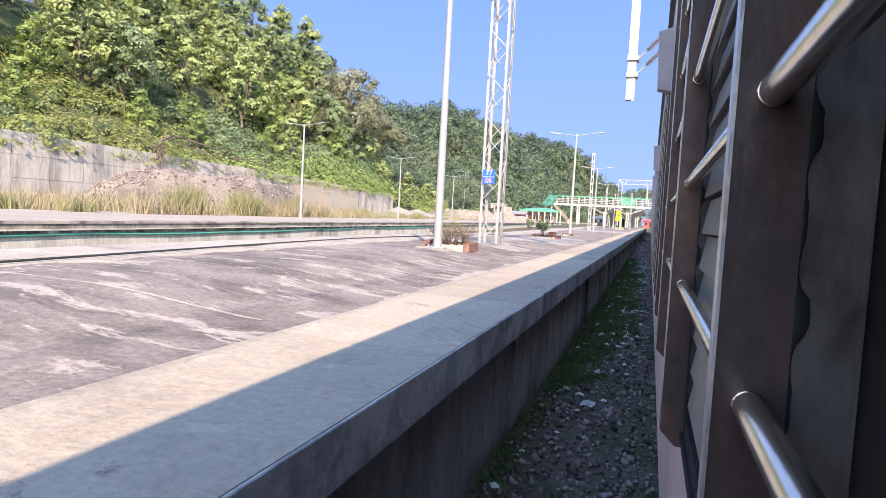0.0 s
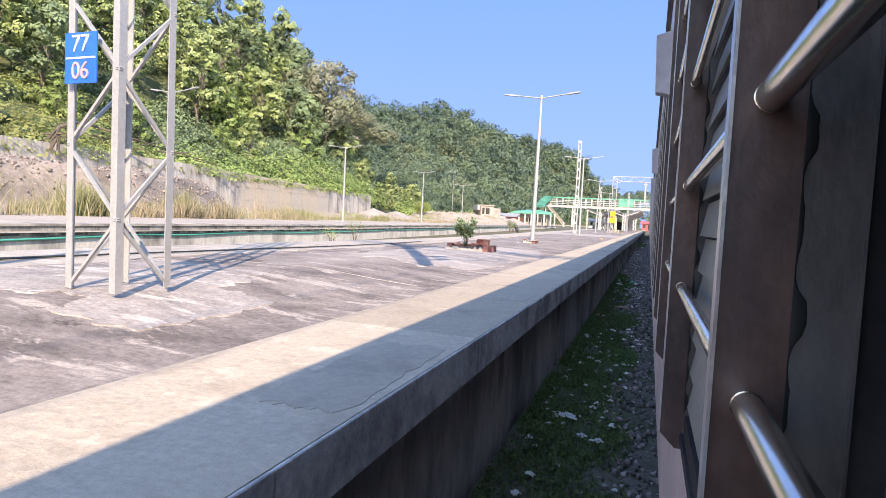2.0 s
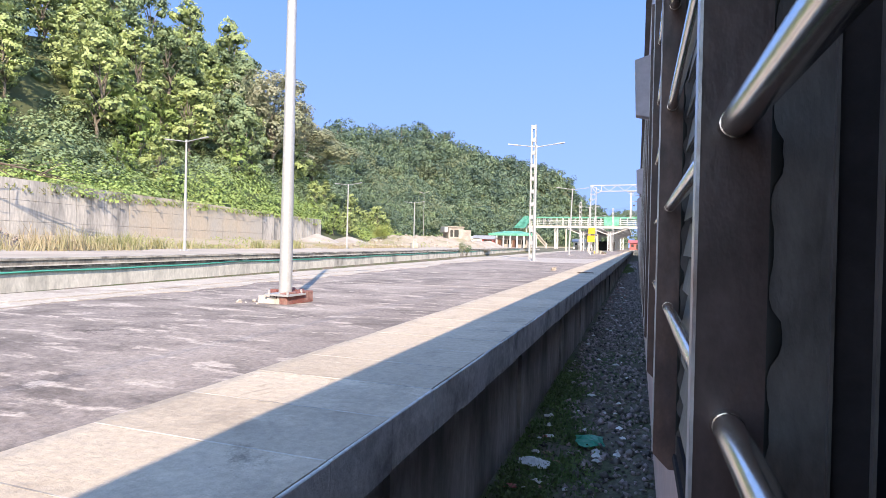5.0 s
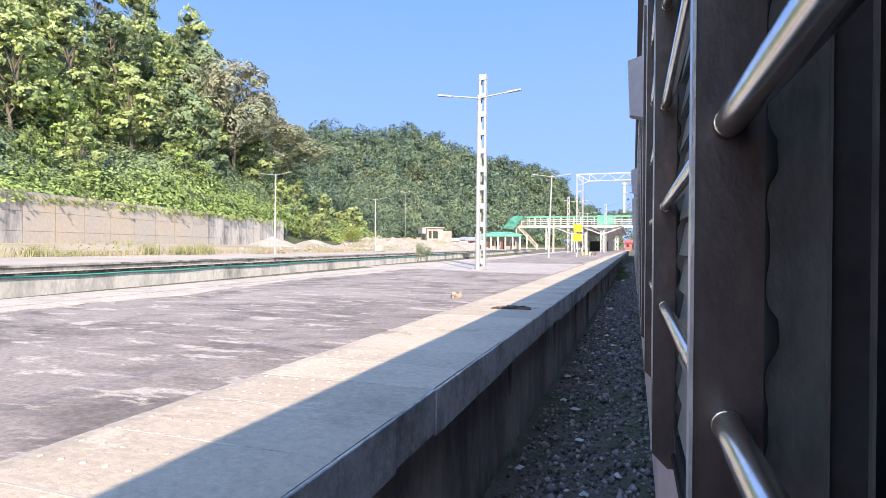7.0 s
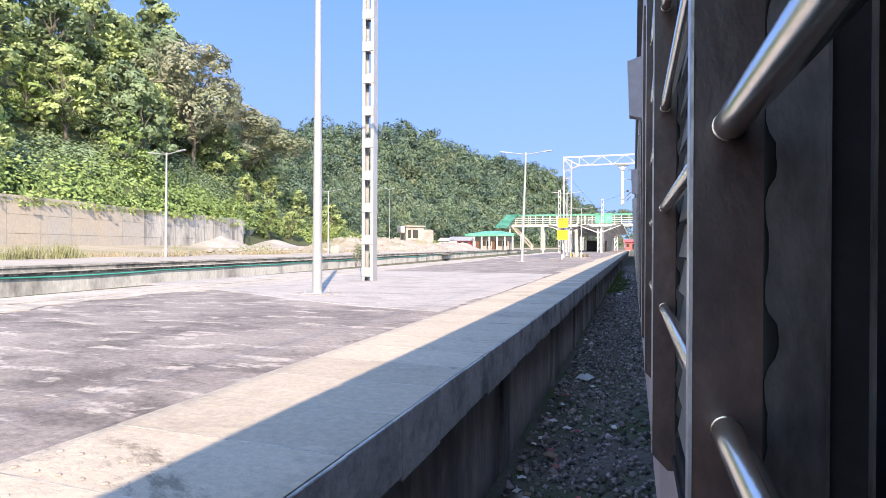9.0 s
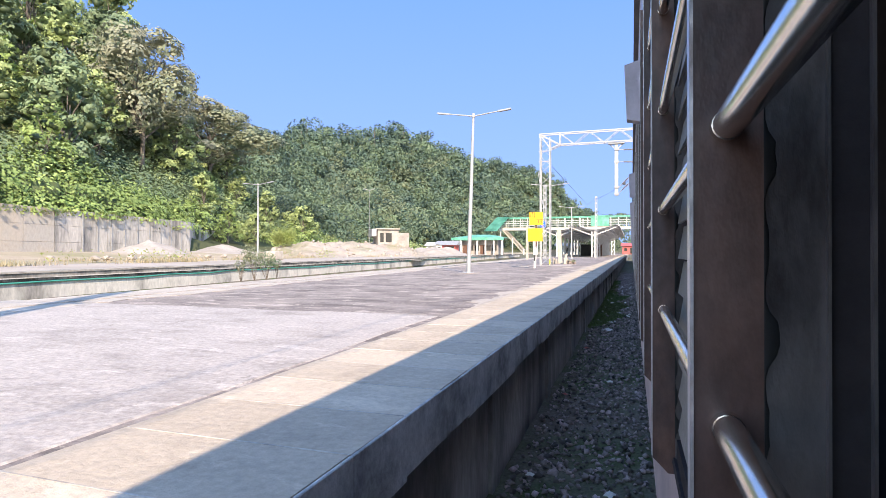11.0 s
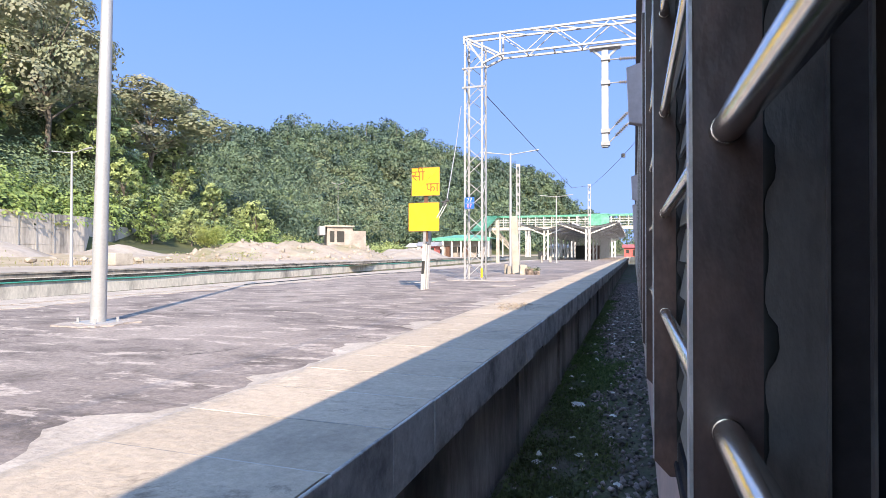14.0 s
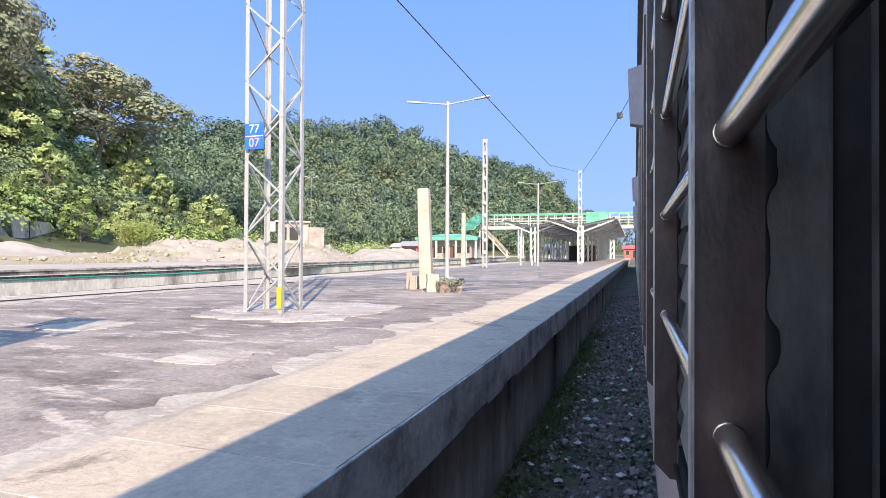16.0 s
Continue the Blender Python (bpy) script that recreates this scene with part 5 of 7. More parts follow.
build_shrub("shrub", "dark green leafy shrub growing in the broken planter", pose(-3.9, 27.3, 0.12), 950, 0.28, 0.6, 0.075, M_LEAF_DARK, 4, 12)
for i, (x, y, s) in enumerate(((-3.5, 15.35, 0.85), (-3.3, 15.5, 0.9), (-3.75, 15.55, 0.75))):
    build_shrub("shrub", "dry brownish shrub growing in the red planter", pose(x, y, 0.15, 0, 0, 70 * i), 330, 0.40, 0.55 * s, 0.026, M_LEAF_DRY, 11 + i, 30)
for i, (x, y, h, n, wide) in enumerate(((-14.9, 78.35, 1.55, 620, 0.5), (-14.7, 78.9, 1.15, 520, 0.6), (-14.75, 77.3, 1.0, 210, 0.28), (-15.1, 80.2, 0.85, 110, 0.25))):
    build_shrub("shrub", "dusty olive-brown weed growing at the far platform kerb", pose(x, y, -0.45), n, wide, h, 0.085, (M_LEAF_BROWN, M_LEAF_DARK)[i % 2], 31 + i, 14)
for i, (x, y, h) in enumerate(((-8.8, 31.0, 0.8), (-8.6, 29.3, 0.6))):
    build_shrub("shrub", "dusty green weed growing at the far platform kerb", pose(x, y, -0.25), 190, 0.4, h, 0.042, M_LEAF, 34 + i, 12)
build_shrub("shrub", "tall clump of yellowish dry grass and scrub beside the mound", pose(-44.6, 123.8, 0.1), 2300, 2.1, 3.6, 0.24, M_LEAF_BRIGHT, 61, 40)
build_shrub("shrub", "low dry bush at the foot of a concrete stub", pose(-3.5, 93.5, 0.0), 420, 0.32, 0.26, 0.06, M_LEAF_BROWN, 51, 14)

# ---------------------------------------------------------------- concrete stubs


def build_stub(h, w, at, label):
    st = thing("concrete_post", label, "post", at=at, group="concrete stubs")
    bm = bmesh.new()
    v = []
    for z, s in ((0, 1.12), (h * 0.5, 1.04), (h, 1.0)):
        v.append([bm.verts.new((x * w * s, y * w * s, z)) for x, y in ((-0.5, -0.5), (0.5, -0.5), (0.5, 0.5), (-0.5, 0.5))])
    for a, b in zip(v, v[1:]):
        for i in range(4):
            bm.faces.new((a[i], a[(i + 1) % 4], b[(i + 1) % 4], b[i]))
    bm.faces.new(v[-1])
    bm.faces.new(v[0][::-1])
    part("shaft", bm, M_CONCRETE, st, bevel=0.012)
    return st


build_stub(2.15, 0.24, pose(-4.2, 94.0, 0, 0, -2.0, 8), "bare leaning concrete post on the platform")
build_stub(3.4, 0.24, pose(-10.37, 117.35, 0, 0, 0, 5), "tall bare concrete post near the far kerb")
for x, y, h in ((-4.42, 93.75, 0.3), (-4.58, 93.95, 0.36), (-4.5, 94.25, 0.28), (-6.9, 122.5, 0.55), (-7.6, 122.0, 0.6), (-7.2, 124.0, 0.5)):
    build_stub(h, 0.13, pose(x, y, 0, 0, 0, 20), "short broken concrete stub on the platform")

for x, y, w, h, mat, label in ((-3.84, 93.35, 0.22, 0.36, M_CONCRETE, "broken concrete lump beside the leaning post"), (-3.56, 93.2, 0.2, 0.24, M_DEBRIS, "dark lump of rubble beside the leaning post"), (-3.3, 93.3, 0.12, 0.14, M_DEBRIS, "small dark lump of rubble on the paving")):
    bm = bmesh.new()
    bmesh.ops.create_cube(bm, size=1.0)
    bmesh.ops.subdivide_edges(bm, edges=bm.edges[:], cuts=3, use_grid_fill=True)
    for v in bm.verts:
        v.co *= 1 + 0.3 * noise.noise(v.co * 1.7 + Vector((x * 9, y, 0)))
        v.co = Vector((v.co.x * w, v.co.y * w, (v.co.z + 0.5) * h))
    tagged(part("rubble_lump", bm, mat, at=pose(x, y, -0.02, 0, 0, 40 * x)), label, "rubble")

# ---------------------------------------------------------------- station: footbridge, canopy, buildings


def build_footbridge(y, x0, x1, z):
    fb = thing("footbridge", "green and white steel footbridge over the tracks", "footbridge")
    w = 2.6
    bm = bmesh.new()
    add_box(bm, x0, x1, y, y + w, z - 0.75, z - 0.25)
    part("girder", bm, M_WHITE, fb)
    bm = bmesh.new()
    add_box(bm, x0, x1, y, y + w, z - 0.25, z)
    part("deck", bm, M_CONCRETE, fb)
    for yy in (y + 0.05, y + w - 0.05):
        for zz, t in ((z + 0.5, 0.07), (z + 1.1, 0.08), (z + 1.65, 0.07)):
            bm = bmesh.new()
            add_bar(bm, (x0, yy, zz), (x1, yy, zz), t)
            part("rail", bm, M_WHITE, fb)
        bm = bmesh.new()
        add_bar(bm, (x0, yy, z + 2.5), (x1, yy, z + 2.5), 0.3)
        part("top_rail", bm, M_GREEN_ROOF, fb, "green top rail")
        pm = bmesh.new()
        add_box(pm, -0.06, 0.06, -0.06, 0.06, 0, 2.45)
        pm = mesh_of("upright", pm, M_WHITE)
        n = int((x1 - x0) / 1.9)
        for i in range(n + 1):
            part("upright", pm, None, fb, at=pose(x0 + (x1 - x0) * i / n, yy, z))
    for x in (-24.0, -13.5, -4.5):
        bm = bmesh.new()
        for yy in (y + 0.3, y + w - 0.3):
            for dx in (-0.35, 0.35):
                add_box(bm, x + dx - 0.12, x + dx + 0.12, yy - 0.12, yy + 0.12, 0.0, z - 0.75)
            for i in range(4):
                add_bar(bm, (x - 0.35, yy, 0.4 + i * 1.3), (x + 0.35, yy, 1.7 + i * 1.3), 0.08)
        part("pier", bm, M_WHITE, fb)
    # green sheets on the stair tops
    bm = bmesh.new()
    add_box(bm, -9.8, -5.4, y - 0.1, y - 0.06, z + 0.1, z + 2.75)
    part("green_screen", bm, M_GREEN_ROOF, fb, "green sheet screen")
    # covered stair going down on the left
    bm = bmesh.new()
    v = [bm.verts.new(p) for p in ((x0 - 0.5, y - 0.6, z + 2.75), (x0 + 2.8, y - 0.6, z + 2.75), (x0 + 1.2, y - 8, z - 1.2), (x0 - 2.2, y - 8, z - 1.2), (x0 - 0.5, y + w, z + 2.75), (x0 + 2.8, y + w, z + 2.75))]
    bm.faces.new((v[0], v[1], v[2], v[3]))
    bm.faces.new((v[0], v[4], v[5], v[1]))
    bmesh.ops.solidify(bm, geom=bm.faces[:], thickness=0.12)
    part("stair_roof", bm, M_GREEN_ROOF, fb, "sloping green sheet roof")
    bm = bmesh.new()
    for i in range(16):
        s = i / 16
        add_box(bm, x0 + 1.0 + 5.5 * s, x0 + 1.5 + 5.5 * s, y + 0.2, y + w - 0.2, z - 0.2 - 5.9 * s - 0.3, z - 0.2 - 5.9 * s)
    for yy in (y + 0.1, y + w - 0.2):
        add_bar(bm, (x0 + 0.8, yy, z + 0.6), (x0 + 6.8, yy, 0.9), 0.12)
        add_bar(bm, (x0 + 0.8, yy, z - 0.5), (x0 + 6.8, yy, -0.2 + 0.3), 0.3)
    part("stair", bm, M_CONCRETE, fb)
    bm = bmesh.new()
    for x in (x0 + 0.4, x0 + 3.6, x0 + 6.6):
        add_box(bm, x - 0.15, x + 0.15, y - 0.2, y + 0.1, 0.0, z - 0.3 - max(0, x - x0 - 1) * 0.95)
    part("stair_posts", bm, M_WHITE, fb)
    return fb


build_footbridge(206.0, -33.5, 14.0, 7.15)


def build_canopy(x, y0, y1, z, half):
    """A butterfly canopy on a row of columns."""
    ca = thing("platform_canopy", "grey butterfly canopy on white steel columns", "canopy", group="platform canopies")
    for s in (-1, 1):
        bm = bmesh.new()
        v = [bm.verts.new(p) for p in ((x, y0, z), (x, y1, z), (x + s * half, y1, z + 0.75), (x + s * half, y0, z + 0.75))]
        bm.faces.new(v)
        bmesh.ops.solidify(bm, geom=bm.faces[:], thickness=0.09)
        part("roof_wing", bm, M_CANOPY, ca)
        bm = bmesh.new()
        add_bar(bm, (x + s * half, y0, z + 0.68), (x + s * half, y1, z + 0.68), 0.2)
        part("fascia", bm, M_WHITE, ca)
    n = int((y1 - y0) / 6)
    for i in range(n + 1):
        yy = y0 + 0.4 + (y1 - y0 - 0.8) * i / n
        bm = bmesh.new()
        for dx in (-0.22, 0.22):
            add_box(bm, x + dx - 0.09, x + dx + 0.09, yy - 0.12, yy + 0.12, 0.0, z)
        for k in range(4):
            add_bar(bm, (x - 0.22, yy, 0.3 + 0.8 * k), (x + 0.22, yy, 1.1 + 0.8 * k), 0.06)
        col = part("column", bm, M_WHITE, ca)
        bm = bmesh.new()
        for s in (-1, 1):
            add_bar(bm, (x, yy, z - 0.75), (x + s * half * 0.95, yy, z + 0.5), 0.14)
            add_bar(bm, (x, yy, z - 0.12), (x + s * half, yy, z + 0.6), 0.12)
            add_bar(bm, (x + s * half * 0.5, yy, z - 0.15), (x + s * half * 0.5, yy, z + 0.3), 0.08)
        part("brackets", bm, M_WHITE, col)
    return ca


build_canopy(-10.2, 142.0, 196.0, 3.75, 3.2)
build_canopy(-5.1, 140.0, 196.0, 3.75, 3.4)


def build_bench_wall(x0, x1, y, h, mat, label):
    bm = bmesh.new()
    add_box(bm, x0, x1, y, y + 0.6, 0, h)
    add_box(bm, x0 - 0.1, x1 + 0.1, y - 0.1, y + 0.7, h, h + 0.07)
    return tagged(part("platform_kiosk", bm, mat), label, "kiosk")


build_bench_wall(-6.1, -4.8, 158.0, 1.9, M_RUST, "dark brown closed kiosk under the canopy")
build_bench_wall(-8.8, -6.6, 164.0, 2.0, M_DARK, "dark stall under the platform canopy")
build_bench_wall(-12.4, -10.8, 150.0, 1.0, M_CONCRETE, "pale concrete bench wall under the canopy")


def build_station(x0, x1, y, d, h):
    st = thing("station_building", "white station building with a hipped green sheet roof", "station building")
    bm = bmesh.new()
    add_box(bm, x0, x1, y, y + d, 0.1, h)
    part("wall", bm, M_HUT, st)
    bm = bmesh.new()
    o, r = 1.6, 0.8
    lo = [bm.verts.new(p) for p in ((x0 - o, y - o, h), (x1 + o, y - o, h), (x1 + o, y + d + o, h), (x0 - o, y + d + o, h))]
    hi = [bm.verts.new(p) for p in ((x0 + 2.5, y + d / 2, h + r), (x1 - 2.5, y + d / 2, h + r))]
    bm.faces.new((lo[0], lo[1], hi[1], hi[0]))
    bm.faces.new((lo[2], lo[3], hi[0], hi[1]))
    bm.faces.new((lo[1], lo[2], hi[1]))
    bm.faces.new((lo[3], lo[0], hi[0]))
    bm.faces.new(lo[::-1])
    part("roof", bm, M_GREEN_ROOF, st, "green sheet roof")
    bm = bmesh.new()
    add_box(bm, x0 - o, x1 + o, y - o - 0.05, y - o, h - 0.55, h + 0.05)
    part("fascia", bm, M_GREEN_ROOF, st)
    n = 7
    for i in range(n):
        bm = bmesh.new()
        x = x0 - o + 0.4 + (x1 - x0 + 2 * o - 0.8) * i / (n - 1)
        add_box(bm, x - 0.16, x + 0.16, y - o + 0.1, y - o + 0.42, 0.1, h)
        part("pillar", bm, M_WHITE, st)
    for i in range(6):
        x = x0 + 0.8 + i * (x1 - x0 - 1.6) / 5.5
        bm = bmesh.new()
        if i % 3 == 0:
            add_box(bm, x, x + 1.0, y - 0.04, y + 0.02, 0.15, 2.3)
            part("door", bm, M_RUST, st, "brown door")
        else:
            add_box(bm, x, x + 1.1, y - 0.04, y + 0.02, 1.0, 2.2)
            part("window", bm, M_DARK, st)
    return st


build_station(-37.5, -28.5, 183.0, 6.0, 3.9)


def build_shed(x0, x1, y, d, h, mats, label, name="shed"):
    sh = thing(name, label, "building")
    bm = bmesh.new()
    add_box(bm, x0, x1, y, y + d, 0.0, h)
    part("wall", bm, mats[0], sh)
    bm = bmesh.new()
    lo = [bm.verts.new(p) for p in ((x0 - 0.5, y - 0.5, h), (x1 + 0.5, y - 0.5, h), (x1 + 0.5, y + d + 0.5, h), (x0 - 0.5, y + d + 0.5, h))]
    hi = [bm.verts.new(p) for p in ((x0 - 0.5, y + d / 2, h + 0.9), (x1 + 0.5, y + d / 2, h + 0.9))]
    bm.faces.new((lo[0], lo[1], hi[1], hi[0]))
    bm.faces.new((lo[2], lo[3], hi[0], hi[1]))
    bm.faces.new((lo[1], lo[2], hi[1]))
    bm.faces.new((lo[3], lo[0], hi[0]))
    part("roof", bm, mats[1], sh)
    for i in range(3):
        bm = bmesh.new()
        x = x0 + 0.5 + (x1 - x0 - 1.5) * i / 2
        add_box(bm, x, x + 0.8, y - 0.03, y + 0.02, 0.2 if i == 1 else 0.9, 1.9)
        part("opening", bm, M_DARK, sh)
    return sh


build_shed(-46.5, -40.5, 192.0, 5.0, 2.6, (M_WHITE, M_DULL), "white shed with a grey sheet roof")
build_shed(-39.5, -36.5, 176.0, 3.0, 2.2, (M_REDPLASTIC, M_DULL), "small red and white trackside shed")
build_shed(-52.0, -47.5, 200.0, 4.0, 2.4, (M_WHITE, M_WHITE), "small white shed far behind the platform")
build_shed(-19.5, -14.0, 214.0, 4.0, 2.3, (M_WHITE, M_DULL), "low white stall under the footbridge")
build_shed(-2.6, 2.2, 232.0, 4.0, 2.4, (M_REDPLASTIC, M_REDPLASTIC), "red-roofed stall at the far platform end")

hut = thing("hut", "unfinished flat-roofed hut on the earth mound", "hut", at=pose(-33.9, 131.0, 0.9, 0, 0, 36))
bm = bmesh.new()
add_box(bm, 0.0, 3.0, 0, 3.6, -0.6, 3.0)
add_box(bm, 3.0, 4.6, 0.25, 3.6, -0.6, 2.55)
part("wall", bm, M_HUT, hut)
bm = bmesh.new()
add_box(bm, -0.3, 3.15, -0.3, 3.75, 3.0, 3.16)
part("roof_slab", bm, M_CONCRETE, hut)
for x, w in ((0.35, 0.5), (1.15, 0.85)):
    bm = bmesh.new()
    add_box(bm, x, x + w, -0.03, 0.02, 1.2, 2.5)
    part("window", bm, M_DARK, hut)
bm = bmesh.new()
add_box(bm, -0.9, -0.2, -0.3, 2.4, 2.0, 3.05)
part("water_tank", bm, M_DULL, hut, bevel=0.05)

# ---------------------------------------------------------------- heaps of earth, gravel and sand


def build_heap(name, label, cx, cy, rx, ry, h, mat, seed, turn=0.0, z=0.1, rough=0.35, flat=1.0, res=46):
    rng = random.Random(seed)
    off = Vector((rng.uniform(0, 50), rng.uniform(0, 50), 0))
    bm = bmesh.new()
    bmesh.ops.create_grid(bm, x_segments=res, y_segments=res, size=1.0)
    for v in bm.verts:
        r = math.hypot(v.co.x, v.co.y) * (1 + 0.22 * noise.noise(Vector((v.co.x, v.co.y, 0)) * 1.6 + off))
        q = max(0.0, 1 - r)
        k = min(1.0, q * flat)
        k = k * k * (3 - 2 * k) if flat > 1 else q ** 0.85
        v.co.z = h * k * (1 + rough * noise.noise(Vector((v.co.x * rx * 0.5, v.co.y * ry * 0.5, 3)) + off)) + ((0.12 * h * rough * noise.noise(Vector((v.co.x * rx * 2, v.co.y * ry * 2, 9)) + off) + 0.13 * rough * abs(noise.noise(Vector((v.co.x * rx * 0.9, v.co.y * ry * 0.7, 5)) + off))) if q > 0 else 0) - 0.12
        v.co.x *= rx
        v.co.y *= ry
    return tagged(part(name, bm, mat, smooth=True, at=pose(cx, cy, z, 0, 0, turn)), label, "heap")


gravel = build_heap("gravel_heap", "long heap of brown gravel before the wall", -29.8, 38.0, 5.0, 11.4, 2.35, M_GRAVEL, 2, 5, 0.15, 0.2, 2.6, 70)


def stones_on(heap, count, lo, hi, mat, seed, name, label):
    """Loose angular stones lying on a heap's surface, in one mesh."""
    rng = np.random.default_rng(seed)
    me = heap.data
    m = heap.matrix_basis
    high = [v for v in me.vertices if v.co.z > 0.06]
    base = np.array([(1, 0, 0), (-1, 0, 0), (0, 1, 0), (0, -1, 0), (0, 0, 1), (0, 0, -1)], float)
    tri = np.array([0, 2, 4, 2, 1, 4, 1, 3, 4, 3, 0, 4, 2, 0, 5, 1, 2, 5, 3, 1, 5, 0, 3, 5])
    vs = []
    for i in range(count):
        p = m @ (high[rng.integers(len(high))].co + Vector((rng.uniform(-0.09, 0.09), rng.uniform(-0.2, 0.2), 0.01)))
        s = lo + (hi - lo) * rng.random() ** 3
        q = (base + rng.normal(0, 0.28, (6, 3))) * s
        a = rng.uniform(0, 6.28)
        q[:, :2] = q[:, :2] @ np.array(((math.cos(a), math.sin(a)), (-math.sin(a), math.cos(a))))
        vs.append(q + np.array(p))
    f = (np.arange(count)[:, None] * 6 + tri[None]).ravel()
    tagged(part(name, raw_mesh(name, np.concatenate(vs), f, 3, mat), None), label, "stones", kind="stuff")


M_STONES = material("loose_broken_stone", (0.19, 0.155, 0.13), (0.36, 0.31, 0.265), 3.0, 0.9, 0.2, island=0.5)
stones_on(gravel, 6000, 0.025, 0.12, M_STONES, 3, "gravel_stones", "loose angular stones lying over the gravel heap")
build_heap("sand_heap", "pale heap of sand by the wall", -44.0, 101.0, 3.6, 5.4, 1.6, M_SAND, 5, 10, 0.35, 0.2)
build_heap("sand_heap", "low pale heap of sand by the wall", -45.5, 113.0, 4.0, 7.5, 1.3, M_SAND, 6, 4, 0.35, 0.15)
mound = build_heap("earth_mound", "broad mound of excavated pale earth", -40.5, 135.0, 13.5, 23.0, 1.95, M_MOUND, 9, 14, -0.1, 0.45, 1.8, 110)
build_heap("earth_mound", "low mound of excavated pale earth", -37.0, 165.0, 8.0, 16.0, 1.5, M_SAND, 10, 8, 0.0, 0.4, 1.5)
build_heap("earth_mound", "low mound of excavated pale earth", -58.0, 160.0, 8.0, 16.0, 2.0, M_MOUND, 12, 20, 0.0, 0.4, 1.5)
stones_on(mound, 900, 0.06, 0.34, M_SAND, 4, "rubble", "pale rubble strewn over the earth mound")
# broken stones strewn over the mounds and along the foot of the wall
rng = np.random.default_rng(63)
for i in range(120):
    y = rng.uniform(84, 150)
    x = float(lamp_line(y)) - rng.uniform(4, 22)
    t = rng.uniform(0.1, 0.34)
    z = 0.25 + (1.6 * max(0.0, 1 - math.hypot((x + 40.5) / 13.0, (y - 135.0) / 22.0)) if y > 112 else 0.1)
    bm = bmesh.new()
    bmesh.ops.create_icosphere(bm, subdivisions=1, radius=t)
    for v in bm.verts:
        v.co *= 1 + 0.45 * noise.noise(v.co * 3.0 / t + Vector((i * 3.1, 0, 0)))
        v.co.z *= 0.6
    tagged(part("stone", bm, M_SAND, at=pose(x, y, z, 0, 0, i * 40.0)), "pale broken stone lying on dusty ground", "stone", group="strewn stones")
bm = bmesh.new()
add_box(bm, -27.3, -26.3, 96.0, 97.2, 0.1, 0.8)
tagged(part("concrete_block", bm, M_CONCRETE, bevel=0.05), "square concrete block on the opposite platform", "block")

# ---------------------------------------------------------------- trees
TREE_H = 13.0


def build_tree(name, label, seed, mat, leaves, size, crown_from, crown_r, slim_trunk=1.0):
    rng = np.random.default_rng(seed)
    tree = thing(name, label, "tree", group="trees on the slope")
    bm = bmesh.new()
    lobes = []
    pts = [Vector((0, 0, -0.8))]
    for i in range(5):
        pts.append(Vector((rng.normal(0, 0.18) * i, rng.normal(0, 0.18) * i, TREE_H * 0.72 * (i + 1) / 5)))
    for i in range(5):
        add_prism(bm, pts[i], pts[i + 1], 0.3 * slim_trunk * (1 - i / 6), 0.3 * slim_trunk * (1 - (i + 1) / 6), n=8)
    n = 15
    for i in range(n):
        s = crown_from + (1.0 - crown_from) * (i + 0.5) / n
        a = i * 2.4 + rng.uniform(-0.5, 0.5)
        reach = crown_r * math.sin(math.pi * min(0.95, 0.22 + 0.72 * (s - crown_from) / (1 - crown_from))) * rng.uniform(0.55, 0.95)
        tip = Vector((math.cos(a) * reach, math.sin(a) * reach, TREE_H * s * rng.uniform(0.93, 1.0)))
        k = min(3.99, max(0.3, tip.z * 0.72 / (TREE_H * 0.72) * 5 * 0.8))
        root = pts[int(k)].lerp(pts[int(k) + 1], k - int(k))
        mid = root.lerp(tip, 0.5) + Vector((0, 0, 0.3))
        add_prism(bm, root, mid, 0.09, 0.06, n=5)
        add_prism(bm, mid, tip, 0.06, 0.02, n=5)
        lobes.append((tip, rng.uniform(0.7, 1.4) * crown_r * 0.34))
    part("trunk", bm, M_BARK, tree)
    # every bough carries a rounded mass of leaves, broken into sprays
    c, o = [], []
    w = np.array([r ** 2 for _, r in lobes])
    pick = rng.choice(n, leaves, p=w / w.sum())
    for i in range(n):
        m = (pick == i).sum()
        sprays = rng.normal(size=(max(5, m // 14), 3))
        sprays /= np.linalg.norm(sprays, axis=1)[:, None]
        sprays[:, 2] = np.where(rng.random(len(sprays)) < 0.3, np.abs(sprays[:, 2]), sprays[:, 2])
        d = sprays[rng.integers(len(sprays), size=m)] + rng.normal(size=(m, 3)) * 0.22
        d /= np.linalg.norm(d, axis=1)[:, None]
        r = lobes[i][1] * (0.74 + 0.28 * rng.random(m)) * (1 + 0.22 * np.sin(d[:, 0] * 5 + i) * np.cos(d[:, 1] * 4 + d[:, 2] * 3))
        c.append(np.array(lobes[i][0]) + d * r[:, None] * np.array((1.1, 1.1, 0.85)))
        o.append(d * 1.4 + np.array((0, 0, -0.35)))
    c, o = np.concatenate(c), np.concatenate(o)
    # dark cores added here paint the shade between the crown's leaves
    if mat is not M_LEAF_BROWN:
        part("inner_foliage", core_mesh("inner_foliage", [t for t, _ in lobes], [(r * 0.5, r * 0.5, r * 0.38) for _, r in lobes], M_LEAF_SHADE, rng, 0.28), None, tree, "dark core standing in for shade inside the crown")
    part("crown", leaf_mesh("crown", c, rng.uniform(0.6, 1.35, len(c)) * size, mat, rng, outward=o, slim=0.62, wild=0.26), None, tree)
    return tree


def hz(x, y):
    return float(hill_height(np.array([x]), np.array([y]))[0])


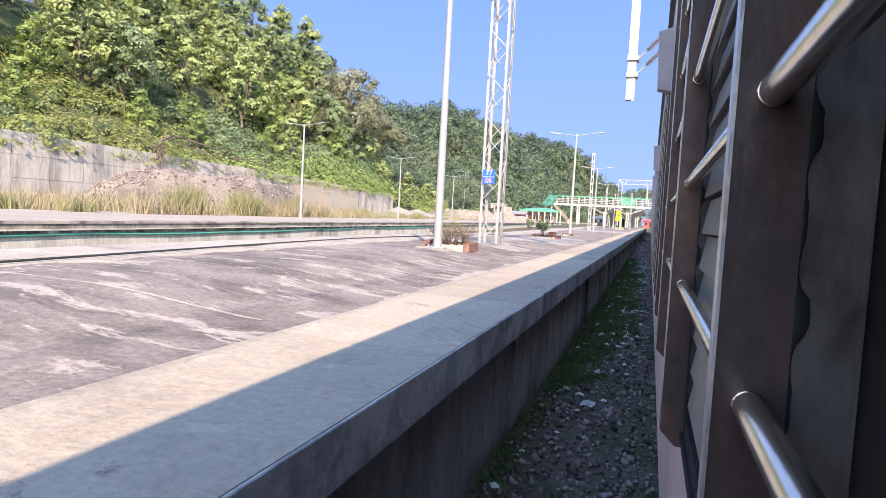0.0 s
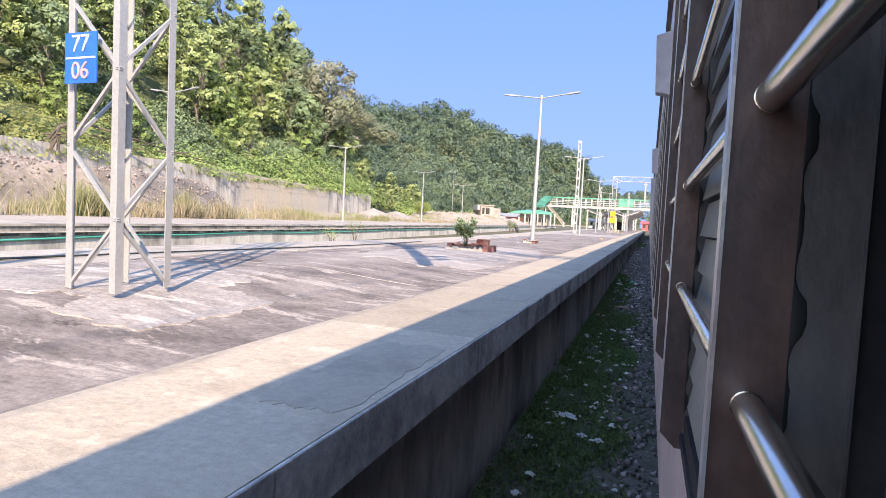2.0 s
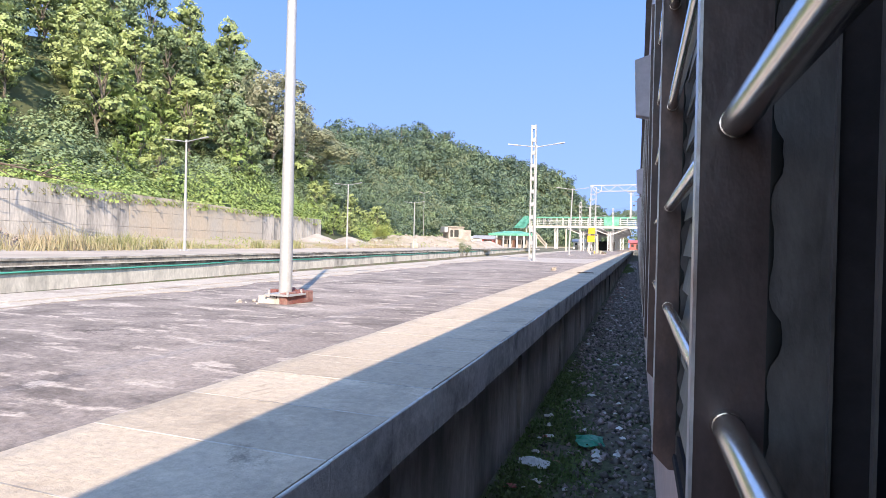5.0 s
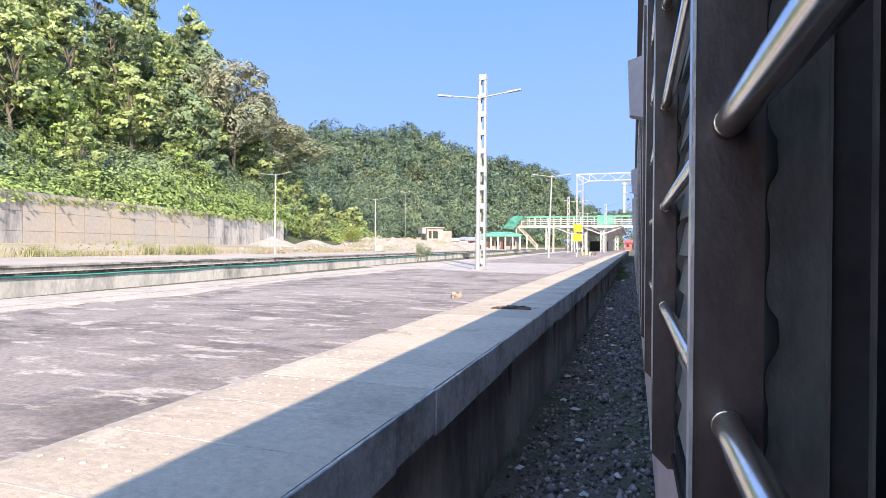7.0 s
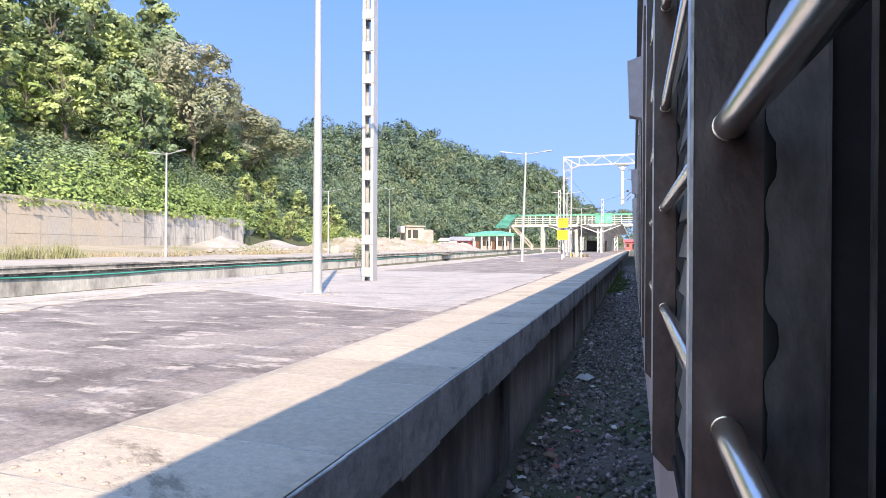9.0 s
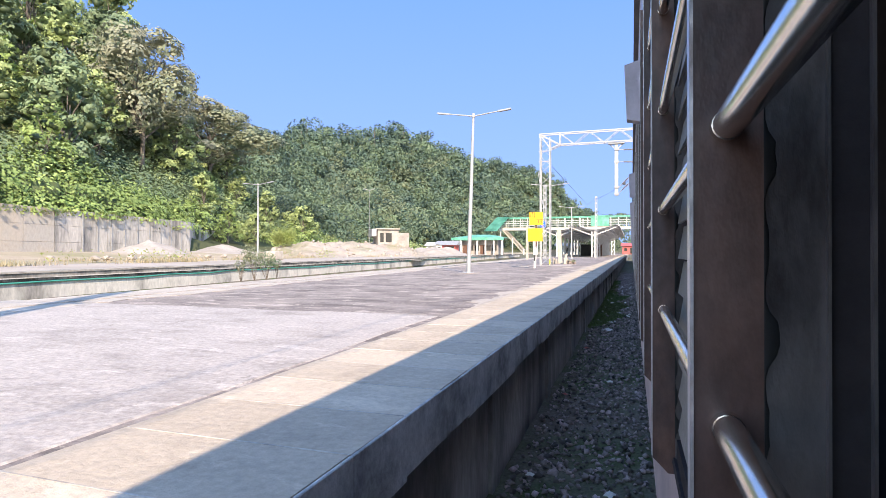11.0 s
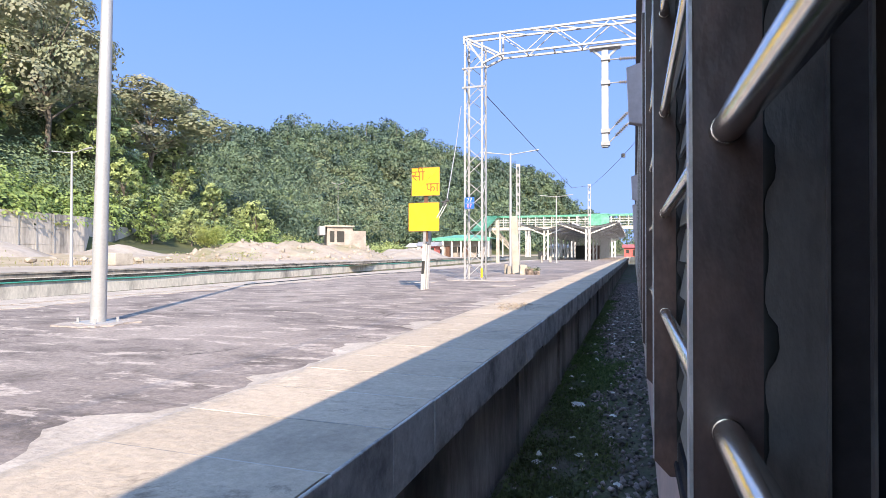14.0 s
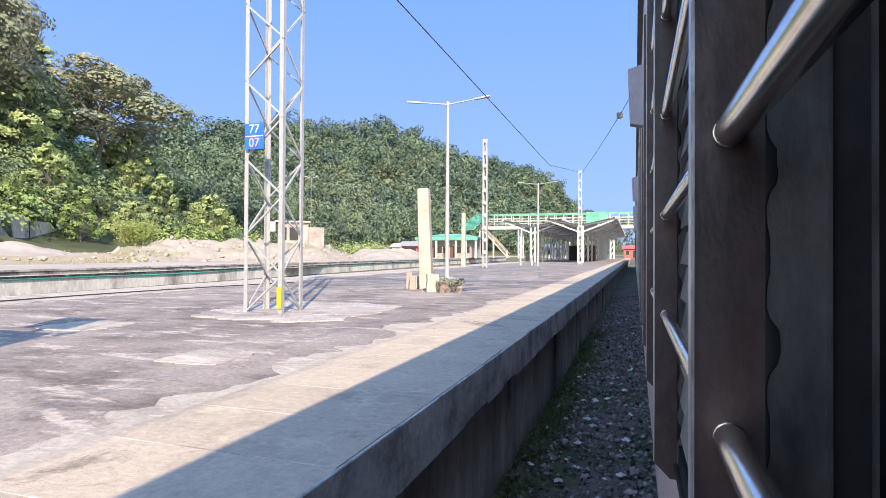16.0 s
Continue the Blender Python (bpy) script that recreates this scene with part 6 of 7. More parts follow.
kinds = [
    build_tree("tree", "broad green forest tree on the slope", 1, M_LEAF, 3300, 0.52, 0.20, 4.6),
    build_tree("tree", "dark green forest tree on the slope", 2, M_LEAF_DARK, 3300, 0.50, 0.18, 4.2),
    build_tree("tree", "bright green leafy tree on the slope", 3, M_LEAF_LUSH, 3400, 0.48, 0.12, 4.3),
    build_tree("tree", "tall slender green tree on the slope", 4, M_LEAF, 2900, 0.48, 0.30, 3.4, 0.8),
    build_tree("tree", "olive-brown tree with a pale trunk", 5, M_LEAF_BROWN, 11000, 0.31, 0.42, 4.6, 0.75),
    build_tree("tree", "broad olive-brown tree with a dense round crown", 9, M_LEAF_BROWN, 12000, 0.36, 0.38, 5.0, 0.75),
]
rt = random.Random(77)


def plant(kind, x, y, h, z=None, yaw=None, wide=1.0):
    s = h / (TREE_H * 1.14)
    m = pose(x, y, (hz(x, y) if z is None else z) - 0.2, 0, 0, rt.uniform(0, 360) if yaw is None else yaw) @ Matrix.Diagonal((s * wide * rt.uniform(0.92, 1.12), s * wide * rt.uniform(0.92, 1.12), s, 1))
    return m


placed = []
first_of = set()


def put(kind, x, y, h, wide=1.0):
    m = plant(kind, x, y, h, wide=wide)
    placed.append((x, y))
    if kind not in first_of:
        first_of.add(kind)
        kinds[kind].matrix_basis = m
    else:
        copy_thing(kinds[kind], m)


# the ones that stand out
for k, x, y, h, *wide in ((4, -67.5, 122.5, 24.5, 1.12), (5, -76.0, 146.0, 18.0, 1.65), (1, -60.0, 105.5, 15.0), (1, -90.0, 139.0, 17.0), (1, -80.0, 128.5, 16.5), (3, -76.0, 117.0, 15.0),
                   (1, -66.0, 108.0, 15.0), (2, -58.0, 101.0, 10.5), (2, -63.5, 131.0, 10.0), (2, -69.0, 138.0, 6.0), (2, -74.0, 150.0, 6.5), (0, -78.0, 153.0, 13.0), (1, -83.0, 147.0, 12.0), (0, -86.0, 158.0, 14.0),
                   (1, -73.0, 133.0, 6.5), (2, -66.0, 150.0, 6.0), (0, -80.0, 166.0, 12.0), (1, -92.0, 172.0, 15.0), (1, -86.0, 132.0, 14.0)):
    put(k, x, y, h, *wide)
for k, x, y, top in ((3, -89.0, 136.0, 52.0), (1, -92.5, 139.0, 50.0), (3, -84.0, 118.0, 49.0), (1, -88.0, 112.0, 50.0)):
    put(k, x, y, min(24.0, top - hz(x, y)), 0.8)
tries = 0
while len(placed) < 152 and tries < 4000:
    tries += 1
    y = rt.uniform(5, 154)
    d = rt.uniform(4.0, 58.0)
    if y < 75 and d < 9 + (75 - y) * 0.12:
        continue
    x = float(wall_line(y)) - d
    if any((x - a) ** 2 + (y - b) ** 2 < (3.6 if d < 30 else 4.6) ** 2 for a, b in placed):
        continue
    k = rt.choice((0, 0, 1, 3, 2, 3, 3, 0) if y < 88 else (0, 0, 1, 1, 2, 3, 3, 1)) if d > 14 else rt.choice((2, 0, 2, 3))
    h = rt.uniform(10.0, 15.5) if d > 14 else rt.uniform(6.0, 9.5)
    # trees round the broad brown one are halved to keep it in the camera's view
    put(k, x, y, h * (0.5 if math.hypot(x + 72, y - 140) < 11 else 1.0))

# undergrowth over the near slope
rng = np.random.default_rng(21)
n = 1350
uy = rng.uniform(-15, 160, n)
ud = 0.6 + 44 * rng.random(n) ** 1.2
ux = wall_line(uy) - ud


def behind_wall(x, y, gap):
    """Nothing grows before the part of the wall that steps back."""
    line = np.interp(y, (114.5, 122.5, 131.5, 139.0), (-51.6, -56.8, -61.5, -66.0))
    return (y < 113) | (y > 141) | (x < line - gap)


keep = behind_wall(ux, uy, 2.2) & ((ud < 22) | (rng.random(n) < 0.4))
ux, uy, ud = ux[keep], uy[keep], ud[keep]
n = len(ux)
uz = hill_height(ux, uy)
rad = rng.uniform(0.8, 2.1, n) * np.where(ud < 5, 0.85, 1.3) * np.where((uy > 66) & (ud < 15), 1.6, 1.0) * np.where((uy > 88) & (uy < 124) & (ud < 12), 1.4, 1.0)
rad = np.minimum(rad, 0.7 + 0.85 * ud)
per = np.clip(36 * rad ** 2, 60, 430).astype(int)
whose = np.repeat(np.arange(n), per)
d = rng.normal(size=(len(whose), 3))
d /= np.linalg.norm(d, axis=1)[:, None]
d[:, 2] = np.abs(d[:, 2])
# lumpy rounded masses, each covered by its own leaves
lump = 1 + 0.24 * np.sin(d[:, 0] * 6 + whose) * np.cos(d[:, 1] * 5 + 2.1 * whose) + 0.12 * np.sin(d[:, 2] * 9 + whose)
rr = rad[whose] * lump * (0.80 + 0.20 * rng.random(len(whose)))
c = np.stack([ux, uy, uz - 0.2], 1)[whose] + d * rr[:, None] * np.array((1.15, 1.15, 0.9))
# shrubs below the trees take a darker leaf colour for the shade there
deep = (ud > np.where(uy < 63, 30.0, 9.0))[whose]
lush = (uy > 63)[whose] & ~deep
for mask, mat, label in ((~lush & ~deep, M_LEAF_BRIGHT, "yellowish green shrubs and grass over the slope"), (lush, M_LEAF_LUSH, "lush green shrubs above the retaining wall"), (deep, M_LEAF_DARK, "green undergrowth below the trees, coloured dark for the shade")):
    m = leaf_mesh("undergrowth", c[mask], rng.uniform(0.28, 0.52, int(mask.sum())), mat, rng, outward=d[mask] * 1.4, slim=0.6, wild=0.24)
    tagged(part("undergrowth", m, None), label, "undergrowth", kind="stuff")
# dark cores added inside the shrubs stand in for their inner shade
m = core_mesh("undergrowth_core", np.stack([ux, uy, uz - 0.2], 1), rad[:, None] * np.array((0.62, 0.62, 0.46)), M_LEAF_SHADE, rng, 0.25)
tagged(part("undergrowth_core", m, None), "dark cores standing in for shade inside the slope shrubs", "undergrowth", kind="stuff")
# low creeper carpet with hanging strands over the wall's top
n = 38000
uy = rng.uniform(-15, 160, n)
ud = -0.1 + np.where(uy < 72, 32.0, 7.0) * rng.random(n) ** 1.4
ux = wall_line(uy) - ud
keep = behind_wall(ux, uy, 0.6)
ux, uy = ux[keep], uy[keep]
n = len(ux)
uz = hill_height(ux, uy) + rng.random(n) * 0.5
m = leaf_mesh("creepers", np.stack([ux, uy, uz], 1), rng.uniform(0.2, 0.42, n), M_LEAF_BRIGHT, rng, up=1.2, slim=0.45)
tagged(part("creepers", m, None), "low creepers and grass carpeting the slope", "undergrowth", kind="stuff")
n = 3600
uy = rng.uniform(20, 84, n)
keep = (np.sin(uy * 0.9) + np.sin(uy * 0.37 + 2) + rng.normal(0, 0.4, n)) > 0.5
uy = uy[keep]
n = len(uy)
ux = wall_line(uy) + 0.1 + 0.25 * rng.random(n)
uz = np.interp(uy, (-80, 60, 80, 114), (5.15, 5.15, 4.9, 4.4)) + 0.25 - 1.1 * rng.random(n) ** 2
m = leaf_mesh("hanging_creepers", np.stack([ux, uy, uz], 1), rng.uniform(0.15, 0.34, n), M_LEAF, rng, up=0.3, slim=0.5)
tagged(part("hanging_creepers", m, None), "green creepers hanging over the wall's top", "creeper", kind="stuff")

# fallen dead tree on the wall
dead = thing("fallen_tree", "bare fallen tree lying over the wall's top", "dead tree", at=pose(-43.6, 46.0, 5.1))
bm = bmesh.new()
add_prism(bm, (0.9, -0.9, -0.7), (0.45, -0.3, 0.5), 0.10, 0.19, n=8)
add_prism(bm, (0.45, -0.3, 0.5), (0.1, 0.3, 1.2), 0.19, 0.13, n=9)
for a in range(7):
    add_prism(bm, (0.45, -0.3, 0.6), (0.45 + 0.9 * math.cos(a), -0.5 + 0.9 * math.sin(a), 0.3 + 0.6 * math.sin(a * 2.3)), 0.1, 0.02, n=5)
for a in range(16):
    tip_r = Vector((0.75 + 0.5 * rt.random(), -0.5 + rt.uniform(-0.9, 0.9), rt.uniform(-1.5, 0.4)))
    knee = Vector((0.6, -0.35, 0.55)).lerp(tip_r, 0.5) + Vector((0.25, 0, 0.2))
    add_prism(bm, (0.45, -0.3, 0.6), knee, 0.07, 0.045, n=5)
    add_prism(bm, knee, tip_r, 0.045, 0.012, n=5)
add_prism(bm, (0.1, 0.3, 1.2), (-0.5, 2.2, 1.9), 0.13, 0.11, n=7)
add_prism(bm, (-0.5, 2.2, 1.9), (-1.0, 4.5, 1.9), 0.11, 0.09, n=7)
add_prism(bm, (-1.0, 4.5, 1.9), (-0.2, 11.0, 0.9), 0.09, 0.05, n=7)
add_prism(bm, (-0.2, 11.0, 0.9), (0.4, 17.0, 0.1), 0.08, 0.03, n=6)
part("trunk", bm, M_DEADWOOD, dead, smooth=True)
for i in range(16):
    bm = bmesh.new()
    s = rt.uniform(0.5, 15)
    p = Vector((-0.8 * math.sin(s * 0.2), s, 1.6 - 0.09 * s))
    q = p + Vector((rt.uniform(-0.6, 1.2), rt.uniform(0.5, 3.5), rt.uniform(-1.0, 1.1)))
    add_prism(bm, p, q, 0.06, 0.02, n=5)
    add_prism(bm, q, q + Vector((rt.uniform(-0.4, 0.8), rt.uniform(0.3, 1.5), rt.uniform(-0.8, 0.5))), 0.025, 0.01, n=4)
    part("branch", bm, M_DEADWOOD, dead)

# ---------------------------------------------------------------- woods on the far hills
rng = np.random.default_rng(33)
cx, cy = [], []
while len(cx) < 2300:
    y = rng.uniform(165, 760) if rng.random() < 0.85 else rng.uniform(700, 1300)
    x = rng.uniform(-205, 40)
    h = hz(x, y)
    xr = float(np.interp(y, (150, 230, 272, 329, 394, 492, 571, 637, 680, 800, 1000, 1500), (-150, -160, -163, -171, -140, -132, -106, -80, -63, -30, -10, 40)))
    if h < 1.2 or x < xr - 14:
        continue
    cx.append(x)
    cy.append(y)
cx, cy = np.array(cx), np.array(cy)
cz = hill_height(cx, cy)
n = len(cx)
rad = rng.uniform(3.6, 7.2, n) * np.where(rng.random(n) < 0.12, 1.35, 1.0)
hgt = rad * rng.uniform(0.4, 1.5, n)
away = np.hypot(cx, cy - 55.0)
leaf = np.clip(away * 0.0044, 0.5, 2.4)
count = np.clip(6.2 * rad ** 2 / (0.42 * leaf ** 2) * 0.68, 30, 900).astype(int)
# each crown is a few rounded masses of leaves round one top
cushions = 9
off = rng.normal(size=(n, cushions, 3)) * np.array((0.46, 0.46, 0.40))
off[:, 0] = (0, 0, 0.55)
who = np.repeat(np.arange(n), count)
which = rng.integers(cushions, size=len(who))
d = rng.normal(size=(len(who), 3))
d /= np.linalg.norm(d, axis=1)[:, None]
d[:, 2] = np.where(d[:, 2] < -0.55, -d[:, 2], d[:, 2])
c = np.stack([cx, cy, cz + hgt], 1)[who] + (off[who, which] + d * (0.32 + 0.10 * rng.random((len(who), 1))) * (0.8 + 0.4 * (which % 3)[:, None] / 2)) * rad[who][:, None] * np.array((1.0, 1.0, 0.95))
tone = rng.choice(3, n, p=(0.50, 0.36, 0.14))[who]
size = leaf[who] * rng.uniform(0.6, 1.25, len(who))
for k, (mat, label) in enumerate(((M_LEAF_FAR, "dense dark green forest over the far hills"), (M_LEAF_FAR_MID, "mid green crowns of the forest over the far hills"), (M_LEAF_FAR_PALE, "olive crowns of the forest over the far hills"))):
    q = tone == k
    m = leaf_mesh("forest", c[q], size[q], mat, rng, outward=d[q] * 1.4 + np.array((0, 0, -0.45)), slim=0.66, wild=0.16)
    tagged(part("far_forest", m, None), label, "forest", kind="stuff")
# taller trees along the ridge
bm = bmesh.new()
ry = rng.uniform(240, 690, 105)
ridge_x = np.interp(ry, (230, 272, 329, 394, 492, 571, 637, 680), (-160, -163, -171, -140, -132, -106, -80, -63)) + rng.normal(0, 5, 105)
cc, dd, ss = [], [], []
for x, y in zip(ridge_x, ry):
    z = hz(x, y)
    h = rng.uniform(8, 18)
    add_prism(bm, (x, y, z), (x, y, z + h), 0.4, 0.15, n=5)
    for k in range(5):
        o = rng.normal(size=3) * np.array((3.0, 3.0, 1.7)) + (x, y, z + h * rng.uniform(0.75, 1.05))
        e = rng.normal(size=(60, 3))
        e /= np.linalg.norm(e, axis=1)[:, None]
        cc.append(o + e * rng.uniform(2.1, 3.9) * (0.86 + 0.16 * rng.random((60, 1))))
        dd.append(e)
cc, dd = np.concatenate(cc), np.concatenate(dd)
tagged(part("ridge_trunks", bm, M_BARK), "bare trunks of the trees along the ridge", "forest", kind="stuff")
m = leaf_mesh("ridge_trees", cc, rng.uniform(1.0, 1.7, len(cc)), M_LEAF_FAR, rng, outward=dd * 1.5, slim=0.6, wild=0.2)
tagged(part("ridge_trees", m, None), "tall dark trees standing along the far ridge", "forest", kind="stuff")
# bushes along the foot of the hill behind the hut and the sheds
n = 150
by = rng.uniform(118, 240, n)
bx = np.interp(by, (118, 150, 200, 240), (-62, -60, -56, -50)) - rng.random(n) * 14
bz = np.maximum(hill_height(bx, by), 0.1)
rad = rng.uniform(1.0, 2.6, n)
per = 170
d = rng.normal(size=(n * per, 3))
d /= np.linalg.norm(d, axis=1)[:, None]
d[:, 2] = np.abs(d[:, 2])
c = np.repeat(np.stack([bx, by, bz], 1), per, 0) + d * (np.repeat(rad, per) * (0.55 + 0.5 * rng.random(n * per)))[:, None] * np.array((1.1, 1.1, 1.25))
m = leaf_mesh("foot_bushes", c, rng.uniform(0.35, 0.7, n * per), M_LEAF, rng, outward=d * 1.3, slim=0.55, wild=0.55)
tagged(part("foot_bushes", m, None), "green bushes at the foot of the wooded hill", "bushes", kind="stuff")

# ---------------------------------------------------------------- dry grass before the wall
rng = np.random.default_rng(8)
n = 76000
gy_ = rng.uniform(2, 130, n)
o = lamp_line(gy_) - 1.6
s = rng.random(n) ** 1.7
gx = o - s * np.minimum(12, o - wall_line(gy_) - 1)
dens = np.sin(gx * 0.9 + gy_ * 0.23) + np.sin(gy_ * 0.51 + 1.3) + rng.normal(0, 0.6, n)
keep = (dens > np.where(gy_ > 48, 1.15, 0.6)) & ((gy_ < 95) | (rng.random(n) < 0.35))
gx, gy_, dens = gx[keep], gy_[keep], dens[keep]
n = len(gx)
hg = rng.uniform(0.25, 0.75, n) * np.where((gy_ < 60) & (dens > 0.5), 1.5 + 0.35 * np.sin(gy_ * 1.9) + 0.25 * np.sin(gx * 2.3 + gy_), 1.0) * np.where(gy_ > 48, 0.6, 1)
m = blade_mesh("dry_grass", np.stack([gx, gy_, np.full(n, 0.0)], 1), hg, 0.022, M_DRYGRASS, rng)
tagged(part("dry_grass", m, None), "tall dry yellow grass before the retaining wall", "grass", kind="stuff")
n = 5000
gy_ = rng.uniform(2, 120, n)
gx = lamp_line(gy_) - 2.2 - 7 * rng.random(n)
keep = (np.sin(gx * 1.1 + gy_ * 0.6) + np.sin(gy_ * 0.23) > 0.9) & (gy_ > 33)
gx, gy_ = gx[keep], gy_[keep]
n = len(gx)
m = leaf_mesh("green_weeds", np.stack([gx, gy_, 0.1 + 0.8 * rng.random(n)], 1), rng.uniform(0.12, 0.25, n), M_LEAF_BRIGHT, rng, slim=0.4)
tagged(part("green_weeds", m, None), "green weeds among the dry grass", "weeds", kind="stuff")
# tall grass clumps in front of the gravel heap
rng = np.random.default_rng(18)
rootpts, tall = [], []
for cy_ in np.concatenate([np.array((26.6, 27.6, 31.4, 32.3, 33.0, 37.9)), rng.uniform(14, 72, 26)]):
    big_one = cy_ in (26.6, 27.6, 31.4, 32.3, 33.0, 37.9)
    cx_ = float(lamp_line(cy_)) - (2.6 if big_one else rng.uniform(2.4, 7.0))
    k = 210 if big_one else int(rng.uniform(60, 150))
    h = rng.uniform(1.5, 1.9) if big_one else rng.uniform(0.6, 1.2)
    rootpts.append(np.stack([cx_ + rng.normal(0, 0.3, k), cy_ + rng.normal(0, 0.38, k), np.full(k, 0.05)], 1))
    tall.append(h * rng.uniform(0.45, 1.0, k))
m = blade_mesh("grass_clumps", np.concatenate(rootpts), np.concatenate(tall), 0.02, M_CLUMP, rng, 0.3)
tagged(part("grass_clumps", m, None), "tall greenish grass clumps before the gravel heap", "grass", kind="stuff")

# ---------------------------------------------------------------- ballast, weeds and litter beside the train
rng = np.random.default_rng(41)


def bed_z(x, y):
    """Loose ballast lies higher towards the rails; the soil by the wall dips."""
    return BED_Z + 0.10 * smooth01((x + 0.75) / 0.9) + 0.03 * np.sin(y * 0.8) * np.cos(x * 3 + y * 0.31)


def weed_reach(y):
    """How far from the platform wall the weeds spread over the ballast."""
    dens = np.interp(y, (4, 7.2, 8.4, 11.5, 13, 15, 27, 29, 36, 39, 73, 75.5, 83, 85.5, 93), (0.6, 0.6, 0.1, 0.1, 0.6, 1.0, 1.0, 0.62, 0.6, 0.0, 0.0, 0.85, 0.85, 0.25, 0.2))
    return EDGE_X + 0.78 * dens + (0.12 * np.sin(1.7 * y) + 0.08 * np.sin(4.1 * y + 1)) * np.minimum(1, dens * 3)


n = 46000
sx = EDGE_X - 0.03 + (1.55) * rng.random(n)
sy = 4 + 106 * rng.random(n)
keep = (sx > weed_reach(sy) - 0.06 + rng.normal(0, 0.07, n)) | (rng.random(n) < 0.07)
sx, sy = sx[keep], sy[keep]
n = len(sx)
base = np.array([(1, 0, 0), (-1, 0, 0), (0, 1, 0), (0, -1, 0), (0, 0, 1), (0, 0, -1)], float)
tri = np.array([0, 2, 4, 2, 1, 4, 1, 3, 4, 3, 0, 4, 2, 0, 5, 1, 2, 5, 3, 1, 5, 0, 3, 5])
rot = rng.uniform(0, 6.28, n)
tilt = rng.normal(0, 0.4, n)
size = np.clip(0.019 * np.exp(rng.normal(0, 0.38, n)), 0.009, 0.05)
jit = 1 + rng.uniform(-0.38, 0.38, (n, 6, 1)) + 0 * base[None]
v = base[None] * jit + rng.normal(0, 0.16, (n, 6, 3))
v = v * size[:, None, None] * np.array((1.15, 0.95, 0.8))
ca, sa = np.cos(rot)[:, None], np.sin(rot)[:, None]
ct, st_ = np.cos(tilt)[:, None], np.sin(tilt)[:, None]
x, y, z = v[..., 0], v[..., 1], v[..., 2]
y, z = y * ct - z * st_, y * st_ + z * ct
x, y = x * ca - y * sa, x * sa + y * ca
zz = bed_z(sx, sy) + size * 0.2 + 0.014 * rng.random(n)
v = np.stack([x + sx[:, None], y + sy[:, None], z + zz[:, None]], -1).reshape(-1, 3)
f = (np.arange(n)[:, None] * 6 + tri[None]).ravel()
tagged(part("ballast", raw_mesh("ballast", v, f, 3, M_BALLAST), None), "loose grey ballast stones beside the rails", "ballast", kind="stuff")
# the soil between wall and rails
part_ys = np.arange(-20, 150, 0.35)
tagged(part("trackside_soil", grid_mesh("trackside_soil", lambda y: np.linspace(EDGE_X - 0.12, 0.75, 14), part_ys, lambda x, y: bed_z(x, y) + 0.012 * np.sin(x * 37 + y * 29), M_TRACKBED), None), "dark trackside soil with moss", "soil", kind="structure")
n = 210000
wx = EDGE_X - 0.08 + 1.0 * rng.random(n)
wy = np.where(rng.random(n) < 0.62, 4 + 35 * rng.random(n), 73 + 24 * rng.random(n))
keep = (wx < weed_reach(wy) + rng.normal(0, 0.09, n)) & (np.sin(wx * 9 + wy * 2.3) + np.sin(wy * 5.1 - wx * 4) + rng.normal(0, 0.8, n) > -0.9)
wx, wy = wx[keep], wy[keep]
n = len(wx)
m = leaf_mesh("weeds", np.stack([wx, wy, bed_z(wx, wy) + 0.005 + 0.05 * rng.random(n) ** 1.5], 1), rng.uniform(0.018, 0.055, n), M_WEED, rng, up=0.8, slim=0.5)
tagged(part("trackside_weeds", m, None), "low green weeds beside the track", "weeds", kind="stuff")
m = blade_mesh("grass_tufts", np.stack([wx, wy, bed_z(wx, wy)], 1)[::4], rng.uniform(0.03, 0.11, len(wx[::4])), 0.003, M_WEED, rng, 0.5)
tagged(part("grass_tufts", m, None), "short grass tufts beside the track", "grass", kind="stuff")


def crumpled(name, label, x, y, sx_, sy_, h, mat, seed, category="litter", into=None):
    r = random.Random(seed)
    bm = bmesh.new()
    bmesh.ops.create_grid(bm, x_segments=5, y_segments=5, size=0.5)
    off = Vector((r.uniform(0, 90), r.uniform(0, 90), 0))
    for v in bm.verts:
        q = Vector((v.co.x * 3, v.co.y * 3, 0)) + off
        v.co.x += 0.16 * noise.noise(q + Vector((5, 0, 0)))
        v.co.y += 0.16 * noise.noise(q + Vector((0, 7, 0)))
        e = max(0, 1 - 1.7 * math.hypot(v.co.x, v.co.y))
        v.co = Vector((v.co.x * sx_, v.co.y * sy_, h * (0.25 + 0.75 * e) * (0.6 + 0.8 * abs(noise.noise(q * 1.3)))))
    bmesh.ops.solidify(bm, geom=bm.faces[:], thickness=0.004)
    z = float(bed_z(np.array([x]), np.array([y]))[0])
    at = pose(x, y, z + 0.025, 0, 0, r.uniform(0, 360))
    if into is not None:
        bm.transform(at)
        me = bpy.data.meshes.new(name)
        bm.to_mesh(me)
        bm.free()
        into.from_mesh(me)
        bpy.data.meshes.remove(me)
        return None
    return tagged(part(name, bm, mat, at=at), label, category, group="litter beside the track")


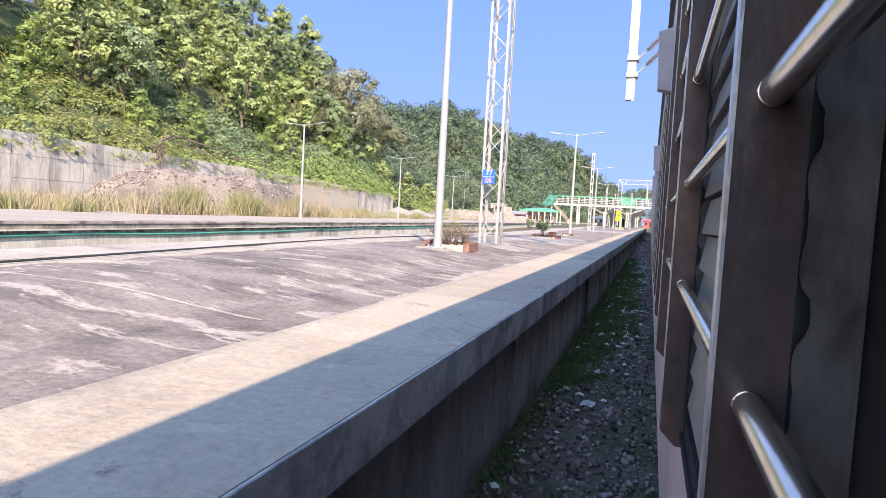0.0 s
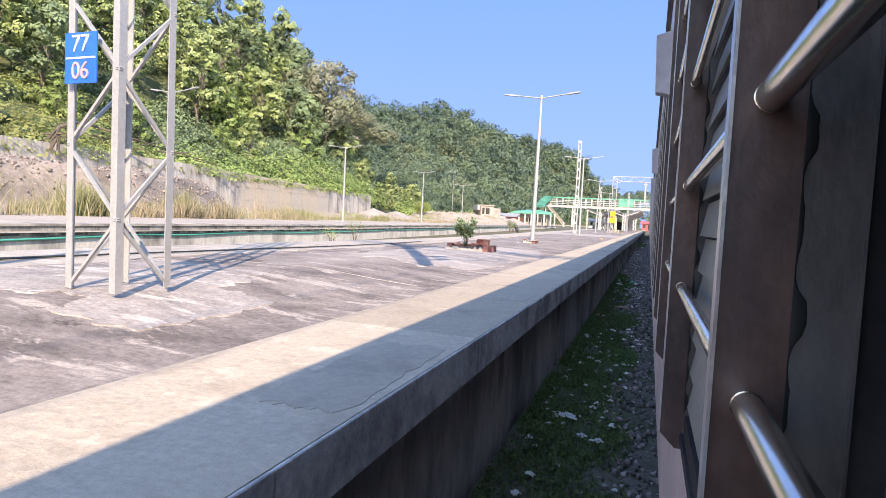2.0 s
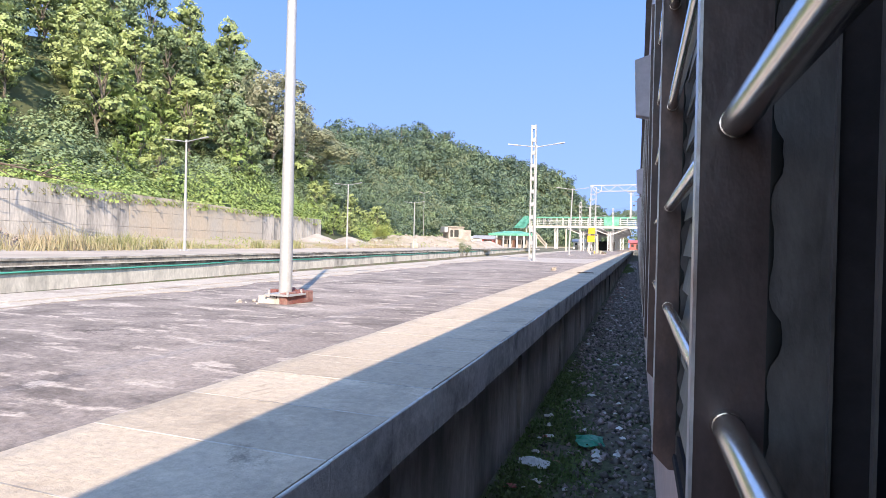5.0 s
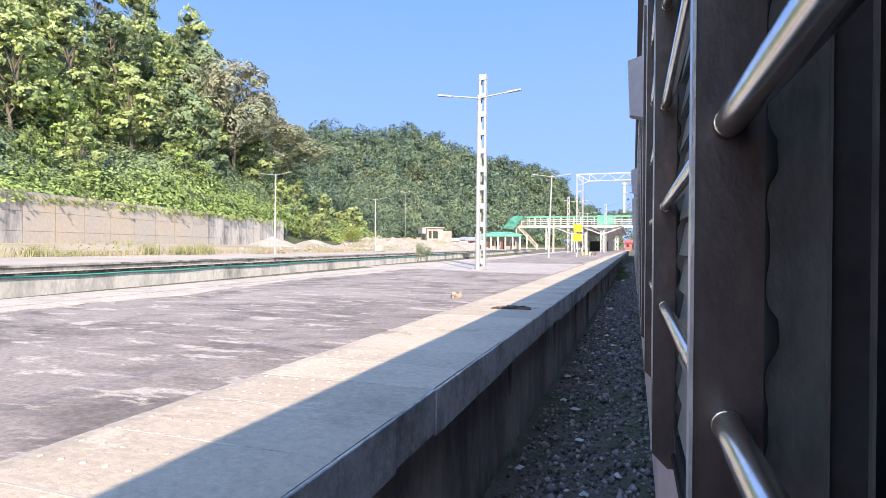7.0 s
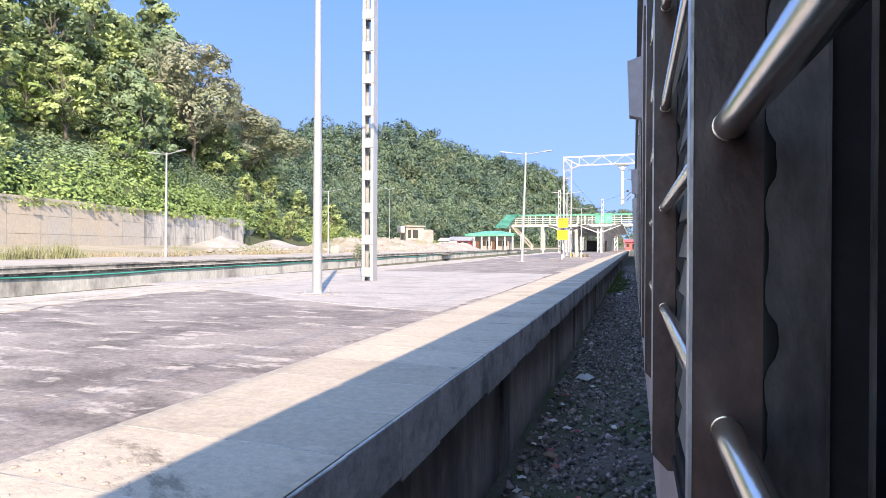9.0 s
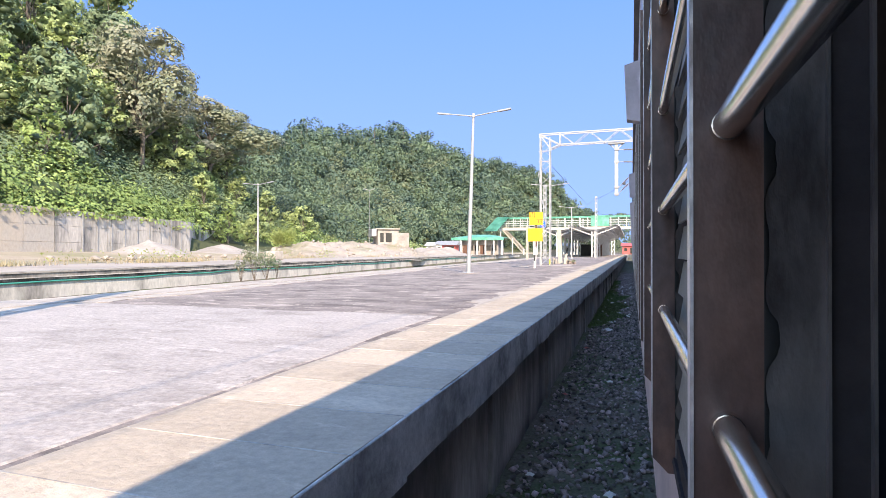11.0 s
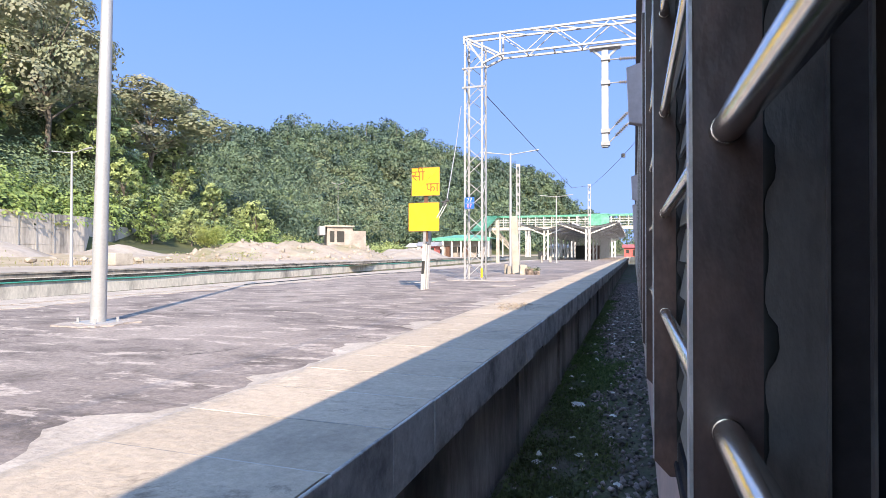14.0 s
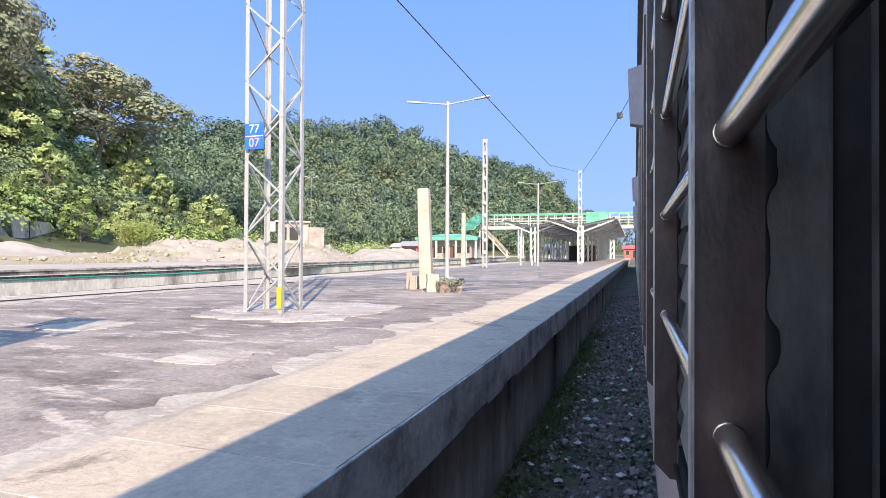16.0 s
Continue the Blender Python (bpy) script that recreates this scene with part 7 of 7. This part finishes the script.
for i, (x, y, a, b, h, m, name, label) in enumerate((
        (-0.38, 35.05, 0.30, 0.24, 0.09, M_GREENCLOTH, "plastic_sheet", "crumpled green plastic sheet on the trackside"),
        (-0.45, 28.74, 0.26, 0.2, 0.08, M_CARTON, "carton", "torn brown cardboard piece on the trackside"),
        (-0.55, 72.58, 0.24, 0.2, 0.13, M_PLASTIC, "plastic_sack", "pale round plastic sack on the ballast"),
        (-0.66, 57.34, 0.3, 0.22, 0.1, M_PLASTIC, "plastic_bag", "crumpled white plastic bag on the trackside"),
        (-0.48, 11.28, 0.18, 0.13, 0.06, M_PLASTIC, "plastic_bag", "crumpled white plastic bag on the trackside"),
        (-0.67, 80.32, 0.2, 0.15, 0.07, M_PLASTIC, "plastic_bag", "crumpled white plastic bag on the trackside"),
        (-0.66, 20.57, 0.2, 0.16, 0.06, M_PLASTIC, "plastic_bag", "crumpled white plastic bag on the trackside"),
        (-0.81, 34.43, 0.26, 0.2, 0.07, M_PLASTIC, "cloth", "crumpled pale cloth on the trackside"),
        (-0.62, 29.9, 0.12, 0.1, 0.06, M_BLUEPLASTIC, "plastic_bag", "small blue plastic wrapper on the trackside"),
        (-0.6, 28.9, 0.09, 0.07, 0.05, M_REDPLASTIC, "wrapper", "small red wrapper on the trackside"),
        (-0.85, 70.0, 0.1, 0.08, 0.05, M_REDPLASTIC, "wrapper", "small red wrapper on the trackside"),
        (-0.7, 54.0, 0.12, 0.1, 0.05, M_CARTON, "carton", "small torn brown carton on the trackside"))):
    crumpled(name, label, x, y, a, b, h, m, 100 + i)
rl = random.Random(9)
loose = bmesh.new()
for i in range(400):
    x, y = rl.uniform(EDGE_X + 0.03, -0.02), rl.choice((rl.uniform(7, 100), rl.uniform(14, 36), rl.uniform(14, 36), rl.uniform(74, 92)))
    s = rl.uniform(0.025, 0.085)
    crumpled("scrap", "small pale plastic scrap on the trackside", x, y, s, s * rl.uniform(0.5, 1), s * 0.6, M_PLASTIC, 300 + i, into=None if i < 180 else loose)
for i in range(115):
    y = rl.gauss(53, 5) if i % 3 else rl.gauss(33, 3)
    x = min(-0.05, EDGE_X + 0.04 + abs(rl.gauss(0, 0.3)))
    t = rl.uniform(0.03, 0.10)
    m, what = ((M_PLASTIC, "pale plastic"), (M_PLASTIC, "pale plastic"), (M_CARTON, "brown cardboard"), (M_RUBBLE, "grey mortar"), (M_REDPLASTIC, "red plastic"))[i % 5 if i % 10 else 4]
    crumpled("scrap", "small " + what + " scrap on the trackside", x, y, t, t * rl.uniform(0.5, 1), t * 0.4, m, 700 + i)
tagged(part("loose_litter", loose, M_PLASTIC), "tiny pale plastic scraps strewn along the trackside", "litter", kind="stuff")
# damp dirt with dry leaves on the coping, and a crumbled brick on the paving
def crumb_patch(name, label, category, x, y, rx, ry, turn, count, size, high, mats, seed):
    """A ragged low heap of crumbs and flakes, dense in the middle and thinning out."""
    rng = np.random.default_rng(seed)
    a, q = rng.uniform(0, 6.28, count), rng.random(count) ** 0.75
    lim = 1 + 0.3 * np.sin(a * 3 + seed) + 0.2 * np.sin(a * 7 + 2 * seed)
    px_, py_ = rx * q * lim * np.cos(a), ry * q * lim * np.sin(a)
    c_, s_ = math.cos(radians(turn)), math.sin(radians(turn))
    z = 0.012 + high * (1 - q) * rng.random(count)
    c = np.stack([x + px_ * c_ - py_ * s_, y + px_ * s_ + py_ * c_, z], 1)
    tagged(part(name, leaf_mesh(name, c, rng.uniform(0.5, 1.5, count) * size, mats, rng, up=1.6, slim=0.8), None), label, category, kind="stuff")


crumb_patch("dirt_patch", "ragged patch of dark damp dirt on the coping", "dirt", -1.36, 45.89, 0.20, 0.14, 15, 2100, 0.034, 0.012, M_DEBRIS, 4)
crumb_patch("dirt_patch", "scattered dark dirt crumbs on the coping", "dirt", -1.30, 45.92, 0.24, 0.15, 15, 110, 0.014, 0.003, M_DEBRIS, 5)
crumb_patch("straw_litter", "yellowish straw and dust swept over the coping", "straw", -1.64, 80.95, 0.24, 0.55, 0, 700, 0.022, 0.008, M_SAND, 6)
crumb_patch("dirt_patch", "thin grey dirt over the coping slabs", "dirt", -1.42, 80.8, 0.25, 0.7, 0, 160, 0.014, 0.003, M_DEBRIS, 7)
bm = bmesh.new()
bmesh.ops.create_cube(bm, size=1.0)
bmesh.ops.subdivide_edges(bm, edges=bm.edges[:], cuts=3, use_grid_fill=True)
for v in bm.verts:
    v.co *= 1 + 0.35 * noise.noise(v.co * 2.6)
    v.co = Vector((v.co.x * 0.145, v.co.y * 0.10, (v.co.z + 0.45) * 0.095))
tagged(part("brick_lump", bm, M_TANBRICK, at=pose(-2.42, 47.0, 0.0, 0, 0, 24)), "crumbled tan brick lump lying on the paving", "brick")

# ---------------------------------------------------------------- coping slabs, one by one
SLAB = 0.512
rs = random.Random(3)
slabs = []
for k in range(6):
    bm = bmesh.new()
    add_box(bm, -2.026, EDGE_X - 0.0175, 0.0035, SLAB - 0.0035, -0.012, 0.0065 + 0.0012 * (k % 3))
    slabs.append(mesh_of("coping_slab", bm, M_COPING))
noses = []
for k in range(12):
    bm = bmesh.new()
    r = random.Random(k)
    drop = (-0.275 if k < 6 else -0.225) + r.uniform(-0.02, 0.012)
    add_box(bm, EDGE_X - 0.017, EDGE_X, 0.0, SLAB, drop, 0.0065)
    add_box(bm, EDGE_X - 0.16, EDGE_X - 0.0172, 0.0, SLAB, drop, -0.0125)
    noses.append(mesh_of("coping_nose", bm, M_COPING_FACE, bevel=0.004))
SCREED = 52            # slabs that the screed takes the place of
long_nose = bmesh.new()
add_box(long_nose, EDGE_X - 0.017, EDGE_X, 0.004, 4 * SLAB, -0.222, 0.0065)
add_box(long_nose, EDGE_X - 0.16, EDGE_X - 0.0172, 0.004, 4 * SLAB, -0.222, -0.0125)
long_nose = mesh_of("coping_nose", long_nose, M_COPING_FACE, bevel=0.004)
long_top = bmesh.new()
add_box(long_top, -2.026, EDGE_X - 0.0175, 0.0, 4 * SLAB, -0.012, 0.0075)
long_top = mesh_of("coping_screed", long_top, M_COPING)
for i in range(0, SCREED, 4):
    part("coping_screed", long_top, None, platform, at=pose(0, 2.0 + SLAB * i, 0))
    part("coping_nose", long_nose, None, platform, at=pose(0, 2.0 + SLAB * i, 0))
M_CEMENT = paving_material("fresh_dark_cement", (0.365, 0.310, 0.248), (0.440, 0.375, 0.300), (0.505, 0.435, 0.348), 0.6, 0.42, 51.0, 1.0, 0.9, 0.0, 0.15)
for i, (xa, xb, ya, yb) in enumerate(((-1.5, -1.0, 12.3, 13.3), (-1.42, -1.02, 16.8, 18.0), (-1.36, -1.04, 20.2, 21.0), (-1.45, -1.05, 24.3, 25.6), (-1.3, -1.02, 39.2, 40.1), (-1.4, -1.05, 58.2, 59.3))):
    paving_patch(xa, xb, ya, yb, 0.0105, M_CEMENT, 80 + i, "cement_patch")
for i in range(SCREED, 290):
    y = 2.0 + SLAB * i
    part("coping_slab", slabs[rs.randrange(6)], None, platform, at=pose(rs.uniform(-0.003, 0.003), y, 0))
    part("coping_nose", noses[rs.randrange(6) + (6 if y < 47 else 0)], None, platform, at=pose(rs.uniform(-0.004, 0.002), y, 0))
bm = bmesh.new()
for i in range(SCREED, 290):
    add_box(bm, -2.02, EDGE_X - 0.0178, 2.0 + SLAB * i - 0.0034, 2.0 + SLAB * i + 0.0034, -0.012, 0.0092)
part("mortar_joints", bm, M_MORTAR, platform)
bm = bmesh.new()
add_box(bm, -2.026, EDGE_X, 2.0 + SLAB * 290, PLAT_Y1, -0.275, 0.008)
part("far_coping_slab", bm, M_COPING, platform)
bm = bmesh.new()
add_box(bm, -2.026, EDGE_X, PLAT_Y0, 2.0, -0.275, 0.008)
part("far_coping_slab", bm, M_COPING, platform)
# raised studs of the tactile slabs
bm = bmesh.new()
for y0, rows_ in ((40.6, 14), (49.7, 5)):
    for j in range(rows_):
        for i in range(5):
            add_prism(bm, (-1.95 + 0.1 * i, y0 + 0.16 * j, 0.008), (-1.95 + 0.1 * i, y0 + 0.16 * j, 0.013), 0.013, 0.008, n=8)
part("tactile_studs", bm, M_DUST, platform)
